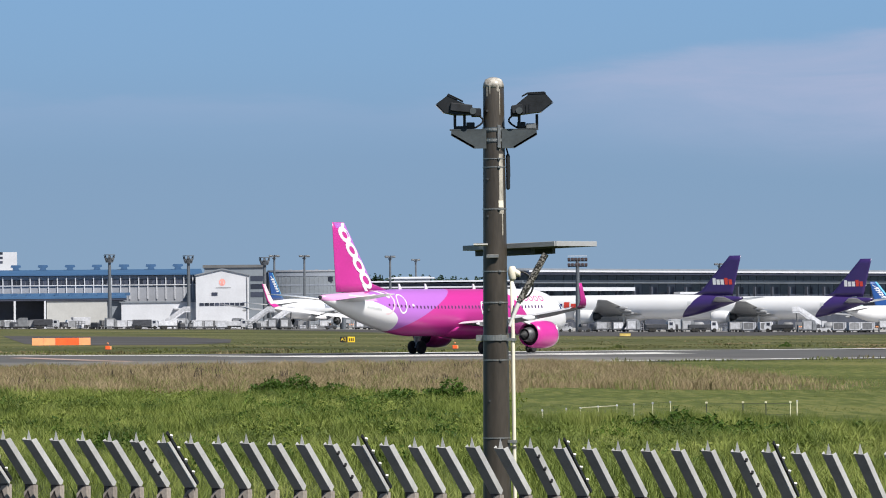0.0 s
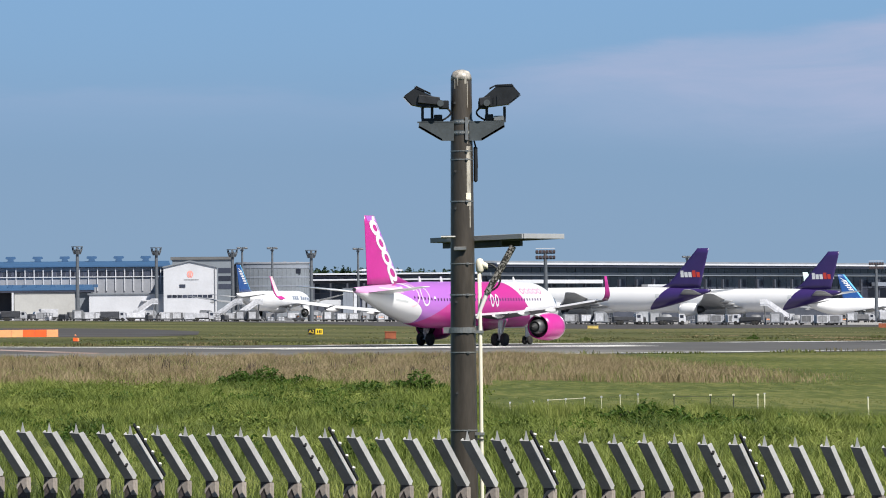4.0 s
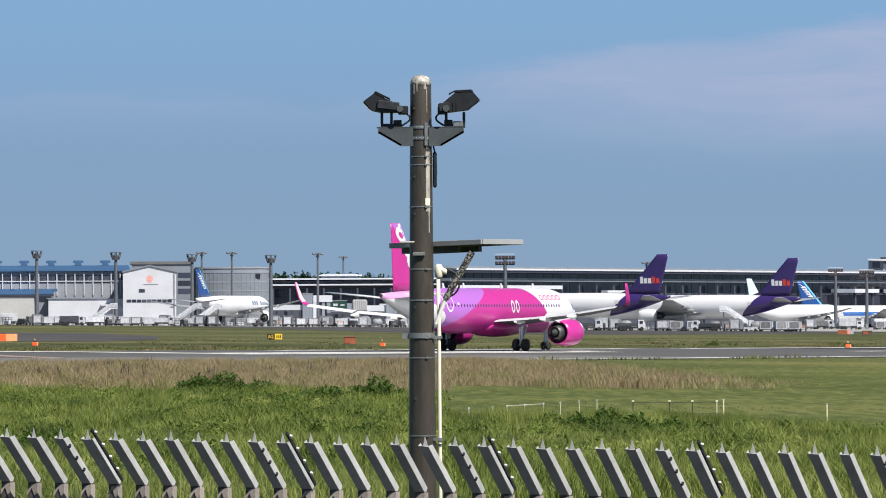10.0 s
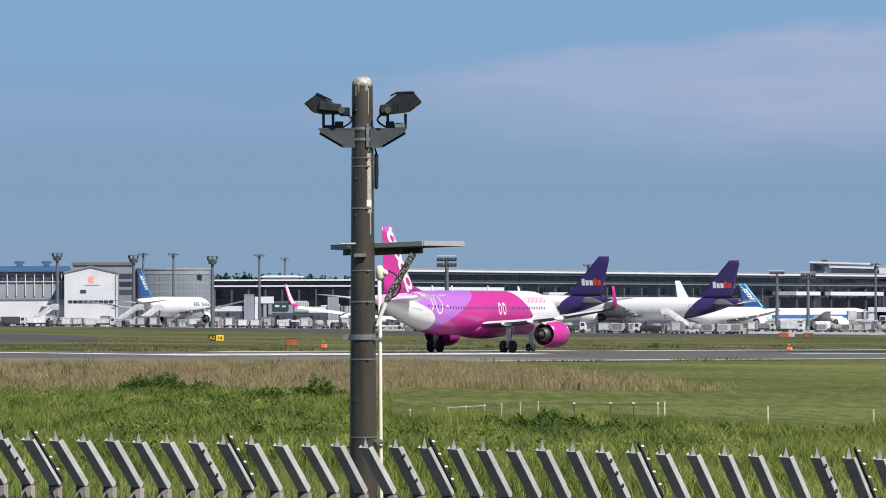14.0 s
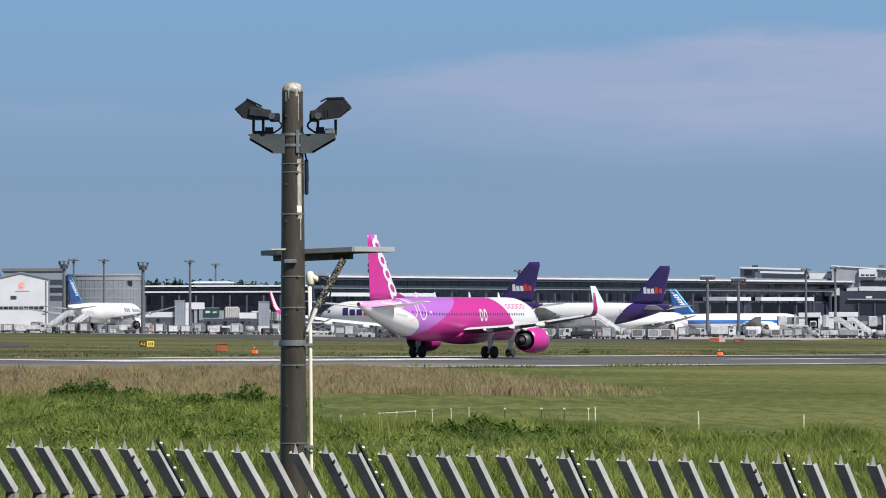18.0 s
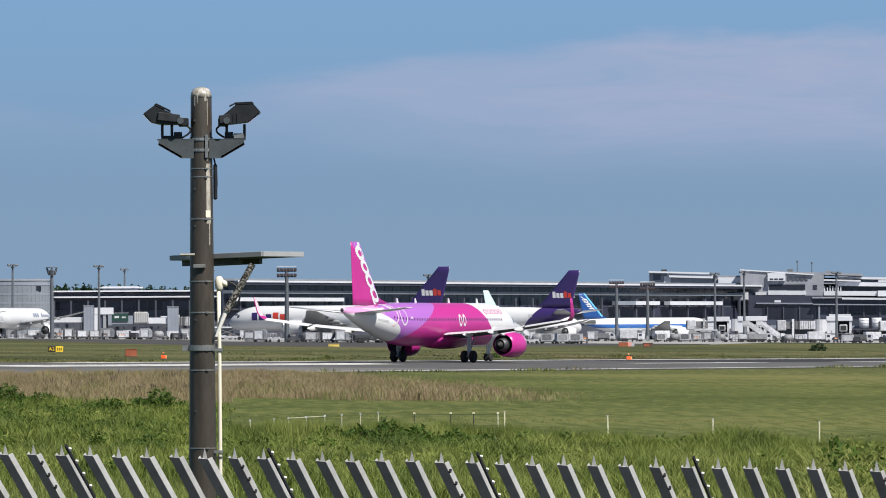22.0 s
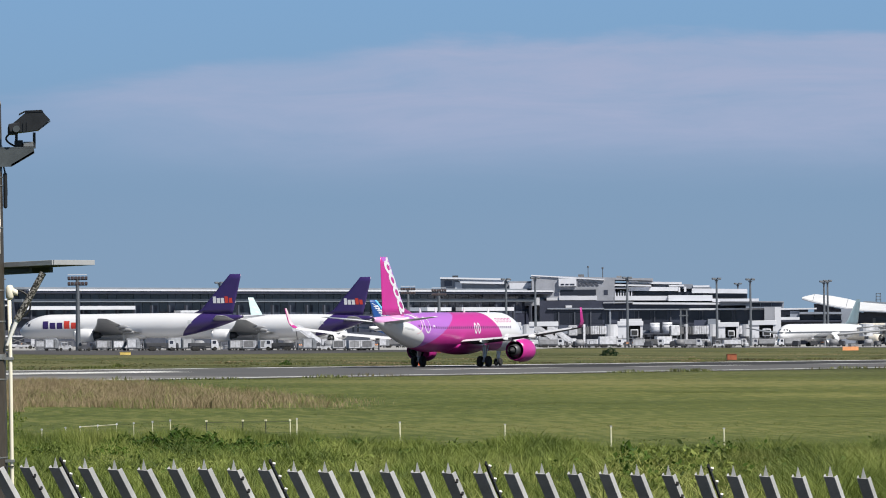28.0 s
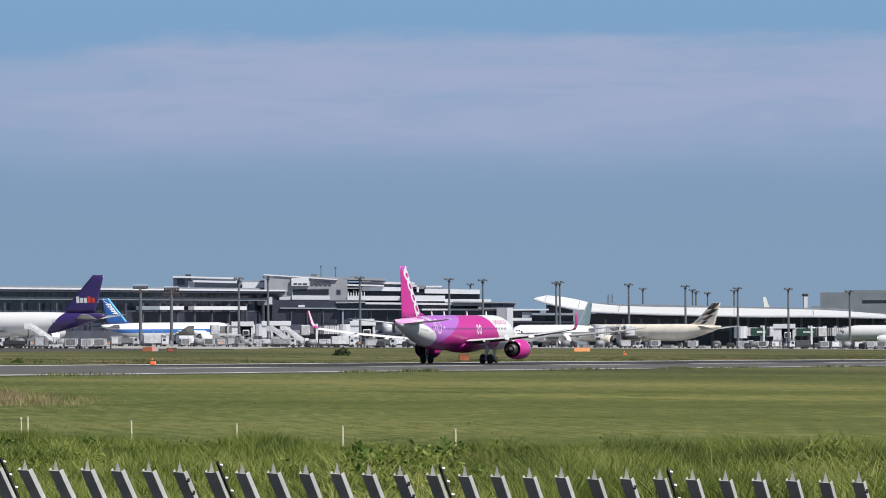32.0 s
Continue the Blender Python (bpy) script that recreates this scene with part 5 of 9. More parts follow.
def terminals():
    # dark concourse with two pale roof edges
    f = Front("concourse", "dark glazed concourse with two pale roof edges", "terminal", -1.45, 1.45, 1860, 1550)
    f.block("wall", -1.40, 1.45, 0, 14.3, 0, 60, "wall_dark")
    f.block("upper_roof", -1.15, 1.45, 14.65, 15.1, -3, 60, "roof_white", "pale metal roof edge")
    f.block("lower_roof", -1.42, 1.45, 12.85, 13.3, -7, 0, "roof_white", "pale metal canopy edge")
    f.block("canopy_end", -1.45, -1.15, 13.9, 14.6, -3, 30, "wall_dark")
    f.block("plinth", -1.40, 1.45, 0, 5.6, -4, 0, "band_dark")
    f.block("roof_block", -0.56, -0.15, 15.1, 16.4, 8, 30, "roof_white")
    f.block("roof_block", -0.62, -0.10, 15.8, 16.2, 6, 30, "roof_white")
    glass_row(f, -1.36, 1.42, 9.2, 11.8, 5.2, -0.02)
    glass_row(f, -1.36, 1.42, 6.4, 8.8, 5.2, -0.02, "pane_green")
    for k in range(15):
        a = -1.3 + 0.19 * k
        f.block("pier", a, a + 0.02, 0, 12.0, -6.6, -5.8, "band_dark")
    # long satellite terminal
    g = Front("terminal", "long dark glazed terminal with a pale roof edge", "terminal", 0.80, 6.78, 1670, 1295, 1990)
    g.block("wall", 0.80, 6.78, 0, 16.5, 0, 60, "wall_dark")
    g.block("roof", 0.80, 6.80, 16.75, 17.2, -6, 60, "roof_white", "pale metal roof edge")
    g.block("roof_back", 0.80, 6.78, 17.22, 17.8, 4, 60, "wall_grey")
    g.block("fascia", 0.80, 6.78, 16.1, 16.74, -5.6, 0, "wall_dark")
    g.block("mid_band", 0.80, 6.78, 13.9, 14.7, -3.4, 0, "wall_blue_grey", "grey band between the window rows")
    glass_row(g, 0.85, 6.76, 14.6, 16.0, 5.4, -0.02)
    glass_row(g, 0.85, 6.76, 10.4, 13.8, 5.4, -0.02, "pane_green")
    g.block("low_band", 0.80, 4.85, 9.7, 10.2, -2.5, 0, "band_dark")
    g.block("grey_band", 5.145, 5.347, 11.1, 12.2, -4.6, -2.0, "wall_mid")
    for a, b in ((5.347, 5.62), (5.736, 6.33)):
        g.block("white_band", a, b, 11.1, 12.2, -4.6, -2.0, "roof_white", "white parapet band")
    g.block("white_band", 0.82, 2.04, 11.9, 12.85, -4.6, -2.0, "roof_white")
    g.block("white_band", 2.55, 2.9, 11.0, 11.6, -4.6, -2.0, "roof_white")
    g.block("plinth", 0.80, 6.78, 0, 5.2, -4, 0, "band_dark")
    for k in range(30):
        a = 0.9 + 0.195 * k
        g.block("pier", a, a + 0.014, 0, 13.0, -3.2, -2.4, "band_dark")
    # upper storeys behind
    h = Front("terminal_block", "pale grey upper terminal storeys", "terminal", 5.60, 6.68, 1990, 1560)
    h.block("wall", 5.620, 6.341, 0, 21.29, 2, 40, "wall_pale")
    h.block("side_wall", 6.341, 6.774, 0, 20.33, 3, 40, "wall_pale")
    h.slab("roof_edge", 5.614, 6.341, 21.34, 21.86, 20.71, 21.23, -1, 40, "roof_white", "pale roof edge")
    h.block("window_pane", 5.665, 5.748, 19.07, 20.81, 1.8, 2.0, "pane")
    h.block("white_wall", 5.786, 5.862, 18.19, 20.27, 1.0, 2.0, "wall_white", "white panel wall")
    h.slab("white_strip", 5.843, 6.341, 19.92, 20.96, 19.49, 20.53, -0.5, 2.0, "roof_white", "white parapet strip")
    h.block("white_box", 6.400, 6.643, 17.89, 19.77, -1.0, 2.5, "roof_white", "white roof house")
    h.block("roof_edge", 5.825, 6.400, 20.49, 21.02, -0.5, 3, "roof_white")
    h.block("roof_unit", 5.754, 5.818, 21.84, 22.36, 5, 10, "gse_dark")
    c = Front("main_terminal", "large stepped grey and white terminal", "terminal", 6.64, 9.30, 1985, 1560)
    c.slab("wall", 6.650, 7.168, 0, 22.77, 0, 22.27, 0, 50, "wall_pale", "pale grey panel wall")
    c.slab("wall", 7.168, 7.589, 0, 21.92, 0, 21.10, 0.4, 50, "wall_pale")
    c.slab("rear_wall", 7.587, 9.087, 0, 16.92, 0, 16.47, 6, 50, "wall_dark")
    c.slab("roof_edge", 6.644, 7.474, 22.68, 23.03, 21.04, 21.39, -0.6, 50, "roof_white", "pale roof edge")
    c.slab("roof_slab", 7.155, 8.024, 21.57, 22.27, 20.79, 21.49, 3, 48, "wall_pale")
    c.block("white_box", 6.957, 7.155, 19.37, 21.78, -1.5, 0, "roof_white", "white roof house")
    c.block("window_pane", 6.981, 7.020, 19.71, 20.14, -1.62, -1.51, "pane")
    c.block("window_pane", 7.033, 7.071, 19.70, 20.12, -1.62, -1.51, "pane")
    c.block("window_pane", 7.084, 7.135, 19.68, 20.11, -1.62, -1.51, "pane")
    c.block("window_pane", 6.904, 6.961, 16.43, 17.46, -0.12, -0.02, "pane")
    c.block("window_band", 6.974, 7.377, 16.58, 18.26, -0.14, -0.02, "pane", "dark band of windows")
    c.slab("balcony", 6.961, 7.389, 15.10, 16.41, 14.98, 16.28, -3, 0, "roof_white", "white balcony front")
    c.block("balcony", 6.820, 6.961, 15.06, 15.91, -2.4, 0, "wall_white")
    c.block("window_pane", 7.466, 7.511, 16.61, 18.08, 0.26, 0.38, "pane")
    c.slab("ledge", 6.730, 7.574, 13.69, 15.00, 13.44, 14.75, -6, 0.3, "wall_dark")
    c.block("roof_step", 7.473, 7.748, 18.35, 19.00, 1.0, 8, "wall_pale")
    c.slab("roof_strip", 7.493, 8.004, 19.38, 19.91, 18.97, 19.49, 0.5, 12, "roof_white", "white roof edge")
    c.slab("roof_slab", 7.729, 8.349, 20.01, 20.71, 19.56, 20.26, 6, 40, "wall_white")
    c.block("roof_strip", 7.749, 7.857, 20.44, 20.86, 5, 12, "roof_white")
    c.block("roof_strip", 8.202, 8.374, 18.91, 19.41, 4, 12, "roof_white")
    c.block("roof_strip", 8.476, 8.661, 18.65, 19.15, 4, 12, "roof_white")
    c.slab("upper_wall", 8.023, 8.476, 18.36, 19.75, 18.22, 19.61, 8, 30, "wall_mid")
    c.slab("parapet", 7.748, 8.303, 17.74, 18.96, 17.49, 18.71, 2, 6, "roof_white", "white stepped parapet")
    c.slab("parapet", 8.463, 9.088, 16.83, 18.22, 16.47, 17.86, 2, 6, "roof_white", "white stepped parapet")
    c.block("column", 8.374, 8.399, 17.21, 18.77, 3, 4, "roof_white")
    c.block("column", 8.310, 8.329, 17.23, 18.61, 3, 4, "roof_white")
    c.slab("window_band", 7.824, 9.087, 15.98, 17.54, 15.25, 16.82, 4, 6, "pane", "dark band of windows")
    c.slab("lower_parapet", 7.587, 8.187, 14.83, 16.22, 14.65, 16.04, 0, 6, "wall_white", "pale parapet")
    c.slab("lower_parapet", 8.194, 8.692, 14.48, 16.22, 14.33, 16.07, -1, 6, "roof_white", "white parapet")
    c.slab("lower_parapet", 8.691, 9.214, 13.98, 15.02, 13.82, 14.87, -0.5, 6, "roof_white")
    c.block("gap_wall", 8.691, 9.087, 14.85, 15.66, 5, 6, "wall_dark")
    c.block("upper_wall", 7.575, 7.830, 15.88, 17.41, 5, 7, "band_dark")
    c.slab("eave", 7.791, 8.863, 13.55, 14.16, 13.06, 13.67, -7, 0, "roof_white", "long white eave")
    c.block("eave", 7.458, 7.791, 13.91, 14.38, -6.5, 0, "wall_pale")
    # dark slab that stands in for the shade under the eave
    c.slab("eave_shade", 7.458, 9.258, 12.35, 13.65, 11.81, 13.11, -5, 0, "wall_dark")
    c.slab("lower_eave", 8.428, 9.277, 11.54, 12.06, 11.37, 11.89, -11, -1, "roof_white", "white lower eave")
    c.slab("lower_eave", 7.470, 8.428, 11.91, 12.26, 11.62, 11.97, -10.5, -1, "wall_mid")
    c.block("roof_corner", 7.036, 7.107, 12.73, 13.42, -9, -6, "roof_white")
    c.slab("ledge", 6.831, 7.470, 12.27, 12.70, 12.08, 12.52, -9, -6, "wall_mid")
    c.slab("lower_wall", 6.742, 9.276, 0, 12.03, 0, 11.28, -8, 0, "wall_dark", "dark glazed front")
    c.slab("upper_glass_wall", 6.742, 7.458, 0, 13.69, 0, 13.48, -6, 0, "wall_dark")
    c.block("terrace_wall", 8.234, 8.489, 4.20, 5.56, -14, -9, "roof_white", "white terrace wall")
    c.slab("terrace_wall", 6.988, 7.532, 4.74, 5.78, 4.58, 5.63, -14, -9, "wall_mid")
    c.block("screen", 8.478, 8.631, 5.52, 8.46, -12, -11.5, "pane", "large dark screen")
    c.block("tower", 8.631, 8.733, 0, 8.77, -14, -8, "wall_mid", "grey stair tower")
    c.block("tower_face", 8.733, 8.771, 0, 8.40, -14.2, -9, "roof_white")
    c.block("column", 7.528, 7.547, 4.76, 11.89, -10, -9, "wall_mid")
    c.block("panel_box", 7.648, 7.891, 7.68, 9.04, -16, -9, "roof_white", "white gatehouse panel")
    c.block("panel_box", 7.889, 7.979, 4.65, 5.51, -15, -9, "wall_mid")
    c.block("side_box", 6.404, 6.743, 13.44, 16.00, -9, -1, "wall_pale", "grey glazed box")
    c.block("side_box_panel", 6.532, 6.628, 14.79, 15.65, -9.2, -9.0, "roof_white")
    c.block("side_box_panel", 6.698, 6.743, 13.70, 15.78, -9.2, -9.0, "wall_white")
    c.block("side_box_pane", 6.423, 6.513, 13.78, 15.51, -9.15, -9.0, "wall_mid")
    c.block("roof_unit", 7.174, 7.238, 22.26, 23.04, 10, 14, "gse_grey")
    c.block("roof_unit", 7.609, 7.666, 21.61, 22.47, 10, 14, "gse_grey")
    c.slab("roof_body", 7.538, 8.349, 0, 20.41, 0, 20.17, 14, 50, "wall_mid")
    c.slab("roof_body", 8.348, 8.686, 0, 18.78, 0, 18.68, 14, 50, "wall_mid")
    c.slab("roof_body", 8.686, 9.069, 0, 17.98, 0, 17.87, 14, 50, "wall_mid")
    # slanted fins on the roof terrace, and a row of them before the upper windows
    for k in range(5):
        part("roof_fin", prism([(c.x(7.186 + 0.0495 * k), c.h(19.47)), (c.x(7.186 + 0.0495 * k) + 0.9, c.h(19.47)), (c.x(7.186 + 0.0495 * k) - 0.2, c.h(20.51)), (c.x(7.186 + 0.0495 * k) - 1.1, c.h(20.51))], 0.1, 0.38), M["band_dark"], c.root, "dark slanted fin")
    for k in range(8):
        a = 7.562 + 0.0303 * k
        c.block("terrace_fin", a, a + 0.011, 16.03, 17.94 - 0.25 * (k % 3), 2.0, 4.6, "roof_white")
    glass_row(c, 6.90, 9.27, 7.73, 11.39, 6.0, -8.02)
    glass_row(c, 6.90, 9.27, 3.38, 7.38, 6.0, -8.02, "pane_green")
    for a in (8.329, 8.396):
        part("gantry_leg", box(c.x(a) - 0.3, c.x(a) + 0.3, -15.3, -14.7, 0, c.h(11.98)), M["mast"], c.root)
    for z in (11.98, 10.08, 7.12):
        part("gantry_beam", box(c.x(8.329) - 0.6, c.x(8.396) + 0.6, -15.4, -14.6, c.h(z) - 0.5, c.h(z)), M["mast"], c.root)
    # white boarding drums on a dark platform
    for a, lo, hi in ((8.036, 4.76, 7.76), (8.177, 4.55, 7.89)):
        part("drum", tube((c.x(a), -18, c.h(lo)), (c.x(a), -18, c.h(hi)), 1.9, 1.9, 18), M["roof_white"], c.root, "white round boarding drum", True)
        for q in (0.2, 0.5, 0.8):
            z = c.h(lo) + (c.h(hi) - c.h(lo)) * q
            part("drum_hoop", tube((c.x(a), -18, z - 0.08), (c.x(a), -18, z + 0.08), 1.96, 1.96, 18), M["wall_mid"], c.root)
    c.block("platform", 7.902, 8.297, 4.24, 4.59, -21, -9, "band_dark")
    for k in range(6):
        a = 7.914 + 0.0741 * k
        part("platform_post", box(c.x(a) - 0.15, c.x(a) + 0.15, -20, -19.7, 0, c.h(4.24)), M["mast"], c.root)
    for a, top in ((7.284, 25.71), (7.45, 25.31)):
        part("aerial", tube((c.x(a), 20, c.h(20.0)), (c.x(a), 20, c.h(top)), 0.25, 0.12), M["mast"], c.root)
        part("aerial_head", tube((c.x(a), 20, c.h(top) - 0.7), (c.x(a), 20, c.h(top)), 0.4, 0.4, 8), M["mast"], c.root)
    for k in range(13):
        a = 6.95 + 0.18 * k
        c.block("pier", a, a + 0.014, 0, 11.39, -8.8, -8.1, "band_dark")
    # low link
    d = Front("link_building", "low grey link building with pale roof edges", "terminal", 8.80, 10.4, 1970, 1560)
    d.block("wall", 9.067, 9.494, 12.22, 14.14, 0, 30, "wall_mid", "grey wall with a row of windows")
    d.block("under_wall", 9.067, 9.494, 0, 12.22, 8, 30, "wall_dark")
    d.slab("roof_edge", 8.780, 9.494, 14.28, 14.63, 13.89, 14.24, -1, 30, "wall_pale")
    d.block("front_wall", 8.780, 9.067, 13.19, 14.23, 1, 30, "wall_mid")
    d.block("tower", 9.277, 9.391, 0, 12.55, -14, -6, "wall_pale", "pale grey stair tower")
    d.block("tower_face", 9.393, 9.462, 0, 12.52, -14, -6, "roof_white", "white tower wall")
    d.block("niche_wall", 9.462, 9.767, 0, 11.60, -6, 0, "wall_dark")
    d.block("niche_panel", 9.563, 9.671, 9.18, 11.25, -8, -6, "wall_mid")
    d.block("canopy", 9.463, 9.863, 11.64, 12.10, -9, 0, "roof_white", "white canopy edge")
    d.slab("canopy", 9.671, 10.148, 10.19, 10.88, 10.05, 10.74, -10, -6.1, "wall_mid", "grey canopy edge")
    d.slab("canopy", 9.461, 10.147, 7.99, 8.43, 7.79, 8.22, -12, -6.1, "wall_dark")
    d.block("canopy", 9.435, 9.670, 8.52, 9.36, -12, -6.1, "roof_white", "white canopy edge")
    d.slab("lower_wall", 9.766, 10.180, 0, 10.16, 0, 10.04, -6, 0, "wall_dark")
    d.block("side_wall", 10.136, 10.295, 0, 11.76, -9, 0, "wall_mid", "grey end wall")
    glass_row(d, 9.105, 9.481, 12.74, 13.79, 4.0, -0.02)
    glass_row(d, 9.512, 10.136, 8.56, 9.95, 5.0, -6.02)
    # terminal with the swept white roof: a shell that falls towards the apron
    e = Front("swept_roof_terminal", "terminal with a swept white metal roof", "terminal", 9.68, 14.6, 2060, 1600)
    ridge = [(9.71, 16.30), (9.83, 16.97), (10.02, 16.38), (10.21, 15.34), (10.34, 14.32), (10.66, 13.40), (11.09, 12.98), (11.96, 12.48), (12.28, 12.25), (12.85, 11.86), (13.24, 11.25), (13.67, 10.29)]
    lip = [(9.72, 15.85), (9.84, 14.83), (10.02, 13.62), (10.21, 12.58), (10.34, 11.92), (10.66, 11.46), (11.09, 10.97), (11.96, 10.24), (12.28, 10.09), (12.85, 9.99), (13.24, 9.74), (13.67, 9.40)]
    rings = []
    for (a0, h0), (a1, h1) in zip(ridge, lip):
        x0, x1 = e.x(a0), e.x(a1)
        rings.append([(x1, -16, e.h(h1) - 0.5), (x1, -16, e.h(h1)), (x0, 12, e.h(h0)), (x0, 60, e.h(h0) - 1.0), (x0, 60, e.h(h0) - 1.6), (x1, -15, e.h(h1) - 0.7)])
    part("roof", loft(rings), M["white"], e.root, "swept white metal roof")
    for k, ((a0, h0), (a1, h1)) in enumerate(zip(ridge, lip)):
        if k % 2:
            part("roof_seam", tube((e.x(a0), 12, e.h(h0) + 0.1), (e.x(a1), -16, e.h(h1) + 0.1), 0.1, 0.1, 6), M["wall_pale"], e.root)
    part("ridge_band", prism([(e.x(a), e.h(h)) for a, h in ((10.38, 14.6), (10.61, 14.12), (10.95, 13.93), (11.51, 13.40), (12.14, 12.85), (12.78, 12.45), (13.3, 11.9), (13.3, 9.0), (10.38, 9.0))], 14, 40), M["wall_blue_grey"], e.root, "blue-grey upper roof behind the ridge")
    part("wall", prism([(e.x(a), e.h(h - 0.9)) for a, h in lip[1:]] + [(e.w, 0), (e.x(lip[1][0]), 0)], -4, 50), M["wall_dark"], e.root)
    part("gutter", loft([[(e.x(a), -16.4, e.h(h) - 0.9), (e.x(a), -16.4, e.h(h) - 0.5), (e.x(a), -15.9, e.h(h) - 0.5), (e.x(a), -15.9, e.h(h) - 0.9)] for a, h in lip]), M["wall_mid"], e.root, "grey gutter")
    e.block("spandrel", 10.55, 14.6, 7.6, 8.1, -6, -4, "band_dark")
    e.block("plinth", 9.85, 14.6, 0, 4.6, -7, -4, "band_dark")
    glass_row(e, 10.5, 14.5, 8.2, 9.4, 6.0, -4.02)
    glass_row(e, 10.4, 14.5, 4.9, 7.4, 6.0, -4.02, "pane_green")
    for k in range(21):
        a = 10.3 + 0.2 * k
        e.block("pier", a, a + 0.03, 0, 9.2, -9, -8, "mast")
    for k in range(5):
        a = 10.9 + 0.5 * k
        e.block("roof_unit", a, a + 0.08, 12.2 - 0.35 * k, 12.95 - 0.35 * k, 20, 26, "wall_grey")
    q = Front("office_building", "grey building behind the terminals", "building", 13.1, 15.0, 2240, 1400)
    q.block("wall", 12.93, 15.0, 0, 15.2, 0, 30, "wall_blue_grey")
    q.block("upper_wall", 13.2, 15.0, 15.2, 15.8, 3, 30, "wall_blue_grey")
    q.block("wing", 12.83, 12.93, 0, 11.4, -4, 10, "wall_mid")
    glass_row(q, 13.4, 14.8, 12.2, 13.0, 8.0, -0.02)


hangar()
gable_house()
back_blocks()
terminals()


# ---- lighting masts ----
def flood_mast(az, dist, top, d0, red=False):
    """A tall mast with a round basket of floodlights."""
    h = scaled(top, d0, dist)
    root = thing("flood_mast", "tall steel floodlight mast with a basket of lamps", "mast", spot(az, dist), "apron masts")
    part("shaft", tube((0, 0, 0), (0, 0, h - 0.8), 0.62, 0.4, 12), M["mast"], root)
    lamp = mesh_of("floodlight", box(-0.36, 0.36, -0.2, 0.25, -0.36, 0.36, 0.1) if red else box(-0.28, 0.28, -0.2, 0.25, -0.3, 0.3, 0.06), M["lamp_dark"] if red else M["mast"])
    if red:
        for z in (h - 2.6, h - 1.3):
            part("rack", box(-2.3, 2.3, -0.15, 0.15, z - 0.18, z + 0.02), M["mast"], root, "lamp rack")
            for i in range(6):
                shared("floodlight", lamp, root, pose(-2.0 + 0.8 * i, -0.3, z + 0.35), "dark floodlight")
        part("rack", box(-2.3, 2.3, -0.1, 0.1, h - 0.25, h - 0.1), M["wall_white"], root)
    else:
        for z, r in ((h - 0.1, 1.65), (h - 1.0, 1.5), (h - 2.2, 1.0)):
            part("ring", lathe([(r - 0.1, z - 0.08), (r, z - 0.08), (r, z + 0.08), (r - 0.1, z + 0.08)], 16), M["mast"], root)
        part("platform", lathe([(0.3, h - 2.25), (1.0, h - 2.25), (1.4, h - 1.2), (1.35, h - 1.2), (0.95, h - 2.15), (0.3, h - 2.15)], 14), M["mast"], root)
        for i in range(8):
            a = 2 * math.pi * i / 8
            shared("floodlight", lamp, root, pose(1.3 * math.cos(a), 1.3 * math.sin(a), h - 0.6 - 0.7 * (i % 2), 0, 0, math.degrees(a) + 90))
            part("stay", tube((math.cos(a), math.sin(a), h - 2.2), (1.6 * math.cos(a), 1.6 * math.sin(a), h - 0.1), 0.05, 0.05, 5), M["mast"], root)
    return root


def cross_mast(az, dist, top, d0, wide=1.25):
    """A slim mast with lamps on two crossed arms."""
    h = scaled(top, d0, dist)
    root = thing("apron_mast", "slim steel apron mast with lamps on crossed arms", "mast", spot(az, dist), "apron masts")
    part("shaft", tube((0, 0, 0), (0, 0, h), 0.5, 0.3, 10), M["mast"], root)
    for turn in (20, 110):
        c, s = math.cos(radians(turn)), math.sin(radians(turn))
        part("arm", tube((-wide * c, -wide * s, h - 0.1), (wide * c, wide * s, h - 0.1), 0.11, 0.11, 6), M["mast"], root)
        for k in (-1, 1):
            lamp = part("floodlight", box(-0.48, 0.48, -0.34, 0.34, -0.34, 0.24, 0.08), M["mast"], root)
            lamp.matrix_local = pose(k * wide * c, k * wide * s, h + 0.05, 18, 0, turn)
    part("collar", tube((0, 0, h - 0.9), (0, 0, h - 0.5), 0.6, 0.6, 10), M["mast"], root)
    return root


for az, dist, top in ((-3.77, 1435, 19.2), (-2.88, 1435, 19.0), (-2.02, 1440, 18.6), (-1.13, 1404, 18.5)):
    flood_mast(az, dist, top, 1290)
flood_mast(1.52, 1200, 19.4, 1300, True)
flood_mast(5.25, 1600, 16.3, 1300, True)
flood_mast(5.60, 1600, 15.9, 1300, True)
for az, dist, top in ((-1.91, 1600, 19.0), (-1.57, 1600, 19.0), (-0.60, 1600, 18.9), (-0.31, 1900, 18.1), (3.12, 1700, 17.1), (6.36, 1650, 17.9), (6.69, 1650, 18.3), (7.73, 1650, 18.3), (8.74, 1700, 18.0), (9.12, 1700, 17.8), (8.98, 2100, 16.7), (0.66, 1900, 18.1)):
    cross_mast(az, dist, top, 1300)
for az, dist, top in ((9.95, 1750, 18.3), (9.99, 1780, 18.5), (10.77, 1750, 17.9), (10.93, 2150, 16.7), (11.41, 1760, 17.5), (11.49, 2150, 16.3), (11.53, 2200, 15.7), (11.66, 2150, 15.4), (12.00, 1780, 17.0), (11.96, 2150, 16.0), (12.57, 1780, 16.9), (13.26, 1780, 16.2)):
    cross_mast(az, dist, top, 1400)


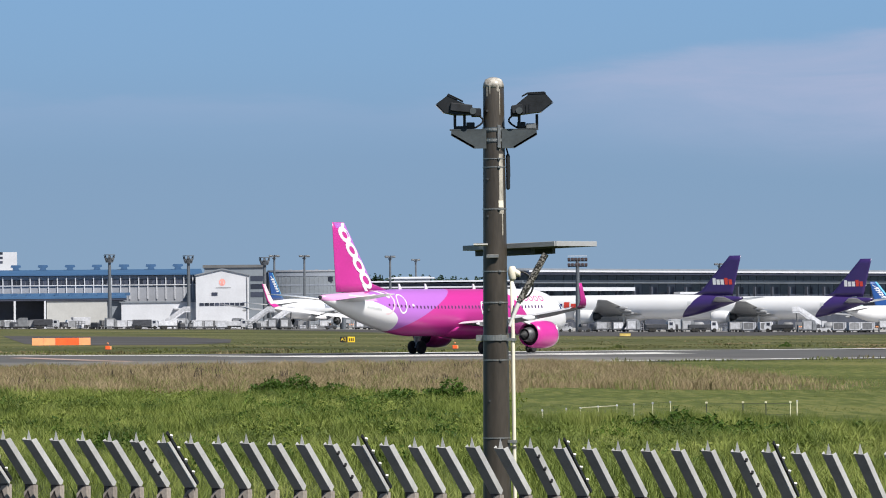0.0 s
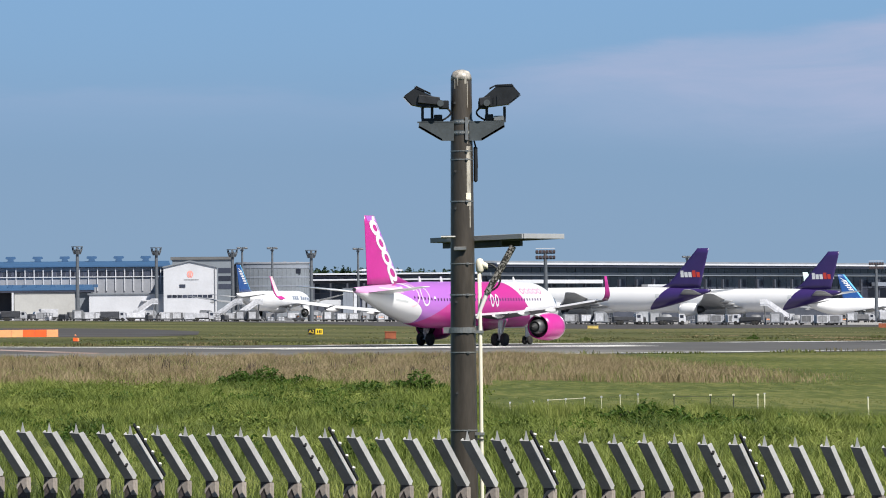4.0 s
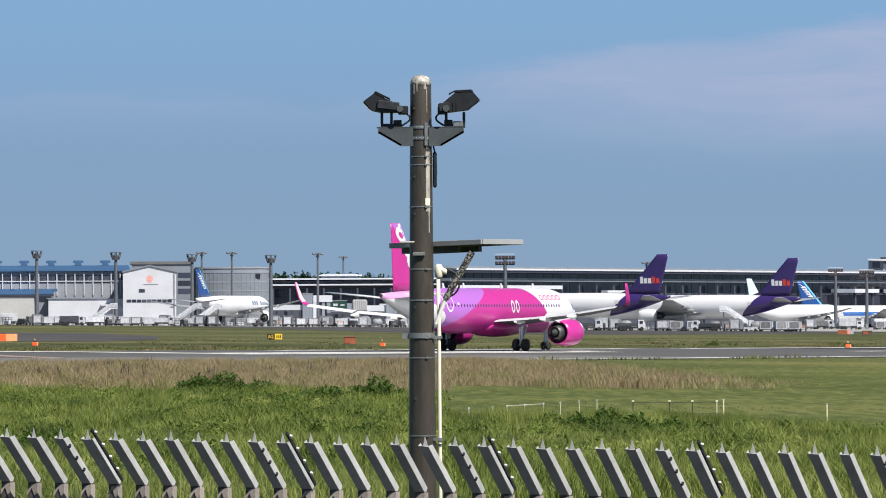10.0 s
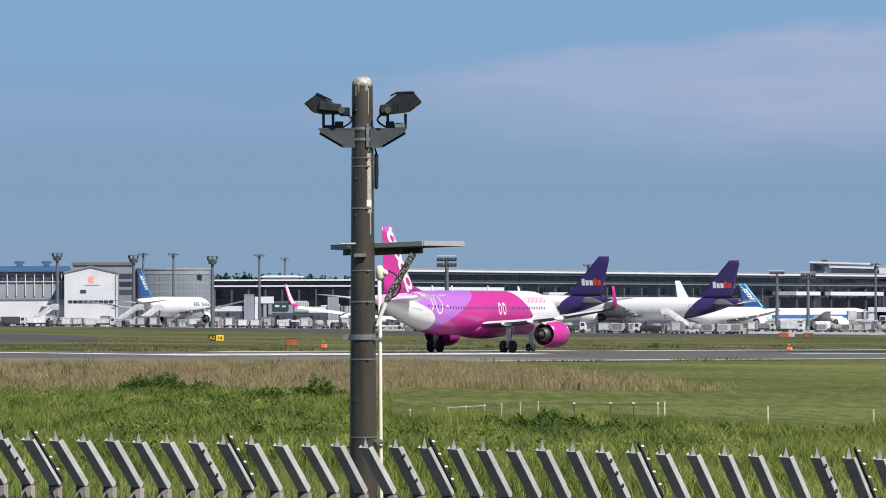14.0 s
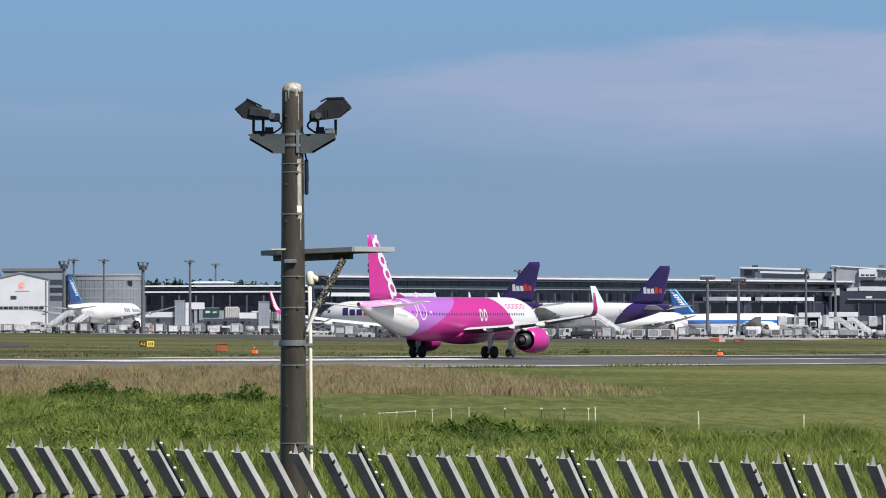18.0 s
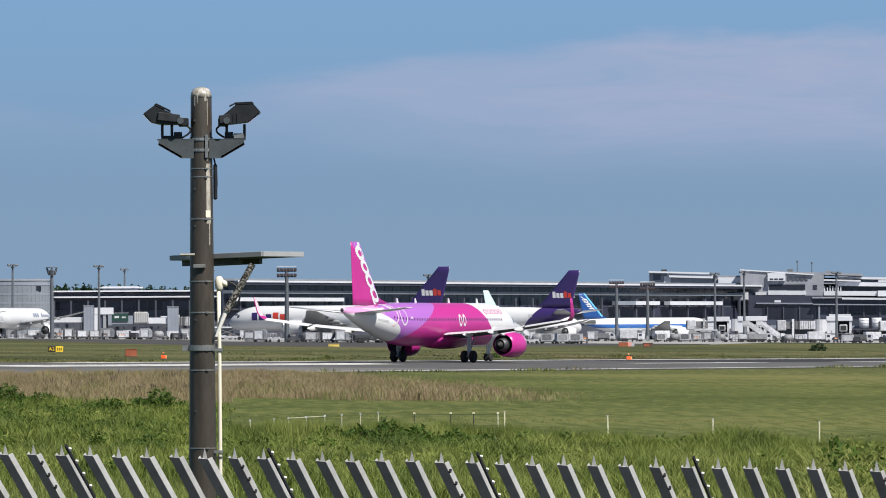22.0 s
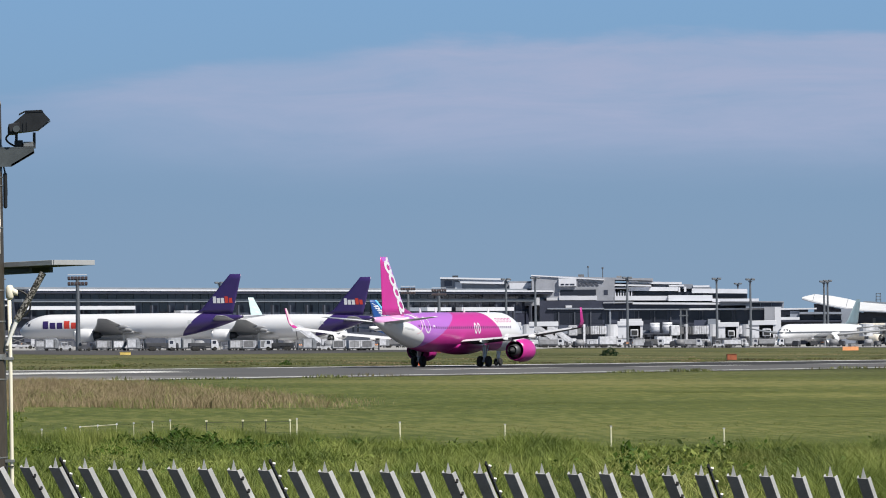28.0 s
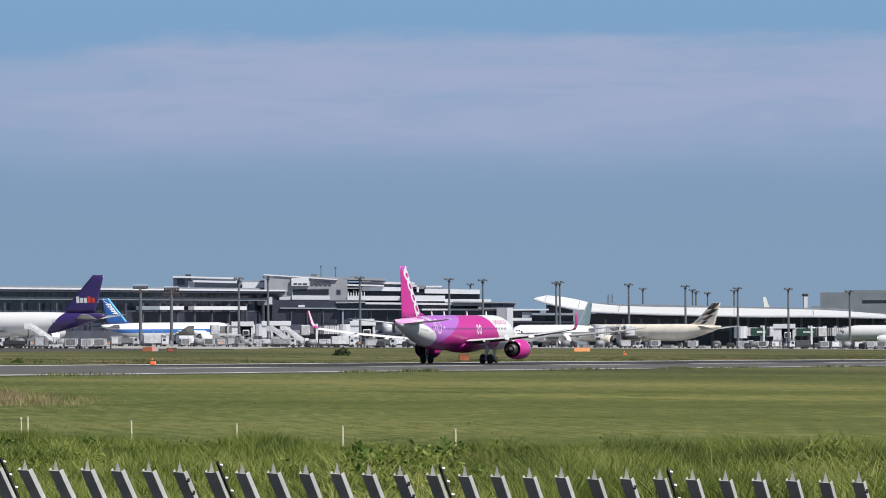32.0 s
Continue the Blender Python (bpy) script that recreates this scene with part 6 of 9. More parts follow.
def roof_extras():
    """Radar dome, lattice tower and a white stack beyond the swept roof."""
    r = thing("radar_dome", "white radar dome on a short tower", "radome", spot(13.01, 2250))
    h = scaled(12.7, 1400, 2250)
    part("tower", tube((0, 0, 0), (0, 0, h), 1.6, 1.4, 12), M["wall_white"], r)
    d = part("dome", lathe([(0.1, 2.4), (1.2, 2.0), (1.9, 1.2), (2.1, 0.2), (1.8, -0.8), (1.2, -1.4)], 20), M["roof_white"], r, "", True)
    d.matrix_local = pose(0, 0, h + 0.8)
    r = thing("white_stack", "white square vent stack with a dark top", "stack", spot(12.76, 2250))
    h = scaled(14.9, 1400, 2250)
    part("shaft", box(-0.9, 0.9, -0.9, 0.9, 0, h - 1.1, 0.1), M["wall_white"], r)
    part("cap", box(-1.2, 1.2, -1.2, 1.2, h - 1.1, h, 0.2), M["gse_dark"], r)
    r = thing("lattice_tower", "grey lattice radar tower", "tower", spot(10.56, 2250))
    h = scaled(14.9, 1400, 2250)
    for x in (-0.9, 0.9):
        for y in (-0.9, 0.9):
            part("leg", tube((x * 1.4, y * 1.4, 0), (x, y, h), 0.12, 0.1, 6), M["mast"], r)
    for k in range(5):
        z = h - 1.4 * k
        part("ring", join(box(-1.0, 1.0, -1.0, -0.85, z - 0.1, z + 0.1), box(-1.0, 1.0, 0.85, 1.0, z - 0.1, z + 0.1), box(-1.0, -0.85, -1.0, 1.0, z - 0.1, z + 0.1), box(0.85, 1.0, -1.0, 1.0, z - 0.1, z + 0.1)), M["mast"], r)
    r = thing("airliner_fin", "white tail fin of an airliner beyond the terminal", "tail fin", spot(12.3, 2300))
    h = scaled(14.0, 1400, 2300)
    part("fin", prism([(-0.7, h), (0.6, h), (3.0, h - 7), (3.0, 0), (0.0, 0), (0.0, h - 7)], -0.4, 0.4), M["aircraft_white"], r)


roof_extras()


# ---- apron equipment ----
def jet_bridge(az, dist, turn, length=22.0, sign=False):
    r = thing("jet_bridge", "white and grey passenger boarding bridge", "boarding bridge", spot(az, dist, turn, 0.04), "boarding bridges")
    part("rotunda", tube((0, 0, 3.2), (0, 0, 7.4), 2.4, 2.4, 14), M["wall_white"], r)
    part("rotunda_post", tube((0, 0, 0), (0, 0, 3.2), 0.7, 0.7, 10), M["gse_grey"], r)
    part("tunnel", box(1.8, length * 0.6, -1.5, 1.5, 4.0, 6.9, 0.1), M["gse_white"], r, "white ribbed tunnel")
    part("tunnel_inner", box(length * 0.55, length, -1.3, 1.3, 4.15, 6.7, 0.1), M["gse_grey"], r)
    for k in range(8):
        x = 2.6 + k * length * 0.068
        part("rib", box(x, x + 0.15, -1.6, 1.6, 3.95, 6.98), M["gse_grey"], r)
    part("cab", box(length, length + 3.2, -2.1, 2.1, 3.6, 7.2, 0.3), M["gse_white"], r, "white cab")
    part("cab_opening", box(length + 3.1, length + 3.3, -1.7, 1.7, 4.0, 6.9), M["dark"], r, "dark bellows opening")
    for y in (-1.7, 1.7):
        part("lift_column", box(length * 0.8 - 0.35, length * 0.8 + 0.35, y - 0.3, y + 0.3, 0.9, 7.6), M["gse_white"], r)
    bog = part("bogie", box(length * 0.8 - 0.8, length * 0.8 + 0.8, -2.0, 2.0, 0.5, 1.1), M["gse_dark"], r)
    for y in (-1.6, 1.6):
        wheel(bog, "wheel", (length * 0.8, y, 0.55), 0.55, 0.5).matrix_local = pose(length * 0.8, y, 0.55, 90, 0, 0)
    if sign:
        part("sign_panel", box(length * 0.35, length * 0.95, -1.75, -1.62, 4.1, 6.7), M["sign_green"], r, "dark green advertising panel")
        part("sign_bar", box(length * 0.55, length * 0.86, -1.8, -1.74, 5.1, 5.7), M["gse_white"], r, "pale bar of lettering")
    return r


def stair_truck(m):
    r = thing("stair_truck", "white passenger stairs on a truck", "stairs", m, "apron vehicles")
    part("chassis", box(-4.0, 4.0, -1.1, 1.1, 0.6, 1.2, 0.05), M["gse_grey"], r)
    part("cab", prism([(-4.2, 0.9), (-2.6, 0.9), (-2.6, 2.6), (-3.7, 2.6), (-4.2, 1.8)], -1.1, 1.1), M["gse_white"], r)
    part("flight", prism([(-2.4, 1.2), (-1.6, 1.2), (3.0, 4.6), (4.6, 4.6), (4.6, 5.0), (2.8, 5.0)], -0.9, 0.9), M["gse_white"], r, "stair flight")
    for y in (-0.95, 0.95):
        part("side_panel", prism([(-2.4, 1.5), (-2.4, 2.6), (2.8, 6.2), (4.6, 6.2), (4.6, 5.0), (2.8, 5.0)], y - 0.04, y + 0.04), M["gse_white"], r, "white side panel")
    part("support", join(tube((3.2, -0.7, 0.9), (3.6, -0.7, 4.6), 0.12), tube((3.2, 0.7, 0.9), (3.6, 0.7, 4.6), 0.12)), M["gse_grey"], r)
    for x in (-3.0, 2.8):
        for y in (-1.0, 1.0):
            wheel(r, "wheel", (x, y, 0.5), 0.5, 0.35).matrix_local = pose(x, y, 0.5, 90, 0, 0)
    return r


def container_dolly(m, kind=0):
    """A low dolly with an air cargo container."""
    label = ("grey air cargo container on a dolly", "white air cargo container on a dolly", "grey covered cargo pallet on a dolly", "empty dark steel cargo dolly", "silver domed air cargo container on a dolly")[kind]
    r = thing("container_dolly", label, "cargo dolly", m, "cargo dollies")
    part("deck", box(-1.7, 1.7, -1.2, 1.2, 0.42, 0.6), M["gse_dark"], r)
    for x in (-1.3, 1.3):
        for y in (-1.0, 1.0):
            wheel(r, "wheel", (x, y, 0.22), 0.22, 0.14).matrix_local = pose(x, y, 0.22, 90, 0, 0)
    if kind < 2:
        part("container", prism([(-1.55, 0.62), (1.1, 0.62), (1.6, 1.15), (1.6, 2.35), (-1.55, 2.35)], -1.1, 1.1), M["gse_white" if kind else "gse_grey"], r)
        part("curtain", box(-1.3, 0.9, -1.14, -1.1, 0.8, 2.2), M["gse_grey" if kind else "gse_white"], r)
        for x in (-1.5, -0.2, 1.2):
            part("rail", box(x, x + 0.06, -1.17, -1.1, 0.7, 2.3), M["gse_grey"], r)
    elif kind == 4:
        dome = [(-1.55, 0.62), (1.55, 0.62), (1.55, 1.9), (1.4, 2.45), (1.05, 2.85), (0.5, 3.02), (-1.3, 3.02), (-1.55, 2.8)]
        part("container", prism(dome, -1.2, 1.2), M["igloo"], r, "silver domed shell")
        part("curtain", box(-1.2, 0.6, -1.24, -1.2, 0.8, 2.6), M["gse_white"], r)
        for x in (-1.5, 0.8):
            part("rail", box(x, x + 0.07, -1.27, -1.2, 0.7, 2.5), M["gse_dark"], r)
    elif kind == 2:
        part("pallet_load", loft([[(1.5 * q * math.cos(a) * (1.0 if abs(math.cos(a)) < 0.9 else 0.95), 1.1 * q * math.sin(a), z) for a in [2 * math.pi * i / 12 for i in range(12)]] for z, q in ((0.62, 1.0), (1.5, 1.02), (2.1, 0.85), (2.35, 0.5))]), M["gse_grey"], r, "net-covered load", True)
    part("tow_bar", tube((1.7, 0, 0.45), (2.7, 0, 0.4), 0.05, 0.05, 6), M["gse_dark"], r)
    return r


def tractor(m, mat="gse_white"):
    r = thing("tow_tractor", "small white baggage tow tractor" if mat == "gse_white" else "small dark tow tractor", "tractor", m, "apron vehicles")
    part("body", prism([(-1.6, 0.35), (1.6, 0.35), (1.6, 1.05), (0.4, 1.15), (0.3, 1.0), (-1.6, 1.0)], -0.75, 0.75), M[mat], r)
    part("cab", join(box(-0.9, 0.5, -0.7, 0.7, 1.9, 2.0), tube((-0.85, -0.65, 1.0), (-0.85, -0.65, 1.95), 0.04), tube((-0.85, 0.65, 1.0), (-0.85, 0.65, 1.95), 0.04), tube((0.45, -0.65, 1.1), (0.4, -0.65, 1.95), 0.04), tube((0.45, 0.65, 1.1), (0.4, 0.65, 1.95), 0.04)), M[mat], r)
    part("windscreen", box(0.42, 0.46, -0.6, 0.6, 1.15, 1.9), M["pane"], r)
    for x in (-1.0, 1.05):
        for y in (-0.7, 0.7):
            wheel(r, "wheel", (x, y, 0.35), 0.35, 0.22).matrix_local = pose(x, y, 0.35, 90, 0, 0)
    return r


def lorry(m, mat="gse_white", high=3.0):
    r = thing("service_truck", "white high-sided apron service truck" if high > 2.8 else "dark boxy apron truck with a white cab" if mat == "gse_dark" else "long low cargo loader truck", "truck", m, "apron vehicles")
    part("chassis", box(-3.6, 3.4, -1.0, 1.0, 0.55, 0.9), M["gse_dark"], r)
    cab = part("cab", prism([(3.3, 0.6), (3.3, 1.6), (2.9, 2.5), (1.6, 2.5), (1.6, 0.6)], -1.1, 1.1), M["gse_white"], r)
    part("windscreen", prism([(3.33, 1.55), (2.98, 2.35), (2.9, 2.33), (3.25, 1.52)], -0.95, 0.95), M["pane"], cab)
    part("side_glass", box(1.9, 2.7, -1.13, 1.13, 1.55, 2.25), M["pane"], cab)
    part("cargo_box", box(-3.6, 1.4, -1.2, 1.2, 0.95, high, 0.06), M[mat], r)
    for x in (-2.5, -1.7, 2.4):
        for y in (-0.95, 0.95):
            wheel(r, "wheel", (x, y, 0.48), 0.48, 0.3).matrix_local = pose(x, y, 0.48, 90, 0, 0)
    return r


def belt_loader(m):
    r = thing("cargo_loader", "white scissor-lift cargo loader", "loader", m, "apron vehicles")
    part("base", box(-4.2, 4.2, -1.6, 1.6, 0.5, 1.1, 0.08), M["gse_white"], r)
    part("platform", box(-3.8, 3.2, -1.5, 1.5, 3.2, 3.6, 0.05), M["gse_white"], r)
    for y in (-1.2, 1.2):
        part("scissor", join(tube((-3.0, y, 1.1), (2.6, y, 3.2), 0.14), tube((2.6, y, 1.1), (-3.0, y, 3.2), 0.14)), M["gse_grey"], r)
        part("rail", join(tube((-3.6, y, 4.6), (3.0, y, 4.6), 0.05), tube((-3.6, y, 3.6), (-3.6, y, 4.6), 0.05), tube((3.0, y, 3.6), (3.0, y, 4.6), 0.05), tube((0, y, 3.6), (0, y, 4.6), 0.05)), M["gse_grey"], r)
    part("cab", box(3.3, 4.3, -1.5, -0.2, 1.1, 3.1, 0.1), M["gse_white"], r)
    for x in (-3.2, 3.2):
        for y in (-1.45, 1.45):
            wheel(r, "wheel", (x, y, 0.5), 0.5, 0.35).matrix_local = pose(x, y, 0.5, 90, 0, 0)
    return r


def ground_gear(m, kind):
    """Small apron gear: a mesh cage, a stack of pallets, a generator cart or chocks on a rack."""
    label = ("grey steel mesh cage on castors", "stack of empty grey cargo pallets", "dark ground power cart with a hood", "bare steel rack with orange cones")[kind]
    r = thing("ground_equipment", label, "ground equipment", m, "ground equipment")
    if kind == 0:
        for x in (-1.1, 0, 1.1):
            for y in (-0.7, 0.7):
                part("post", box(x - 0.05, x + 0.05, y - 0.05, y + 0.05, 0.2, 2.1), M["gse_grey"], r)
        for z in (0.25, 0.9, 1.5, 2.1):
            part("rail", join(box(-1.15, 1.15, -0.75, -0.68, z - 0.05, z + 0.05), box(-1.15, 1.15, 0.68, 0.75, z - 0.05, z + 0.05)), M["gse_grey"], r)
        part("floor", box(-1.15, 1.15, -0.75, 0.75, 0.14, 0.22), M["gse_dark"], r)
        part("load", box(-0.9, 0.7, -0.55, 0.55, 0.22, 1.2, 0.1), M["gse_white"], r)
    elif kind == 1:
        for k in range(5):
            part("pallet", box(-1.6 + 0.04 * (k % 2), 1.55 + 0.04 * (k % 3), -1.1, 1.1, 0.05 + 0.2 * k, 0.2 + 0.2 * k), M["gse_grey"], r)
    elif kind == 2:
        part("body", box(-1.2, 1.2, -0.7, 0.7, 0.4, 1.5, 0.12), M["gse_dark"], r)
        part("hood", prism([(-1.1, 1.5), (1.1, 1.5), (0.8, 1.8), (-0.9, 1.8)], -0.65, 0.65), M["gse_dark"], r)
        part("panel", box(-0.6, 0.5, -0.74, -0.7, 0.7, 1.3), M["gse_grey"], r)
        for x in (-0.8, 0.8):
            for y in (-0.65, 0.65):
                wheel(r, "wheel", (x, y, 0.3), 0.3, 0.18).matrix_local = pose(x, y, 0.3, 90, 0, 0)
    else:
        for x in (-0.9, 0.9):
            part("post", box(x - 0.06, x + 0.06, -0.3, 0.3, 0, 1.7), M["gse_grey"], r)
        for z in (0.5, 1.1, 1.65):
            part("shelf", box(-0.95, 0.95, -0.32, 0.32, z, z + 0.06), M["gse_grey"], r)
        for x in (-0.5, 0.0, 0.5):
            part("cone", lathe([(0.2, 1.16), (0.06, 1.6), (0.02, 1.62)], 10), M["pale_orange"], r).matrix_local = pose(x, 0, 0)
    return r


def apron_clutter():
    rnd = random.Random(7)
    protos = {}

    def put(key, make, m):
        if key not in protos:
            protos[key] = make(m)
        else:
            copy_thing(protos[key], m)

    # rows of dollies, trucks and tractors along the apron's edge
    az = -5.6
    while az < 13.9:
        dense = -5.6 < az < 0.6
        dist = (1385 if az < 1.0 else 1180 if az < 4.9 else 1470 if az < 9.2 else 1560) + rnd.uniform(-14, 14)
        m = spot(az, dist, rnd.choice((0, 0, 0, 180)) + rnd.uniform(-12, 12), 0.04)
        k = rnd.random()
        if 1.0 < az < 4.9:
            k *= 0.80
        if (9.55 < az < 10.6 or 11.0 < az < 12.1) and k > 0.25:
            az += 0.16
            continue
        if k < (0.74 if dense else 0.56):
            kind = rnd.choice((4, 4, 0, 0, 0, 1, 2, 3, 3)) if dense else rnd.choice((0, 0, 1, 1, 4, 2, 3))
            put(("dolly", kind), lambda mm, kind=kind: container_dolly(mm, kind), m)
            az += rnd.uniform(0.12, 0.16) * 1400 / dist
        elif k < (0.80 if dense else 0.68):
            c = rnd.choice(("gse_white", "gse_dark"))
            put(("tractor", c), lambda mm, c=c: tractor(mm, c), m)
            az += rnd.uniform(0.15, 0.22)
        elif k < (0.94 if dense else 0.90):
            c, hgt = rnd.choice((("gse_white", 3.2), ("gse_grey", 2.4), ("gse_dark", 2.6), ("gse_dark", 2.6), ("gse_white", 2.2)) if not 1.0 < az < 4.9 else (("gse_grey", 1.6), ("gse_dark", 1.8), ("gse_white", 1.5)))
            put(("lorry", c, hgt), lambda mm, c=c, hgt=hgt: lorry(mm, c, hgt), m)
            az += rnd.uniform(0.28, 0.36)
        elif k < (0.95 if dense else 0.94):
            put("loader", belt_loader, m)
            az += rnd.uniform(0.34, 0.42)
        else:
            az += rnd.uniform(0.1, 0.25)
    # second, farther rows
    az = -5.4
    while az < 13.9:
        dist = (1425 if az < 1.0 else 1235 if az < 4.9 else 1560 if az < 9.2 else 1680) + rnd.uniform(-12, 12)
        m = spot(az, dist, rnd.choice((0, 180)) + rnd.uniform(-25, 25), 0.04)
        k = rnd.random()
        if 9.4 < az < 12.2 or 1.0 < az < 4.9 and k > 0.5:
            az += 0.2
            continue
        if k < 0.5:
            kind = rnd.choice((0, 4, 1, 2, 4))
            put(("dolly", kind), lambda mm, kind=kind: container_dolly(mm, kind), m)
            az += rnd.uniform(0.16, 0.3)
        elif k < 0.92:
            c, hgt = rnd.choice((("gse_white", 3.2), ("gse_dark", 2.6), ("gse_white", 2.2)))
            put(("lorry", c, hgt), lambda mm, c=c, hgt=hgt: lorry(mm, c, hgt), m)
            az += rnd.uniform(0.3, 0.5)
        else:
            put("loader", belt_loader, m)
            az += rnd.uniform(0.36, 0.6)
    # carts, cages and stacked gear between the vehicles
    az = -5.6
    while az < 13.9:
        dist = (1372 if az < 1.0 else 1196 if az < 4.9 else 1455 if az < 9.2 else 1545) + rnd.uniform(-6, 60)
        m = spot(az, dist, rnd.uniform(0, 180), 0.04)
        k = rnd.choice((0, 1, 2, 2, 2, 3))
        put(("gear", k), lambda mm, k=k: ground_gear(mm, k), m)
        az += rnd.uniform(0.07, 0.2)
    for az, dist, turn in ((-1.87, 1395, 8), (-2.10, 1390, -6), (4.15, 1250, 180), (6.85, 1500, 180), (7.0, 1505, 180), (-3.05, 1415, 0)):
        put("stairs", stair_truck, spot(az, dist, turn, 0.04))


apron_clutter()
for az, dist, turn, length, sign in ((0.62, 1650, 172, 12, False), (6.60, 1750, 176, 14, False), (7.55, 1760, 175, 12, False), (8.70, 1760, 178, 12, True), (9.08, 1765, 176, 9, False), (10.42, 1700, 2, 9, False), (10.78, 1760, 178, 9, False), (11.1, 1800, 176, 22, False), (12.03, 1800, 2, 10, True), (12.52, 1810, 3, 12, True), (13.25, 1820, 178, 11, True), (13.6, 1830, 172, 20, False)):
    jet_bridge(az, dist, turn, length, sign)


def gate_house(az0, az1, dist, top, label):
    """A white boarding portal on legs, open to the apron, with a dark cab inside."""
    a = Vector(polar(az0, dist))
    w = (Vector(polar(az1, dist)) - a).length
    r = thing("gate_house", label, "boarding gate", pose(a.x, a.y, gz(a.x) + 0.04, 0, 0, -(az0 + az1) / 2), "boarding gates")
    part("roof", box(-0.2, w + 0.2, -3.0, 3.0, top - 1.6, top, 0.1), M["roof_white"], r, "white roof box")
    part("side_wall", box(0, w * 0.38, -2.6, 2.6, 1.0, top - 1.6), M["roof_white"], r, "white side panel")
    part("side_wall", box(w * 0.9, w, -2.6, 2.6, 2.6, top - 1.6), M["wall_white"], r)
    part("recess", box(w * 0.38, w * 0.9, 0.5, 2.6, 2.0, top - 1.6), M["dark"], r, "dark recess")
    part("cab", box(w * 0.5, w * 0.82, -3.4, 0.4, 3.2, top - 2.8, 0.2), M["gse_white"], r, "white cab")
    part("cab_opening", box(w * 0.55, w * 0.78, -3.5, -3.3, 3.6, top - 3.2), M["dark"], r, "dark bellows opening")
    for q in (0.05, 0.36, 0.6, 0.95):
        part("leg", box(w * q - 0.2, w * q + 0.2, -2.2, -1.8, 0, 3.4), M["gse_white"], r)
    part("deck", box(-0.4, w + 0.4, -2.8, 2.6, 2.4, 2.7), M["gse_grey"], r)
    for k in range(6):
        part("handrail", box(w * k / 5 - 0.05, w * k / 5 + 0.05, -2.8, -2.7, 2.7, 3.8), M["gse_white"], r)
    return r


def concourse_gate():
    """The boarding pier before the concourse: two grey stair towers, a white lobby, a dark panel and a ribbed drum on legs."""
    f = Front("boarding_pier", "white and grey boarding pier with two stair towers", "boarding gate", -1.27, 0.30, 1640, 1640)
    for a0, a1, top in ((-0.774, -0.660, 10.5), (0.170, 0.296, 10.0)):
        f.block("stair_tower", a0, a1, 0, top, -2.2, 2.2, "wall_mid", "grey panelled stair tower", 0.05)
        f.block("tower_cap", a0 - 0.004, a1 + 0.004, top, top + 0.18, -2.35, 2.35, "wall_pale")
        for k in range(1, 3):
            a = a0 + (a1 - a0) * k / 3
            f.block("panel_joint", a, a + 0.003, 0.3, top - 0.1, -2.24, -2.19, "wall_blue_grey")
    f.block("lobby_roof", -0.653, -0.437, 7.7, 9.9, -2.4, 2.4, "roof_white", "white lobby roof", 0.05)
    f.block("lobby_wall", -0.653, -0.585, 2.4, 7.7, -2.3, 2.3, "roof_white", "white lobby wall")
    f.block("lobby_recess", -0.585, -0.555, 3.2, 7.7, -1.6, 2.0, "pane")
    f.block("lobby_wall", -0.555, -0.520, 3.0, 7.7, -2.1, 2.2, "wall_pale")
    f.block("lobby_recess", -0.520, -0.500, 3.2, 7.7, -1.6, 2.0, "dark")
    f.block("lobby_wall", -0.500, -0.458, 4.2, 7.7, -2.2, 2.2, "wall_mid")
    f.block("lobby_post", -0.610, -0.600, 0, 2.4, -2.0, -1.4, "gse_white")
    f.block("lobby_post", -0.520, -0.510, 0, 3.2, -2.0, -1.4, "gse_white")
    f.block("walkway_deck", -1.265, -0.775, 5.2, 6.9, -1.2, 1.2, "wall_white", "white enclosed walkway")
    f.block("walkway_floor", -1.265, -0.775, 4.8, 5.2, -1.3, 1.3, "band_dark")
    for k in range(6):
        a = -1.24 + 0.085 * k
        f.block("walkway_leg", a, a + 0.012, 0, 4.8, -0.4, 0.4, "gse_grey")
    f.block("sign_panel", -0.456, -0.271, 5.5, 8.05, -2.0, -1.7, "sign_green", "dark green advertising panel")
    f.block("sign_frame", -0.460, -0.267, 8.05, 8.25, -2.1, -1.6, "wall_pale")
    f.block("sign_bar", -0.425, -0.375, 6.5, 7.2, -2.06, -2.0, "gse_white", "pale bar of lettering")
    f.block("sign_bar", -0.345, -0.300, 6.5, 7.0, -2.06, -2.0, "gse_white", "pale bar of lettering")
    f.block("tunnel", -0.456, -0.213, 4.6, 7.3, -1.6, 1.4, "wall_mid", "grey tunnel behind the panel")
    f.block("drum", -0.213, -0.042, 4.6, 8.5, -2.0, 2.0, "wall_beige", "ribbed beige bellows", 0.5)
    for k in range(7):
        a = -0.205 + 0.0245 * k
        f.block("bellows_rib", a, a + 0.007, 4.7, 8.4, -2.1, 2.1, "wall_pale")
    f.block("tunnel", -0.042, 0.170, 4.7, 6.6, -1.4, 1.4, "roof_white", "white tunnel")
    f.block("deck", -0.456, 0.170, 3.8, 4.6, -1.8, 1.8, "band_dark", "dark underframe")
    for a in (-0.43, -0.33, -0.19, -0.07, 0.06):
        f.block("leg", a, a + 0.014, 0, 3.8, -0.5, 0.5, "gse_grey")
    f.block("machine_box", -0.150, -0.060, 0.5, 3.6, -1.6, 1.2, "wall_dark", "dark lift housing")
    f.block("machine_box", 0.020, 0.085, 0.5, 3.2, -1.6, 1.2, "wall_dark", "dark lift housing")


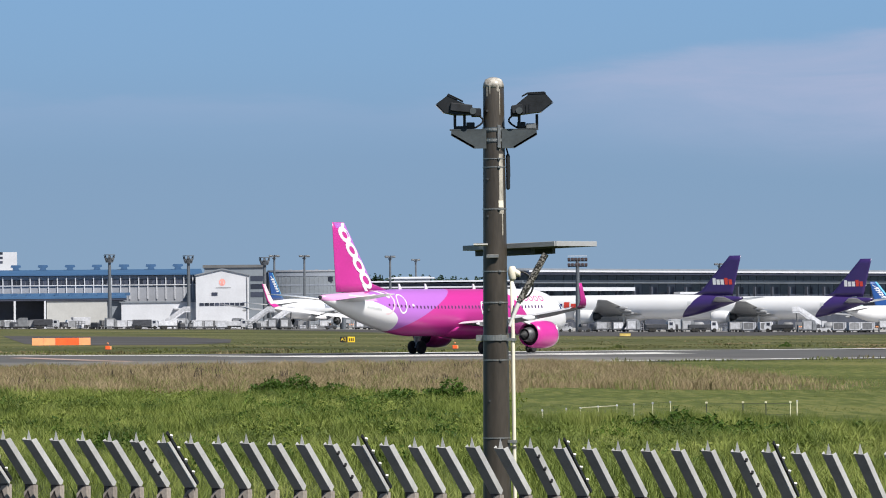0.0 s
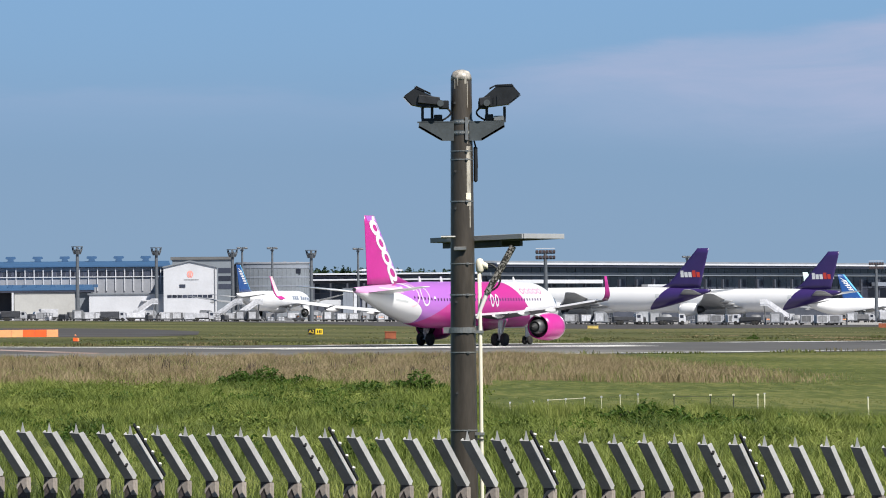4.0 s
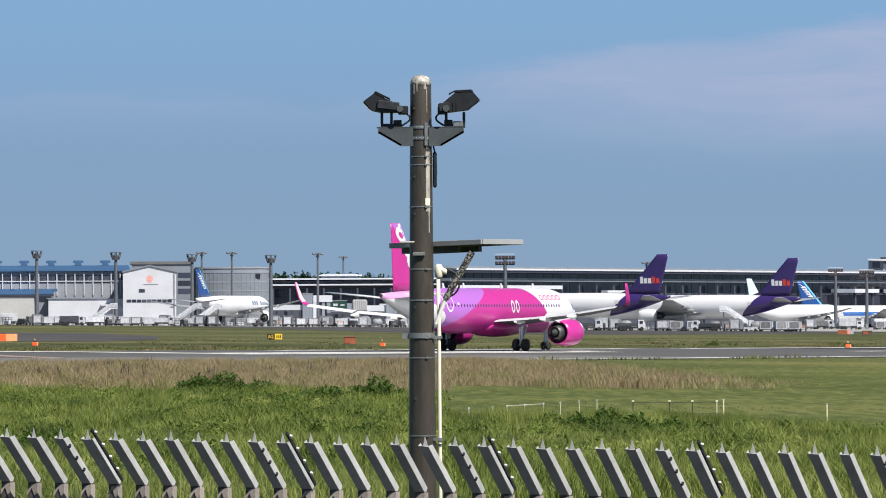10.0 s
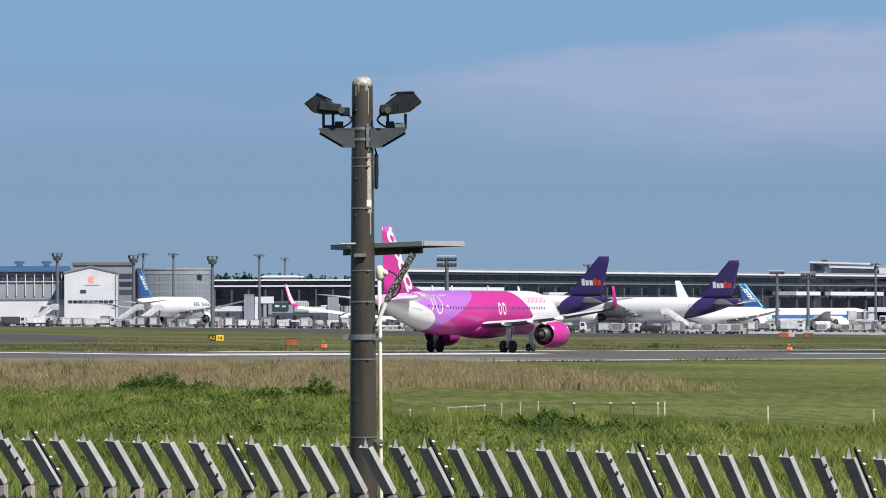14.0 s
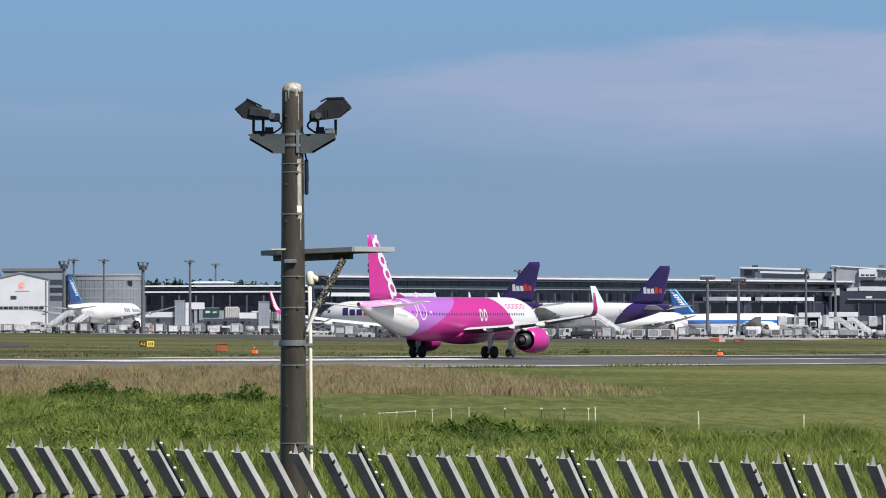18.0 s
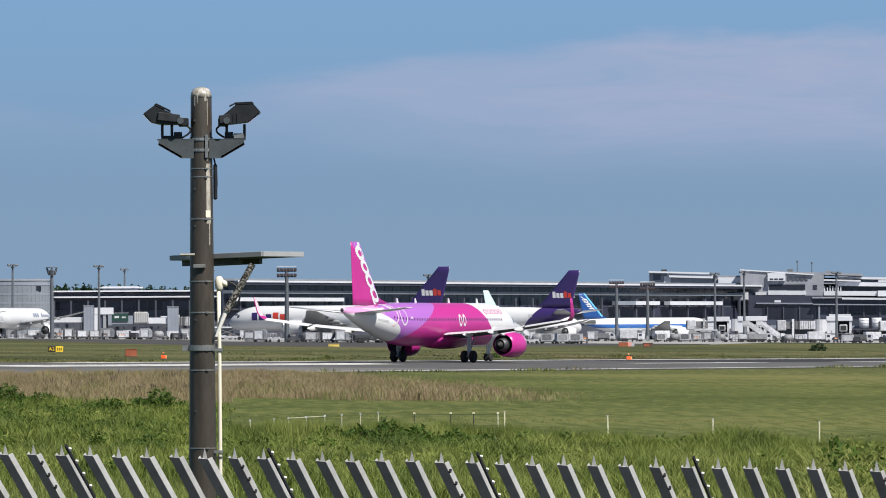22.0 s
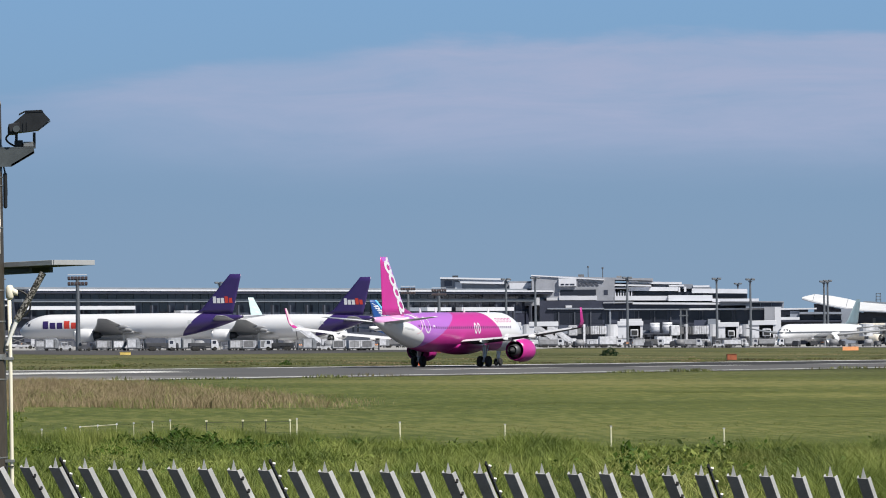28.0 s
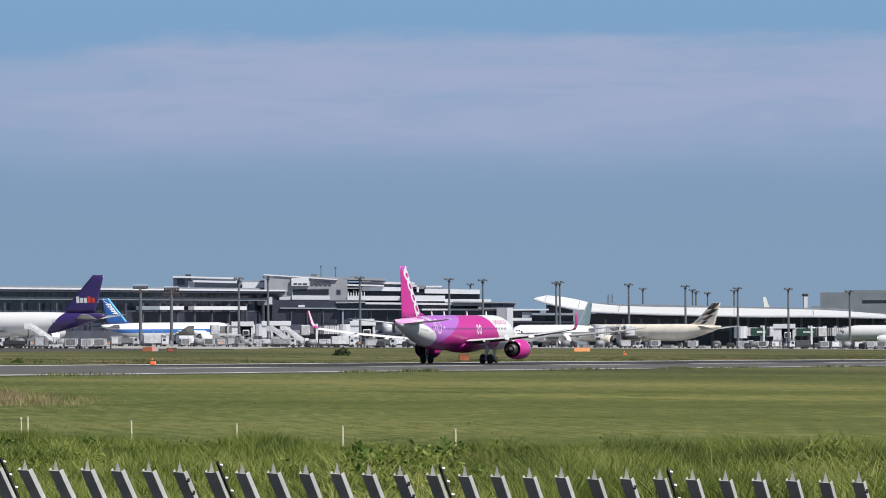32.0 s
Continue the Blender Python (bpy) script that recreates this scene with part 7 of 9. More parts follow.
concourse_gate()
gate_house(6.62, 6.94, 1720, 8.2, "white boarding gate portal with a dark recess")
gate_house(6.28, 6.52, 1730, 8.0, "white boarding gate portal with a dark recess")
gate_house(7.62, 7.90, 1735, 8.4, "white boarding gate portal beside the drums")
gate_house(8.74, 8.98, 1740, 8.0, "white boarding gate portal under the eave")
gate_house(9.10, 9.40, 1745, 8.6, "white boarding gate portal beside the stair tower")
gate_house(12.40, 12.64, 1790, 8.2, "white boarding gate portal with a dark recess")


# ---- airfield signs and lights ----
def marker_board(az0, az1, dist, high, panels, label):
    a, b = Vector(polar(az0, dist)), Vector(polar(az1, dist))
    w = (b - a).length
    r = thing("marker_board", label, "marker", pose(a.x, a.y, gz(a.x), 0, 0, math.degrees(math.atan2(b.y - a.y, b.x - a.x))))
    for i, mt in enumerate(panels):
        part("panel", box(w * i / len(panels) + 0.01, w * (i + 1) / len(panels) - 0.01, -0.04, 0.04, 0.12, high, 0.01), M[mt], r)
        part("foot", join(box(w * (i + 0.5) / len(panels) - 0.05, w * (i + 0.5) / len(panels) + 0.05, -0.03, 0.03, 0, 0.14), box(w * (i + 0.5) / len(panels) - 0.04, w * (i + 0.5) / len(panels) + 0.04, 0.05, 0.55, 0.0, 0.08)), M["mast"], r)
    return r


def text_mesh(body, size):
    cu = bpy.data.curves.new("lettering", "FONT")
    cu.body, cu.size, cu.extrude = body, size, 0.01
    cu.align_x, cu.align_y = "CENTER", "CENTER"
    ob = bpy.data.objects.new("lettering", cu)
    scene.collection.objects.link(ob)
    bpy.context.view_layer.update()
    me = bpy.data.meshes.new_from_object(ob.evaluated_get(bpy.context.evaluated_depsgraph_get()))
    bpy.data.objects.remove(ob)
    bpy.data.curves.remove(cu)
    me.materials.clear()
    return me


def taxi_sign():
    r = thing("taxiway_sign", "low black and yellow taxiway sign", "sign", spot(-1.09, 634, 0))
    part("black_panel", box(-0.93, -0.02, -0.1, 0.1, 0.15, 0.85, 0.02), M["black"], r, "black panel with yellow letters")
    part("yellow_panel", box(0.02, 0.93, -0.1, 0.1, 0.15, 0.85, 0.02), M["yellow"], r, "yellow panel with black marks")
    ob = link_mesh("lettering", text_mesh("A2", 0.62), M["yellow"], r)
    ob.matrix_local = pose(-0.48, -0.115, 0.5, 90, 0, 0)
    for x in (0.22, 0.46, 0.66):
        part("lettering_bar", box(x, x + 0.12, -0.125, -0.1, 0.32, 0.68), M["black"], r)
    for x in (-0.7, 0.7):
        part("leg", tube((x, 0, 0), (x, 0, 0.16), 0.04), M["mast"], r)


def runway_light(az, dist, high=0.5, big=0.3):
    r = thing("runway_light", "orange boxed runway light with a small lamp", "runway light", spot(az, dist), "runway lights")
    part("base", box(-0.34, 0.34, -0.2, 0.2, 0.0, 0.06), M["footing"], r)
    part("body", box(-big, big * 0.55, -0.16, 0.16, 0.06, high * 0.72, 0.03), M["orange"], r)
    part("end_plate", box(big * 0.56, big, -0.15, 0.15, 0.06, high * 0.68, 0.02), M["pale_orange"], r)
    part("stem", tube((-0.06, 0, high * 0.72), (-0.06, 0, high), 0.03, 0.03, 8), M["gse_dark"], r)
    part("lamp", lathe([(0.05, high), (0.085, high + 0.05), (0.08, high + 0.14), (0.02, high + 0.17)], 12), M["pale_orange"], r).matrix_local = pose(-0.06, 0, 0)


def windcone_box(az, dist, w, high, mat="red"):
    r = thing("equipment_cabinet", "pale yellow equipment cabinet in the grass" if mat == "yellow_faded" else "rust-red equipment cabinet in the grass", "cabinet", spot(az, dist), "airfield markers")
    part("body", box(-w / 2, w / 2, -0.3, 0.3, 0.08, high, 0.03), M[mat], r)
    part("lid", box(-w / 2 - 0.04, w / 2 + 0.04, -0.36, 0.36, high, high + 0.05), M[mat], r)
    part("door", box(-w * 0.42, w * 0.1, -0.33, -0.3, 0.16, high - 0.08), M[mat if mat == "yellow_faded" else "mast_red"], r)
    part("plinth", box(-w / 2 - 0.1, w / 2 + 0.1, -0.4, 0.4, 0, 0.1), M["footing"], r)


marker_board(-4.65, -3.99, 556, 0.92, ("pale_orange", "pale_orange", "orange", "orange", "pale_orange"), "long orange and pale orange marker board")
marker_board(5.27, 5.45, 985, 0.95, ("mast_red", "mast_red", "mast_red", "faded_red", "gse_white"), "dull red and white marker board")
marker_board(10.15, 10.33, 1110, 0.95, ("pale_orange", "pale_orange"), "faded orange marker board")
taxi_sign()
for az, dist in ((-3.79, 499), (0.13, 523), (5.39, 551), (10.72, 930)):
    runway_light(az, dist, 0.58, 0.30)
windcone_box(-0.24, 555, 1.25, 0.85, "mast_red")
windcone_box(8.90, 675, 1.3, 0.85, "mast_red")
windcone_box(5.60, 985, 1.9, 0.8, "bronze")
windcone_box(2.05, 890, 1.9, 0.55, "yellow_faded")


# ---- wire fence and marker posts in the field ----
def field_fence():
    r = thing("rail_fence", "low white rail on thin posts in the grass", "fence", pose(0, 0, 0))
    part("rail", tube((4.03, 150.3, gz(4.0) + 0.57), (5.1, 150.0, gz(5.1) + 0.64), 0.014, 0.014, 6), M["post"], r)
    part("rail", tube((5.1, 150.0, gz(5.1) + 0.63), (6.6, 149.5, gz(6.6) + 0.75), 0.003, 0.003, 5), M["wire_fence"], r, "thin wire")
    for x, h in ((2.9, 0.50), (3.6, 0.55), (4.03, 0.58), (4.55, 0.62), (5.1, 0.66), (5.6, 0.69), (6.15, 0.73), (6.67, 0.77)):
        p = part("post", tube((x, 150.8 - 0.19 * x, gz(x)), (x, 150.8 - 0.19 * x, gz(x) + h), 0.012, 0.012, 6), M["post"], r)
        part("cap", box(x - 0.025, x + 0.025, 150.77 - 0.19 * x, 150.83 - 0.19 * x, gz(x) + h - 0.03, gz(x) + h + 0.02), M["gse_white"], p, "white post cap")
    r = thing("wire_fence", "low dark wire fence with pale post tops", "fence", pose(0, 0, 0))
    q = [(8.21, 158.7), (9.39, 159.3), (10.13, 159.6), (10.92, 159.9)]
    for x, y in q:
        p = part("post", tube((x, y, gz(x)), (x, y, gz(x) + 0.58), 0.016, 0.016, 6), M["wire_fence"] if x < 10.5 else M["post"], r)
        part("cap", box(x - 0.035, x + 0.035, y - 0.035, y + 0.035, gz(x) + 0.57, gz(x) + 0.62), M["post"], p)
    for (x0, y0), (x1, y1) in zip(q, q[1:]):
        for z in (0.55, 0.2):
            part("wire", tube((x0, y0, gz(x0) + z), (x1, y1, gz(x1) + z), 0.006, 0.006, 5), M["wire_fence"], r)
    proto = None
    for x, y, lean in ((10.97, 160.0, 0), (13.65, 153.3, -1), (16.35, 148.8, 0.5), (19.05, 145.3, 0), (21.75, 141.4, -0.5)):
        x += 0.17
        m = pose(x, y, gz(x), 0, lean, 0)
        if proto is None:
            proto = thing("marker_post", "thin cream marker post in the grass", "post", m, "marker posts")
            part("shaft", box(-0.02, 0.02, -0.02, 0.02, 0, 0.62, 0.005), M["post"], proto)
            part("cap", box(-0.03, 0.03, -0.03, 0.03, 0.62, 0.65), M["gse_white"], proto)
        else:
            copy_thing(proto, m)


field_fence()


# ---- lamp pole ----
def lamp_pole():
    px, py = polar(0.588, 42.3)
    r = thing("lamp_pole", "brown concrete pole with two black floodlights and a solar panel", "pole", pose(px, py, -FALL * px))

    def rad(z):
        return 0.0875 + (5.08 - z) * 0.0084
    prof = [(rad(z), z) for z in (-0.4, 1, 2, 3, 4, 5.05)] + [(0.084, 5.085), (0.066, 5.12), (0.03, 5.136)]
    part("shaft", lathe(prof, 28), M["pole"], r, "brown weathered concrete shaft", True)
    for z, h, w in ((4.705, 0.02, 0.006), (4.615, 0.02, 0.006), (4.46, 0.008, 0.004), (4.39, 0.008, 0.004), (4.04, 0.01, 0.005), (3.52, 0.01, 0.005), (3.26, 0.012, 0.006), (2.965, 0.045, 0.012), (2.78, 0.01, 0.005), (2.13, 0.01, 0.005)):
        part("band", lathe([(rad(z) - 0.002, z - h / 2), (rad(z) + w, z - h / 2), (rad(z) + w, z + h / 2), (rad(z) - 0.002, z + h / 2)], 28), M["band"], r, "steel strap")
        part("buckle", box(0.03, 0.052, -rad(z) - 0.008, -rad(z) + 0.02, z - h / 2 - 0.003, z + h / 2 + 0.003), M["band"], r)
    for z in (4.86, 4.29, 3.98, 3.2, 2.44):
        part("bolt_hole", tube((-0.055, -rad(z) * 0.80 - 0.012, z), (-0.055, -rad(z) * 0.80 + 0.05, z), 0.011, 0.011, 8), M["dark"], r)
    for z in (4.705, 4.615):
        part("clamp_strap", lathe([(rad(z) - 0.002, z - 0.018), (rad(z) + 0.005, z - 0.018), (rad(z) + 0.005, z + 0.018), (rad(z) - 0.002, z + 0.018)], 28), M["galv"], r, "punched steel strap")
        for k in range(7):
            a = radians(-62 + 19 * k)
            x, y = (rad(z) + 0.006) * math.sin(a), -(rad(z) + 0.006) * math.cos(a)
            hole = part("strap_hole", tube((0, 0, -0.001), (0, 0, 0.002), 0.005, 0.005, 8), M["alu"], r, "pale punched slot")
            hole.matrix_local = pose(x, y, z, 90, 0, math.degrees(a))
    part("clamp_ear", box(-rad(2.965) - 0.06, -rad(2.965) + 0.01, -0.03, 0.0, 2.94, 2.99), M["band"], r)
    part("clamp_ear", box(rad(2.965) - 0.01, rad(2.965) + 0.06, -0.03, 0.0, 2.95, 3.0), M["band"], r)
    M["lime_cap"] = surf("lime_streaked_cap", (0.36, 0.34, 0.31), 0.35, var=0.5, scale=30, grime=(0.045, 0.040, 0.032))
    part("cap", lathe([(rad(5.05) + 0.001, 5.052), (0.0855, 5.088), (0.068, 5.124), (0.032, 5.140), (0.004, 5.142)], 28), M["lime_cap"], r, "lime-streaked domed cap", True)
    part("patch", quad_patch(lambda u, v: (math.sin(u) * (rad(v) + 0.002), -math.cos(u) * (rad(v) + 0.002), v), 0.35, 0.85, 4.055, 4.11, 6, 3), M["pvc"], r, "pale filler patch")
    part("stain", quad_patch(lambda u, v: (math.sin(u) * (rad(v) + 0.0015), -math.cos(u) * (rad(v) + 0.0015), v), 0.42, 0.86, 4.00, 4.50, 5, 6), M["pale_streak"], r, "pale worn streak")
    for u0, u1, v0, v1 in ((-0.75, -0.58, 4.98, 5.06), (-0.42, -0.3, 5.0, 5.07), (0.28, 0.5, 5.02, 5.075), (0.55, 0.62, 4.82, 5.04), (0.66, 0.78, 3.82, 4.04), (0.5, 0.56, 4.52, 4.62)):
        part("stain", quad_patch(lambda u, v: (math.sin(u) * (rad(v) + 0.0015), -math.cos(u) * (rad(v) + 0.0015), v), u0, u1, v0, v1, 3, 4), M["pale_streak"], r, "pale dripped streak")
    for side in (-1, 1):
        # tapered bracket arm with its foot plate
        a = part("bracket", prism([(side * rad(4.6) * 0.7, 4.70), (side * 0.355, 4.70), (side * 0.36, 4.655), (side * 0.17, 4.545), (side * rad(4.6) * 0.7, 4.545)], -0.075, -0.068), M["galv"], r, "grey steel bracket")
        part("flange", box(min(side * 0.05, side * 0.37), max(side * 0.05, side * 0.37), -0.075, 0.02, 4.698, 4.708), M["galv"], a)
        part("brace_plate", prism([(side * 0.36, 4.66), (side * 0.17, 4.548), (side * 0.16, 4.56), (side * 0.35, 4.672)], -0.075, 0.01), M["galv"], a)
        if side > 0:
            part("bolt_plate", box(0.03, 0.055, -rad(4.6) - 0.012, -rad(4.6) + 0.02, 4.55, 4.74), M["band"], a)
        # floodlight on a yoke
        cx = side * (0.25 if side < 0 else 0.285)
        part("yoke", join(box(cx - 0.085, cx + 0.085, -0.05, 0.0, 4.708, 4.735), tube((cx + side * 0.075, -0.02, 4.73), (cx + side * 0.075, -0.02, 4.83), 0.012, 0.012, 8), tube((cx - side * (0.005 if side < 0 else 0.073), -0.02, 4.73), (cx - side * (0.005 if side < 0 else 0.073), -0.02, 4.83), 0.012, 0.012, 8), box(min(cx - side * 0.09, cx - side * 0.02), max(cx - side * 0.09, cx - side * 0.02), -0.06, 0.02, 4.72, 4.765, 0.004)), M["lamp_black"], r, "black yoke and gear box")
        shape = [(0.228, 0.14), (0.14, 0.205), (0.056, 0.168), (-0.084, 0.10), (-0.088, 0.047), (0.08, 0.047), (0.16, 0.065)] if side < 0 else [(0.205, 0.15), (0.149, 0.214), (0.0, 0.208), (-0.116, 0.112), (-0.13, 0.056), (-0.047, 0.047), (0.10, 0.065)]
        lamp = part("floodlight", prism([(side * o, u) for o, u in shape], -0.12, 0.10), M["lamp_black"], r, "black floodlight housing")
        lamp.matrix_local = pose(cx, -0.02, 4.78)
        t0, t1 = shape[0], shape[-1]
        part("glass", prism([(side * o, u) for o, u in ((t0[0] + 0.001, t0[1] - 0.006), (t0[0] + 0.008, t0[1] - 0.008), (t1[0] + 0.008, t1[1] - 0.004), (t1[0] + 0.001, t1[1] + 0.003))], -0.10, 0.08), M["lens"], lamp, "lamp glass")
        for k in range(4):
            part("cooling_fin", box(min(side * (-0.08 + 0.03 * k), side * (-0.072 + 0.03 * k)), max(side * (-0.08 + 0.03 * k), side * (-0.072 + 0.03 * k)), -0.128, -0.12, 0.05, 0.10 + 0.012 * k), M["lamp_black"], lamp)
        part("visor", prism([(side * o, u) for o, u in ((shape[1][0], shape[1][1] + 0.003), (shape[2][0], shape[2][1] + 0.003), (shape[2][0], shape[2][1] + 0.013), (shape[1][0], shape[1][1] + 0.013))], -0.125, 0.105), M["lamp_black"], lamp)
        # hinge knob and gear box behind the housing
        o0, o1 = (-0.069, 0.113) if side < 0 else (-0.138, -0.045)
        house = part("gear_housing", box(min(side * o0, side * o1), max(side * o0, side * o1), -0.145, 0.09, -0.035, 0.035, 0.006), M["lamp_grey"], lamp, "dark grey gear housing")
        house.matrix_local = pose(0, 0, 0.10, 0, -side * 7, 0)
        # top of the black housing, painted paler to look lit
        part("top_plate", prism([(side * o, u) for o, u in ((shape[1][0] - 0.01, shape[1][1] + 0.014), (shape[2][0], shape[2][1] + 0.014), (shape[2][0] - 0.05, shape[2][1] - 0.012), (shape[2][0] - 0.05, shape[2][1] - 0.004), (shape[2][0], shape[2][1] + 0.020), (shape[1][0] - 0.01, shape[1][1] + 0.020))], -0.128, 0.108), M["lamp_grey"], lamp, "top face in paler grey for the light on it")
        part("hinge", tube((-side * 0.075, -0.155, 0.075), (-side * 0.075, -0.10, 0.075), 0.028, 0.028, 12), M["galv"], lamp, "grey hinge knob")
        part("gear_box", box(min(-side * 0.145, -side * 0.06), max(-side * 0.145, -side * 0.06), -0.11, 0.02, 0.03, 0.10, 0.008), M["lamp_black"], lamp)
        if side > 0:
            part("ballast_box", box(0.268, 0.352, -0.07, 0.01, 4.709, 4.752, 0.004), M["band"], r, "bright steel ballast box")
        # lamp lead
        pts = [Vector((cx - side * (0.085 + 0.075 * math.sin(math.pi * k / 9)), -0.035, 4.845 - 0.13 * k / 9)) for k in range(10)]
        part("lead", hose(pts, 0.008), M["black"], r, "black lamp lead", True)
    pts = [(0.10, -0.02, 4.56), (0.125, -0.01, 4.46), (0.128, -0.01, 4.32), (0.112, -0.01, 4.22)]
    part("lead", hose(pts, 0.007), M["black"], r, "black cable beside the pole", True)
    part("junction_box", box(0.098, 0.132, -0.03, 0.02, 4.20, 4.50, 0.012), M["lamp_black"], r, "dark cable bundle")
    # solar panel on crossed bars
    turn = 43.0
    sp = part("solar_panel", box(-1.03, 0.0, 0.0, 0.50, -0.004, 0.004), M["panel"], r, "solar panel seen edge on")
    sp.matrix_local = pose(0.50, -0.25, 3.752, 0, -1.2, -turn)
    for x0, x1, y0, y1, mt in ((-1.04, 0.0, -0.012, 0.012, "alu"), (-0.012, 0.012, 0.0, 0.51, "alu"), (-1.04, -1.016, 0.0, 0.51, "alu"), (-1.04, 0.0, 0.49, 0.514, "alu")):
        part("frame", box(x0, x1, y0, y1, -0.030, 0.012, 0.002), M[mt], sp, "panel frame")
    for y in (0.12, 0.38):
        part("support_bar", box(-1.0, -0.36, y - 0.02, y + 0.02, -0.078, -0.032), M["galv"], sp, "dark support bar")
    part("u_bolt", tube((-0.18, -0.13, 3.742), (-0.06, -0.13, 3.742), 0.012, 0.012, 8), M["band"], r)
    part("u_bolt", box(-0.075, 0.03, -0.135, -0.10, 3.63, 3.66, 0.004), M["band"], r, "bright steel clamp")
    # wrapped strut
    bm = bmesh.new()
    add_tube(bm, (0.42, -0.16, 3.66), (0.20, -0.10, 3.27), 0.028, 0.028, 10)
    strut = part("strut", bm, M["tape"], r, "strut wrapped in mottled tape")
    part("strut_end", tube((0.20, -0.10, 3.275), (0.115, -0.09, 3.06), 0.020, 0.012, 10), M["ceramic"], strut, "pale bare end of the strut")
    # cream conduit with a bent cap
    pts = [(0.148, -0.05, 0.0), (0.148, -0.05, 1.5), (0.142, -0.05, 3.0), (0.138, -0.05, 3.48)]
    cd = part("conduit", hose(pts, 0.0165, 12), M["pvc"], r, "cream plastic conduit", True)
    cap = part("conduit_cap", lathe([(0.019, 3.44), (0.032, 3.46), (0.036, 3.50), (0.034, 3.535), (0.022, 3.558), (0.004, 3.563)], 16), M["pvc"], r, "bent cream conduit cap", True)
    cap.matrix_local = pose(0.143, -0.05, 0)
    part("spout", loft([[(0.15 + d, -0.05 + q * 0.030 * math.sin(b), 3.515 - d * 0.35 + q * 0.028 * math.cos(b)) for b in [2 * math.pi * i / 12 for i in range(12)]] for d, q in ((0.0, 1.0), (0.035, 1.0), (0.06, 0.85))]), M["pvc"], cap, "", True).matrix_local = pose(-0.143, 0.05, 0)
    pts = [(0.20 + 0.115 * math.sin(math.pi * k / 12) , -0.05, 3.40 + 0.115 * math.cos(math.pi * k / 12)) for k in range(13)]
    part("lead", hose(pts, 0.008), M["black"], r, "black cable loop", True)
    for z in (0.8, 2.1, 2.95):
        part("saddle", box(0.09, 0.17, -0.075, -0.03, z - 0.012, z + 0.012), M["band"], cd)
    part("clip", box(0.09, 0.165, -0.075, -0.068, 2.05, 2.06), M["dark"], cd)


lamp_pole()


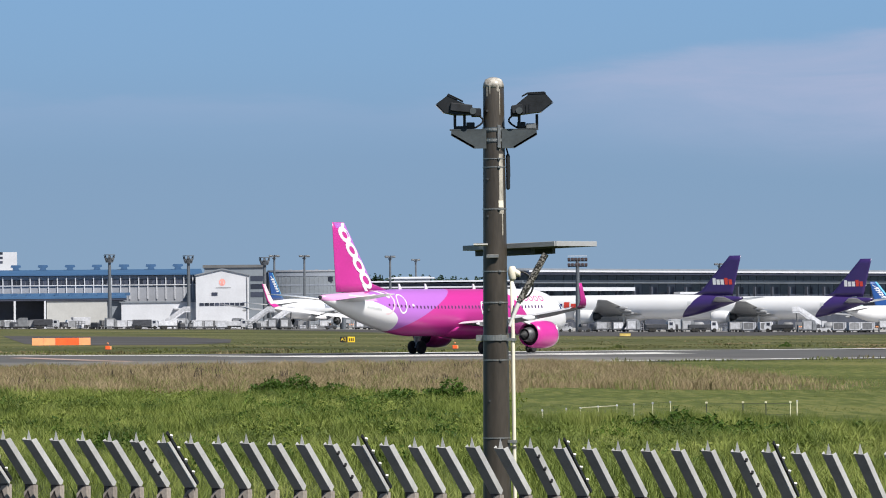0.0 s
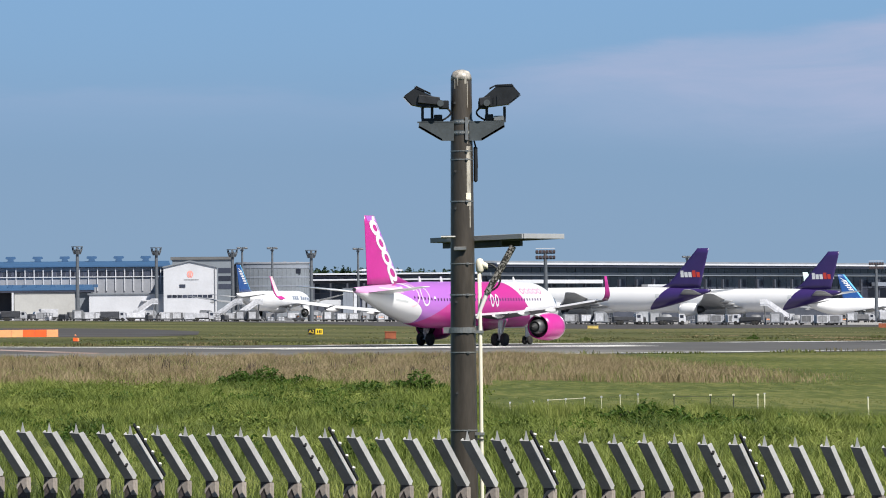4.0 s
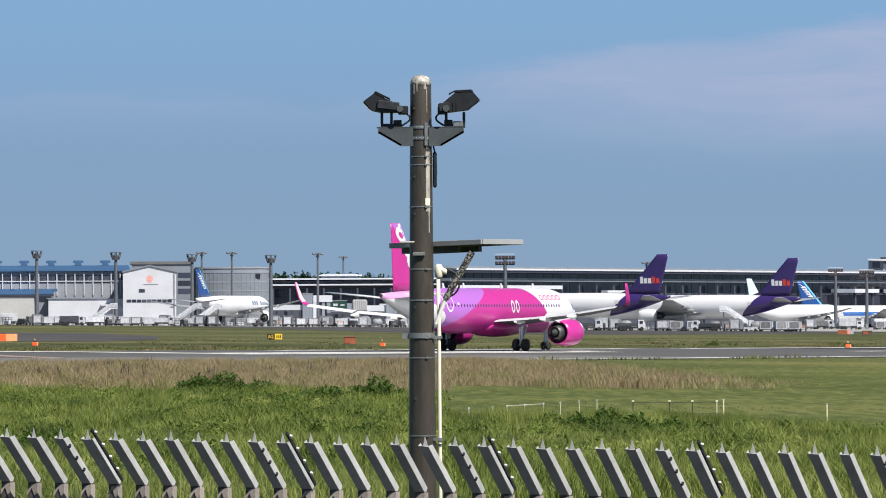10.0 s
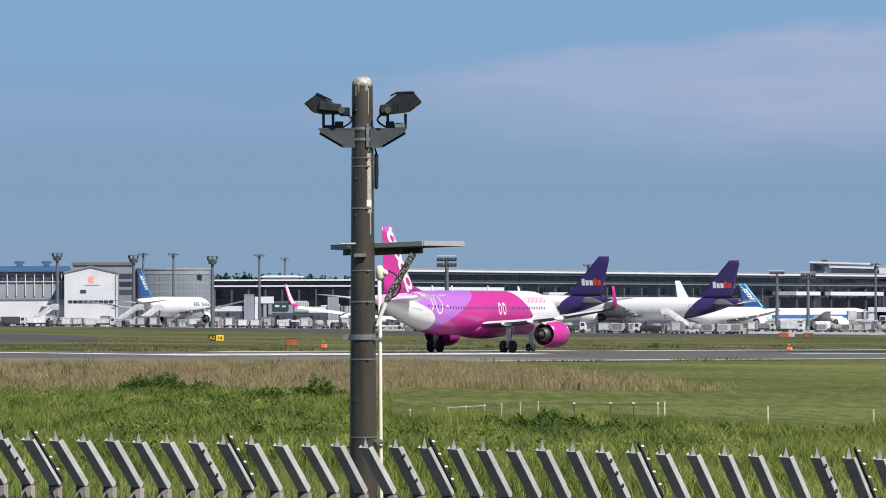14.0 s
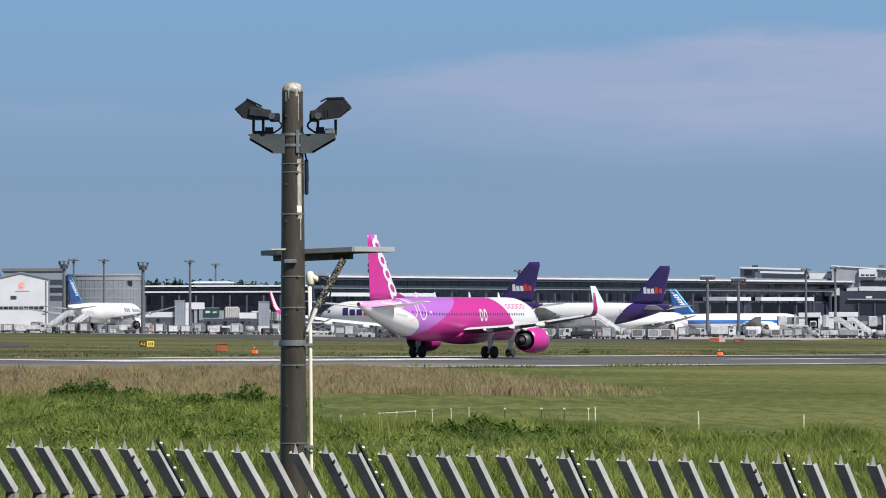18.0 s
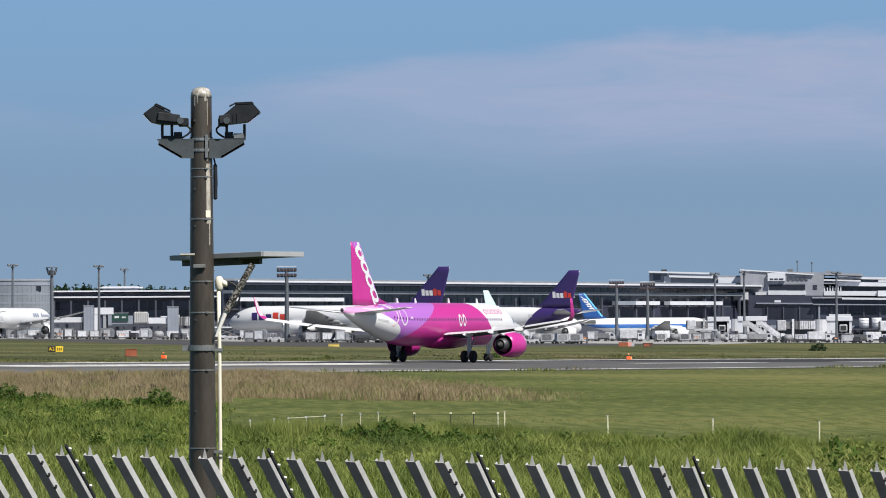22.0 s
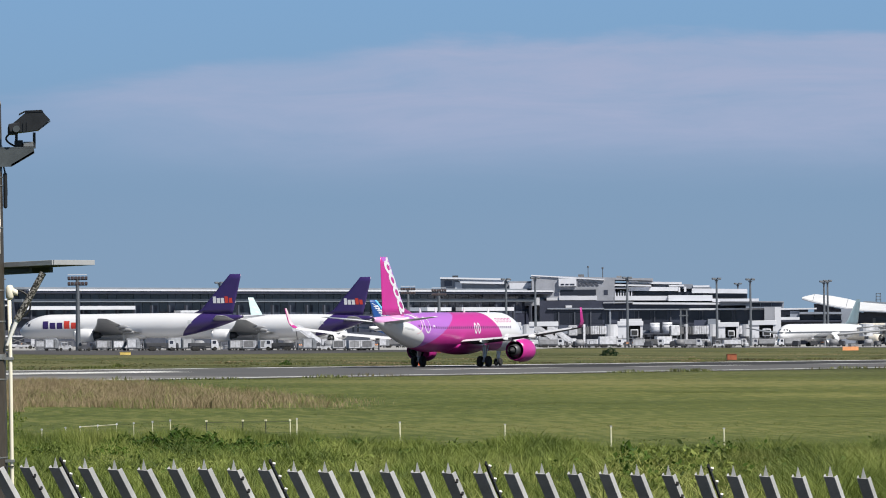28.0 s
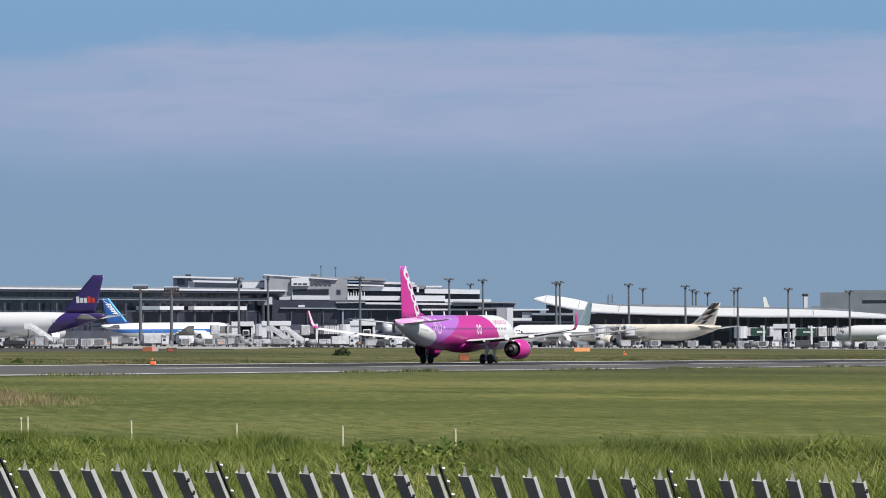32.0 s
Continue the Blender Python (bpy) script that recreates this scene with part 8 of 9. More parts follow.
# ---- steel pale fence before the camera ----
def pale_fence():
    th = radians(24.5)
    nv, dv = Vector((math.sin(th), math.cos(th), 0)), Vector((math.cos(th), -math.sin(th), 0))
    base = nv * 21.9
    # local axes: x along the fence to the right, y away from the viewer, z up
    r = thing("pale_fence", "steel pale fence with pale tops bent towards the viewer", "fence", pose(base.x, base.y, 0, 0, 0, -24.5))
    run, rise = 0.30, 0.24
    ln = math.hypot(run, rise)
    W, T = 0.050, 0.038

    def arm_mesh():
        """A channel-shaped arm with a notched, pointed tip; z runs along it."""
        bm = bmesh.new()
        g = 0.0035
        out = [(-W / 2, 0.0), (W / 2, 0.0), (W / 2, T), (W / 2 - g, T), (W / 2 - g, g), (-W / 2 + g, g), (-W / 2 + g, T * 0.6), (-W / 2, T * 0.6)]
        rings = []
        for z in (-0.02, ln - 0.05, ln - 0.02):
            rings.append([bm.verts.new((x, y, z + ((0.006 - 0.5 * y if x < 0 else -0.9 * y) if z > 0.2 else 0.0))) for x, y in out])
        for a, b in zip(rings, rings[1:]):
            for i in range(len(out)):
                j = (i + 1) % len(out)
                bm.faces.new((a[i], a[j], b[j], b[i]))
        bm.faces.new(rings[0][::-1])
        bm.faces.new(rings[-1])
        return mesh_of("arm", bm, M["arm"])

    def spike_mesh():
        bm = bmesh.new()
        a = [bm.verts.new(p) for p in ((-0.013, 0.0, 0.0), (0.014, 0.0, 0.0), (-0.002, 0.001, 0.058), (-0.013, 0.0035, 0.0), (0.014, 0.0035, 0.0))]
        for f in ((0, 1, 2), (1, 4, 2), (4, 3, 2), (3, 0, 2), (0, 3, 4, 1)):
            bm.faces.new([a[i] for i in f])
        return mesh_of("spike", bm, M["arm"])

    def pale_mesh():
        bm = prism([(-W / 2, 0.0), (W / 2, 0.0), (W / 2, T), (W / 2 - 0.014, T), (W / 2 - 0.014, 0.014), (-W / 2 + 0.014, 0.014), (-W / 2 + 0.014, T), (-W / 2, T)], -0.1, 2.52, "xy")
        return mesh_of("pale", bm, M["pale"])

    def gusset_mesh():
        """The folded joint plate under the bend: an arched pale face."""
        bm = prism([(-W / 2 - 0.003, 2.455), (-W / 2 - 0.003, 2.478), (-0.004, 2.508), (W / 2 + 0.003, 2.515), (W / 2 + 0.003, 2.44), (W / 2 - 0.008, 2.44), (-0.004, 2.492)], -0.004, T + 0.003, "xz")
        return mesh_of("joint_plate", bm, M["tape_plate"])

    M["tape_plate"] = surf("weathered_joint", (0.34, 0.30, 0.27), 0.7, var=0.25, scale=9, spread=0.2)
    arm, spike, pale, gus = arm_mesh(), spike_mesh(), pale_mesh(), gusset_mesh()
    ins = mesh_of("insulator", box(-0.007, 0.007, -0.005, 0.005, -0.012, 0.012, 0.002), M["ceramic"])
    strip_me = mesh_of("wire_strip", box(-0.004, 0.004, -0.008, 0.008, 0.0, ln + 0.03), M["black"])
    rnd = random.Random(3)
    lean = math.degrees(math.atan2(run, rise))
    for i in range(-38, 68):
        q = -9.405 + 0.15 * i
        wx = (base + dv * q).x
        tip = 2.526 - 0.0145 * wx
        z0 = tip - rise
        jig = rnd.uniform(-0.5, 0.5)
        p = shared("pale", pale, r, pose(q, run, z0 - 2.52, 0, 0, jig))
        a = shared("arm", arm, r, pose(q, run, z0, lean + rnd.uniform(-0.6, 0.6), 0, jig))
        sp = new("spike", spike)
        sp.parent = a
        sp.matrix_local = pose(0.002, 0.006, ln - 0.036, -lean, 0, 0)
        g = shared("joint_plate", gus, r, pose(q, run, z0 - 2.52))
        if i % 7 == 0:
            s = shared("wire_strip", strip_me, r, pose(q + 0.05, run - 0.0, z0 + 0.02, lean, 0, 0), "dark strip with white insulators")
            for k in range(4):
                o = new("insulator", ins)
                o.parent = s
                o.matrix_local = pose(0.011, 0, 0.09 + 0.098 * k, 0, 24, 0)
            for k in range(3):
                shared("wire_clip", strip_clip(), r, pose(q - 0.15 + 0.028, run - 0.075 - 0.075 * k, z0 + 0.07 + 0.06 * k, lean, 0, 0))
    # horizontal rails low on the fence
    for z in (0.35, 1.9):
        part("rail", box(-15.2, 0.8, run + T, run + T + 0.05, z - 0.03, z + 0.03), M["pale"], r, "steel rail")


CLIP = []


def strip_clip():
    if not CLIP:
        CLIP.append(mesh_of("wire_clip", box(-0.007, 0.007, -0.008, 0.008, 0, 0.010), M["black"]))
    return CLIP[0]


pale_fence()


# ---- grass, weeds and trees ----
RNG = np.random.default_rng(11)


def mesh_arrays(name, verts, quads, tris, mat):
    me = bpy.data.meshes.new(name)
    nq, ntr = len(quads), len(tris)
    me.vertices.add(len(verts))
    me.vertices.foreach_set("co", np.asarray(verts, np.float32).ravel())
    me.loops.add(nq * 4 + ntr * 3)
    me.loops.foreach_set("vertex_index", np.concatenate([np.asarray(quads, np.int32).ravel(), np.asarray(tris, np.int32).ravel()]))
    me.polygons.add(nq + ntr)
    me.polygons.foreach_set("loop_start", np.concatenate([np.arange(nq) * 4, nq * 4 + np.arange(ntr) * 3]).astype(np.int32))
    me.update(calc_edges=True)
    me.validate()
    me.materials.append(mat)
    return me


def tufts(x, y, h, w, lean):
    """Bent blades at the places x, y: five corners each, in one array."""
    n = len(x)
    z = -0.1 - FALL * np.clip(x, -400, 400)
    a, b = RNG.uniform(0, 2 * np.pi, n), RNG.uniform(0, 2 * np.pi, n)
    wx, wy = np.cos(a) * w / 2, np.sin(a) * w / 2
    lx, ly = np.cos(b) * lean * h, np.sin(b) * lean * h
    v = np.empty((n, 5, 3), np.float32)
    v[:, 0] = np.stack([x - wx, y - wy, z - 0.03], 1)
    v[:, 1] = np.stack([x + wx, y + wy, z - 0.03], 1)
    v[:, 2] = np.stack([x + wx * 0.8 + lx * 0.35, y + wy * 0.8 + ly * 0.35, z + h * 0.6], 1)
    v[:, 3] = np.stack([x - wx * 0.8 + lx * 0.35, y - wy * 0.8 + ly * 0.35, z + h * 0.6], 1)
    v[:, 4] = np.stack([x + lx, y + ly, z + h], 1)
    return v


def blade_mesh(name, v, mat):
    n = len(v)
    i = np.arange(n)[:, None] * 5
    return mesh_arrays(name, v.reshape(-1, 3), i + np.array([[0, 1, 2, 3]]), i + np.array([[3, 2, 4]]), mat)


def sector(n, az0, az1, d0, d1):
    az = np.radians(RNG.uniform(az0, az1, n))
    d = np.sqrt(RNG.uniform(0, 1, n) * (d1 ** 2 - d0 ** 2) + d0 ** 2)
    return d * np.sin(az), d * np.cos(az)


def lumps(x, y, scale):
    """Slow uneven variation over the field, about -1 to 1."""
    return (np.sin(x / scale * 1.7 + 0.4) * np.cos(y / scale * 0.9 + 1.3) + np.sin(x / scale * 0.63 + y / scale * 1.31 + 2.1) + 0.6 * np.sin(x / scale * 3.1 - y / scale * 2.3)) / 2.2


def patchy(x, y, sx, sy, seed=0):
    """Smooth random patches sx by sy metres in size, 0 to 1, with no repeat."""
    u, v = x / sx + 53.7 * seed, y / sy + 91.3 * seed
    i, j = np.floor(u).astype(np.int64), np.floor(v).astype(np.int64)
    fu, fv = u - i, v - j
    fu, fv = fu * fu * (3 - 2 * fu), fv * fv * (3 - 2 * fv)

    def corner(a, b):
        h = (a * 374761393 + b * 668265263 + seed * 69069) & 0x7FFFFFFF
        h = ((h ^ (h >> 13)) * 1274126177) & 0x7FFFFFFF
        return ((h ^ (h >> 16)) & 0xFFFF) / 65535.0

    return (corner(i, j) * (1 - fu) + corner(i + 1, j) * fu) * (1 - fv) + (corner(i, j + 1) * (1 - fu) + corner(i + 1, j + 1) * fu) * fv


def sward(name, label, mat, x, y, h, w, lean, category="grass"):
    """One sheet of blades with the given heights and ranges of width and lean."""
    n = len(x)
    v = tufts(x, y, h, RNG.uniform(*w, n), RNG.uniform(*lean, n))
    tagged(link_mesh(name, blade_mesh(name, v, M[mat]), None), label, category, "", "stuff")


def leaf_cloud(n, rx, ry, rz, size, flat=0.35):
    """Leaves scattered through an uneven mound: two triangles each."""
    d = RNG.normal(0, 1, (n, 3))
    d /= np.linalg.norm(d, axis=1)[:, None]
    rad = RNG.uniform(0.45, 1.0, n) ** 0.5
    wob = 1 + 0.28 * np.sin(d[:, 0] * 4.1 + 1) * np.cos(d[:, 1] * 3.7) + 0.16 * np.sin(d[:, 2] * 7 + d[:, 0] * 5)
    p = d * (rad * wob)[:, None] * np.array([rx, ry, rz])
    p[:, 2] = np.abs(p[:, 2])
    u = RNG.normal(0, 1, (n, 3))
    u /= np.linalg.norm(u, axis=1)[:, None]
    w = np.cross(u, RNG.normal(0, 1, (n, 3)))
    w /= np.linalg.norm(w, axis=1)[:, None]
    s = (size * RNG.uniform(0.6, 1.4, n))[:, None]
    v = np.stack([p - u * s, p + w * s * flat, p + u * s, p - w * s * flat], 1)
    return v.reshape(-1, 3), np.arange(n * 4).reshape(n, 4)


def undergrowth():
    """Thatch and soil under the tall grass; the shade between the stems is put into its colour."""
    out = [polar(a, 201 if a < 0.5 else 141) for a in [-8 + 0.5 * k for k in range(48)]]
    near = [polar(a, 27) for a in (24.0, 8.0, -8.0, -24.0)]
    tagged(sheet("thatch", "thatch under the tall grass, darkened for the shade between stems", out + near, M["thatch"], 0.012), category="ground")


def make_grass():
    undergrowth()
    # tall green grass of the near field, in clumps with dark gaps
    x1, y1 = sector(290000, -7.5, 4.0, 84, 214)
    k = (np.hypot(x1, y1) < 203 + 8 * lumps(x1, y1, 6)) & (np.degrees(np.arctan2(x1, y1)) < np.where(np.hypot(x1, y1) < 146 + 4 * lumps(x1, y1, 5), 4.0, 0.75 + 0.15 * lumps(x1, y1, 3)))
    x1, y1 = x1[k], y1[k]
    x2, y2 = sector(200000, 4.0, 15.5, 84, 150)
    k = np.hypot(x2, y2) < 141 + 5 * lumps(x2, y2, 5)
    x, y = np.concatenate([x1, x2[k]]), np.concatenate([y1, y2[k]])
    d = np.hypot(x, y)
    n = len(x)
    clump, tuft, zone = patchy(x, y, 0.9, 3.5, 1), patchy(x, y, 0.32, 1.3, 2), patchy(x, y, 4.0, 9.0, 3)
    az = np.degrees(np.arctan2(x, y))
    rank = np.clip((az - 8.0) / 2.0, 0, 1) * np.clip((132 - d) / 14, 0, 1)
    h = (0.07 + 0.28 * clump + 0.22 * tuft * clump + 0.13 * zone + rank * (0.20 + 0.50 * clump)) * RNG.uniform(0.5, 1.25, n)
    weedy = 0.55 * zone + 0.45 * clump + 0.10 * np.exp(-((d - 150) / 26) ** 2) + RNG.normal(0, 0.09, n)
    broad = weedy > 0.62
    dense = RNG.uniform(0, 1, n) < 0.35 + 0.9 * clump
    for pick, mat, name, label, w, lean in ((~broad & dense, "grass_green", "tall_grass", "tall uneven green grass of the near field", (0.006, 0.016), (0.3, 1.2)), (broad, "broadleaf", "broad_weeds", "pale green broad-leaved weeds among the tall grass", (0.012, 0.032), (0.3, 1.0))):
        sward(name, label, mat, x[pick], y[pick], np.clip(h[pick], 0.05, 1.05), w, lean)
    # leafy weeds in low mounds, thickest at the far side of the tall grass
    for mat, name, label, many, seed in (("broadleaf", "leafy_weeds", "pale leafy weeds in low mounds", 520, 15), ("leaf", "dark_weeds", "dark leafy weeds in low mounds", 420, 16)):
        x, y = sector(many * 4, -7.5, 15.4, 100, 203)
        d, az = np.hypot(x, y), np.degrees(np.arctan2(x, y))
        k = (d < np.where(az < 0.8, 202, 140)) & (patchy(x, y, 3.5, 12.0, seed) + 0.0016 * (d - 150) > 0.52)
        vs = []
        for a, b in zip(x[k][:many], y[k][:many]):
            m = int(RNG.integers(40, 120))
            rx = RNG.uniform(0.25, 0.95)
            v, q = leaf_cloud(m, rx, rx * 1.2, RNG.uniform(0.16, 0.36), 0.055, 0.42)
            vs.append(v + np.array([a, b, gz(a) + 0.08]))
        v = np.concatenate(vs)
        q = np.arange(len(v)).reshape(-1, 4)
        tagged(link_mesh(name, mesh_arrays(name, v, q, np.zeros((0, 3), np.int32), M[mat]), None), label, "weeds", "", "stuff")
    # tall growth along the foot of the rail
    x, y = RNG.uniform(1.6, 11.2, 11000), RNG.uniform(146.5, 150.2, 11000)
    sward("rail_grass", "tall grass along the foot of the rail", "grass_green", x, y, (0.34 + 0.34 * patchy(x, y, 0.7, 2.0, 17)) * RNG.uniform(0.6, 1.1, len(x)), (0.008, 0.022), (0.1, 0.6))
    # mown lawn: short tufts, uneven in patches
    x, y = sector(150000, 0.4, 15.5, 138, 430)
    c, d = x * N.x + y * N.y, np.hypot(x, y)
    p = 0.5 * patchy(x, y, 3.0, 16.0, 5) + 0.3 * patchy(x, y, 0.9, 5.0, 6) + 0.2 * patchy(x, y, 12.0, 40.0, 7)
    k = (c > -186.5) & (RNG.uniform(0, 1, len(x)) < 0.2 + 1.1 * p) & (np.degrees(np.arctan2(x, y)) > 0.75 + 0.1 * lumps(x, y, 3))
    x, y, p = x[k], y[k], p[k]
    n = len(x)
    sward("lawn_tufts", "short uneven tufts of the mown lawn", "lawn", x, y, (0.004 + 0.019 * p ** 1.6) * RNG.uniform(0.5, 1.4, n), (0.02, 0.06), (1.6, 3.4))
    # darker lines of longer grass left by the mower
    xs, ys = [], []
    for q in range(60):
        a, b, m = RNG.uniform(0.9, 15.0), RNG.uniform(150, 330), int(RNG.integers(200, 600))
        cx, cy = polar(a, b)
        xs.append(cx + RNG.normal(0, RNG.uniform(1.2, 5.0), m))
        ys.append(cy + RNG.normal(0, 1.6, m))
    x, y = np.concatenate(xs), np.concatenate(ys)
    k = x * N.x + y * N.y > -184
    x, y = x[k], y[k]
    sward("mown_lines", "darker lines of longer grass in the lawn", "grass_short", x, y, RNG.uniform(0.008, 0.022, len(x)), (0.03, 0.07), (1.6, 3.0))
    # dry brown grass before the runway
    x, y = sector(470000, -8, 6.2, 204, 420)
    c = x * N.x + y * N.y
    d, az = np.hypot(x, y), np.degrees(np.arctan2(x, y))
    edge = 5.0 + 0.35 * lumps(x, y, 6) - np.maximum(0, (d - 250)) / 46
    thin = np.clip((edge - az) / 1.6, 0, 1)
    k = (c > -185.5) & (d > 212 + 7 * lumps(x, y, 7) + 13 * np.clip(az, 0, 1)) & (RNG.uniform(0, 1, len(x)) < thin ** 1.3)
    x, y, thin = x[k], y[k], thin[k]
    n = len(x)
    clump = patchy(x, y, 1.2, 7.0, 8)
    h = np.clip((0.20 + 0.30 * clump + 0.14 * patchy(x, y, 0.4, 2.5, 9)) * RNG.uniform(0.45, 1.25, n) * (0.45 + 0.55 * thin), 0.08, 1.0)
    green = RNG.uniform(0, 1, n) < 0.05 + 0.25 * (1 - thin) + 0.22 * (patchy(x, y, 3.0, 9.0, 10) > 0.66)
    for pick, mat, name, label in ((~green, "grass_brown", "dry_grass", "tall dry brown grass beside the runway"), (green, "grass_green", "mixed_grass", "green stalks among the dry grass")):
        sward(name, label, mat, x[pick], y[pick], h[pick], (0.010, 0.028), (0.25, 1.2))
    # rough infield past the runway, in weedy patches up to the apron
    m = 150000
    sv, cv = RNG.uniform(200, 1050, m), -254.0 - RNG.exponential(60.0, m)
    x, y = cv * N.x + sv * U.x, cv * N.y + sv * U.y
    p = 0.6 * patchy(x, y, 7.0, 26.0, 11) + 0.4 * patchy(x, y, 2.2, 9.0, 12)
    k = (p + RNG.normal(0, 0.08, m) > 0.58) & (y < 1150) & ~((x < -27) & (y > 545))
    x, y, p = x[k], y[k], p[k]
    n = len(x)
    brown = patchy(x, y, 6.0, 18.0, 13) + RNG.normal(0, 0.06, n) > 0.70
    for pick, mat, name, label in ((~brown, "infield", "rough_grass", "rough grass tufts of the infield past the runway"), (brown, "grass_brown", "withered_grass", "withered brown tufts of the infield")):
        sward(name, label, mat, x[pick], y[pick], 0.20 * p[pick] * RNG.uniform(0.25, 0.85, int(pick.sum())), (0.05, 0.18), (1.2, 3.2))
    # taller weeds in clumps along the far edge of the runway
    for mat, name, label, many in (("grass_short", "infield_weeds", "dark green weed clumps past the runway", 70), ("rank_brown", "infield_dead_grass", "dead brown grass clumps past the runway", 55)):
        xs, ys, hs = [], [], []
        for q in range(many):
            a, b, m = RNG.uniform(230, 900), -255.0 - RNG.exponential(9.0), int(RNG.integers(30, 150))
            u = RNG.normal(0, 1, m)
            xs.append(b * N.x + a * U.x + u * RNG.uniform(0.5, 2.6))
            ys.append(b * N.y + a * U.y + RNG.normal(0, 0.9, m))
            hs.append(RNG.uniform(0.14, 0.42) * np.exp(-0.4 * u ** 2) * RNG.uniform(0.5, 1.1, m) + 0.03)
        x, y, h = np.concatenate(xs), np.concatenate(ys), np.concatenate(hs)
        sward(name, label, mat, x, y, h, (0.05, 0.14), (0.2, 1.0), "weeds")
    # long pale reeds close to the fence
    x, y = sector(15000, 3.0, 15.5, 85, 112)
    k = (patchy(x, y, 1.1, 3.0, 14) + RNG.normal(0, 0.07, len(x)) > 0.66)
    x, y = x[k], y[k]
    sward("reeds", "long pale green reeds near the fence", "reed", x, y, RNG.uniform(0.25, 0.7, len(x)), (0.010, 0.026), (0.15, 1.0))
    # rank growth at the right: vine mounds with hand-sized leaves and arching reeds
    for mat, name, label, many, seed in (("broadleaf", "vine_mounds", "pale green vines with broad leaves over the grass", 130, 31), ("leaf", "dark_vines", "dark green vines with broad leaves over the grass", 170, 32)):
        x, y = sector(many * 5, 7.6, 15.4, 88, 124)
        k = patchy(x, y, 1.6, 6.0, seed) > 0.5
        vs = []
        for a, b in zip(x[k][:many], y[k][:many]):
            rx = RNG.uniform(0.3, 0.9)
            v, q = leaf_cloud(int(RNG.integers(60, 150)), rx, rx, RNG.uniform(0.25, 0.6), 0.075, 0.6)
            vs.append(v + np.array([a, b, gz(a) + 0.05]))
        v = np.concatenate(vs)
        tagged(link_mesh(name, mesh_arrays(name, v, np.arange(len(v)).reshape(-1, 4), np.zeros((0, 3), np.int32), M[mat]), None), label, "weeds", "", "stuff")
    # the thick dark back of that growth, and lower dark weeds along the lawn's edge
    x, y = sector(80000, 8.3, 15.5, 106, 124)
    az, d = np.degrees(np.arctan2(x, y)), np.hypot(x, y)
    k = d < 117 + 3 * lumps(x, y, 3) + 2.0 * (az > 12)
    x, y, az = x[k], y[k], az[k]
    h = (0.30 + 0.42 * np.clip((az - 8.3) / 1.0, 0, 1) + 0.30 * (patchy(x, y, 0.9, 4.0, 36) - 0.5) + 0.15 * (az > 12.2)) * RNG.uniform(0.7, 1.08, len(x))
    sward("rank_grass", "thick dark green rank grass at the edge of the lawn", "rank_green", x, y, np.clip(h, 0.1, 1.2), (0.014, 0.034), (0.15, 0.7))
    x, y = sector(60000, 3.9, 8.6, 126, 142)
    k = (np.hypot(x, y) < 137 + 3 * lumps(x, y, 3)) & (patchy(x, y, 2.2, 5.0, 37) + RNG.normal(0, 0.05, len(x)) > 0.42)
    x, y = x[k], y[k]
    sward("edge_growth", "dark green growth along the edge of the lawn", "rank_green", x, y, (0.14 + 0.30 * patchy(x, y, 0.8, 3.0, 38)) * RNG.uniform(0.6, 1.1, len(x)), (0.010, 0.028), (0.2, 0.8))
    # clumps of broad arching reeds
    cx, cy = sector(620, 7.4, 15.5, 87, 117)
    k = patchy(cx, cy, 2.2, 6.0, 34) > 0.36
    xs, ys, hs = [], [], []
    for a, b in zip(cx[k], cy[k]):
        m = int(RNG.integers(22, 60))
        xs.append(a + RNG.normal(0, 0.16, m))
        ys.append(b + RNG.normal(0, 0.16, m))
        hs.append(RNG.uniform(0.35, 0.62) * (1 + 0.5 * (math.degrees(math.atan2(a, b)) > 11.8)) * RNG.uniform(0.6, 1.25, m))
    x, y, h = np.concatenate(xs), np.concatenate(ys), np.concatenate(hs)
    sward("arching_reeds", "clumps of broad arching pale green reeds", "reed", x, y, h, (0.016, 0.044), (0.3, 1.5))
    # dark weed heads standing out of the dry grass
    x, y = sector(70, -8, 0.6, 225, 330)
    keep = x * N.x + y * N.y > -184
    xs, ys = [], []
    for a, b in zip(x[keep], y[keep]):
        m = int(RNG.integers(6, 22))
        xs.append(a + RNG.normal(0, 0.14, m))
        ys.append(b + RNG.normal(0, 0.2, m))
    x, y = np.concatenate(xs), np.concatenate(ys)
    sward("dry_weeds", "dark withered weeds in the dry grass", "bark", x, y, RNG.uniform(0.3, 0.7, len(x)), (0.03, 0.08), (0.05, 0.4), "weeds")
    # low weeds and dead grass growing from the joints at the runway's edge
    for mat, name, label, many in (("grass_short", "edge_weeds", "low weeds along the runway edge", 60), ("rank_brown", "dead_edge_grass", "dead grass along the runway edge", 22)):
        xs, ys, hs = [], [], []
        for q in range(many):
            a, b, m = RNG.uniform(110, 700), RNG.uniform(-188.0, -184.0), int(RNG.integers(20, 130))
            wide = RNG.uniform(0.4, 2.2)
            u = RNG.normal(0, 1, m)
            xs.append(b * N.x + a * U.x + u * wide)
            ys.append(b * N.y + a * U.y + RNG.normal(0, 0.8, m))
            hs.append(RNG.uniform(0.10, 0.42) * np.exp(-0.4 * u ** 2) * RNG.uniform(0.5, 1.1, m) + 0.03)
        x, y, h = np.concatenate(xs), np.concatenate(ys), np.concatenate(hs)
        sward(name, label, mat, x, y, h, (0.04, 0.12), (0.2, 0.9), "weeds")


make_grass()


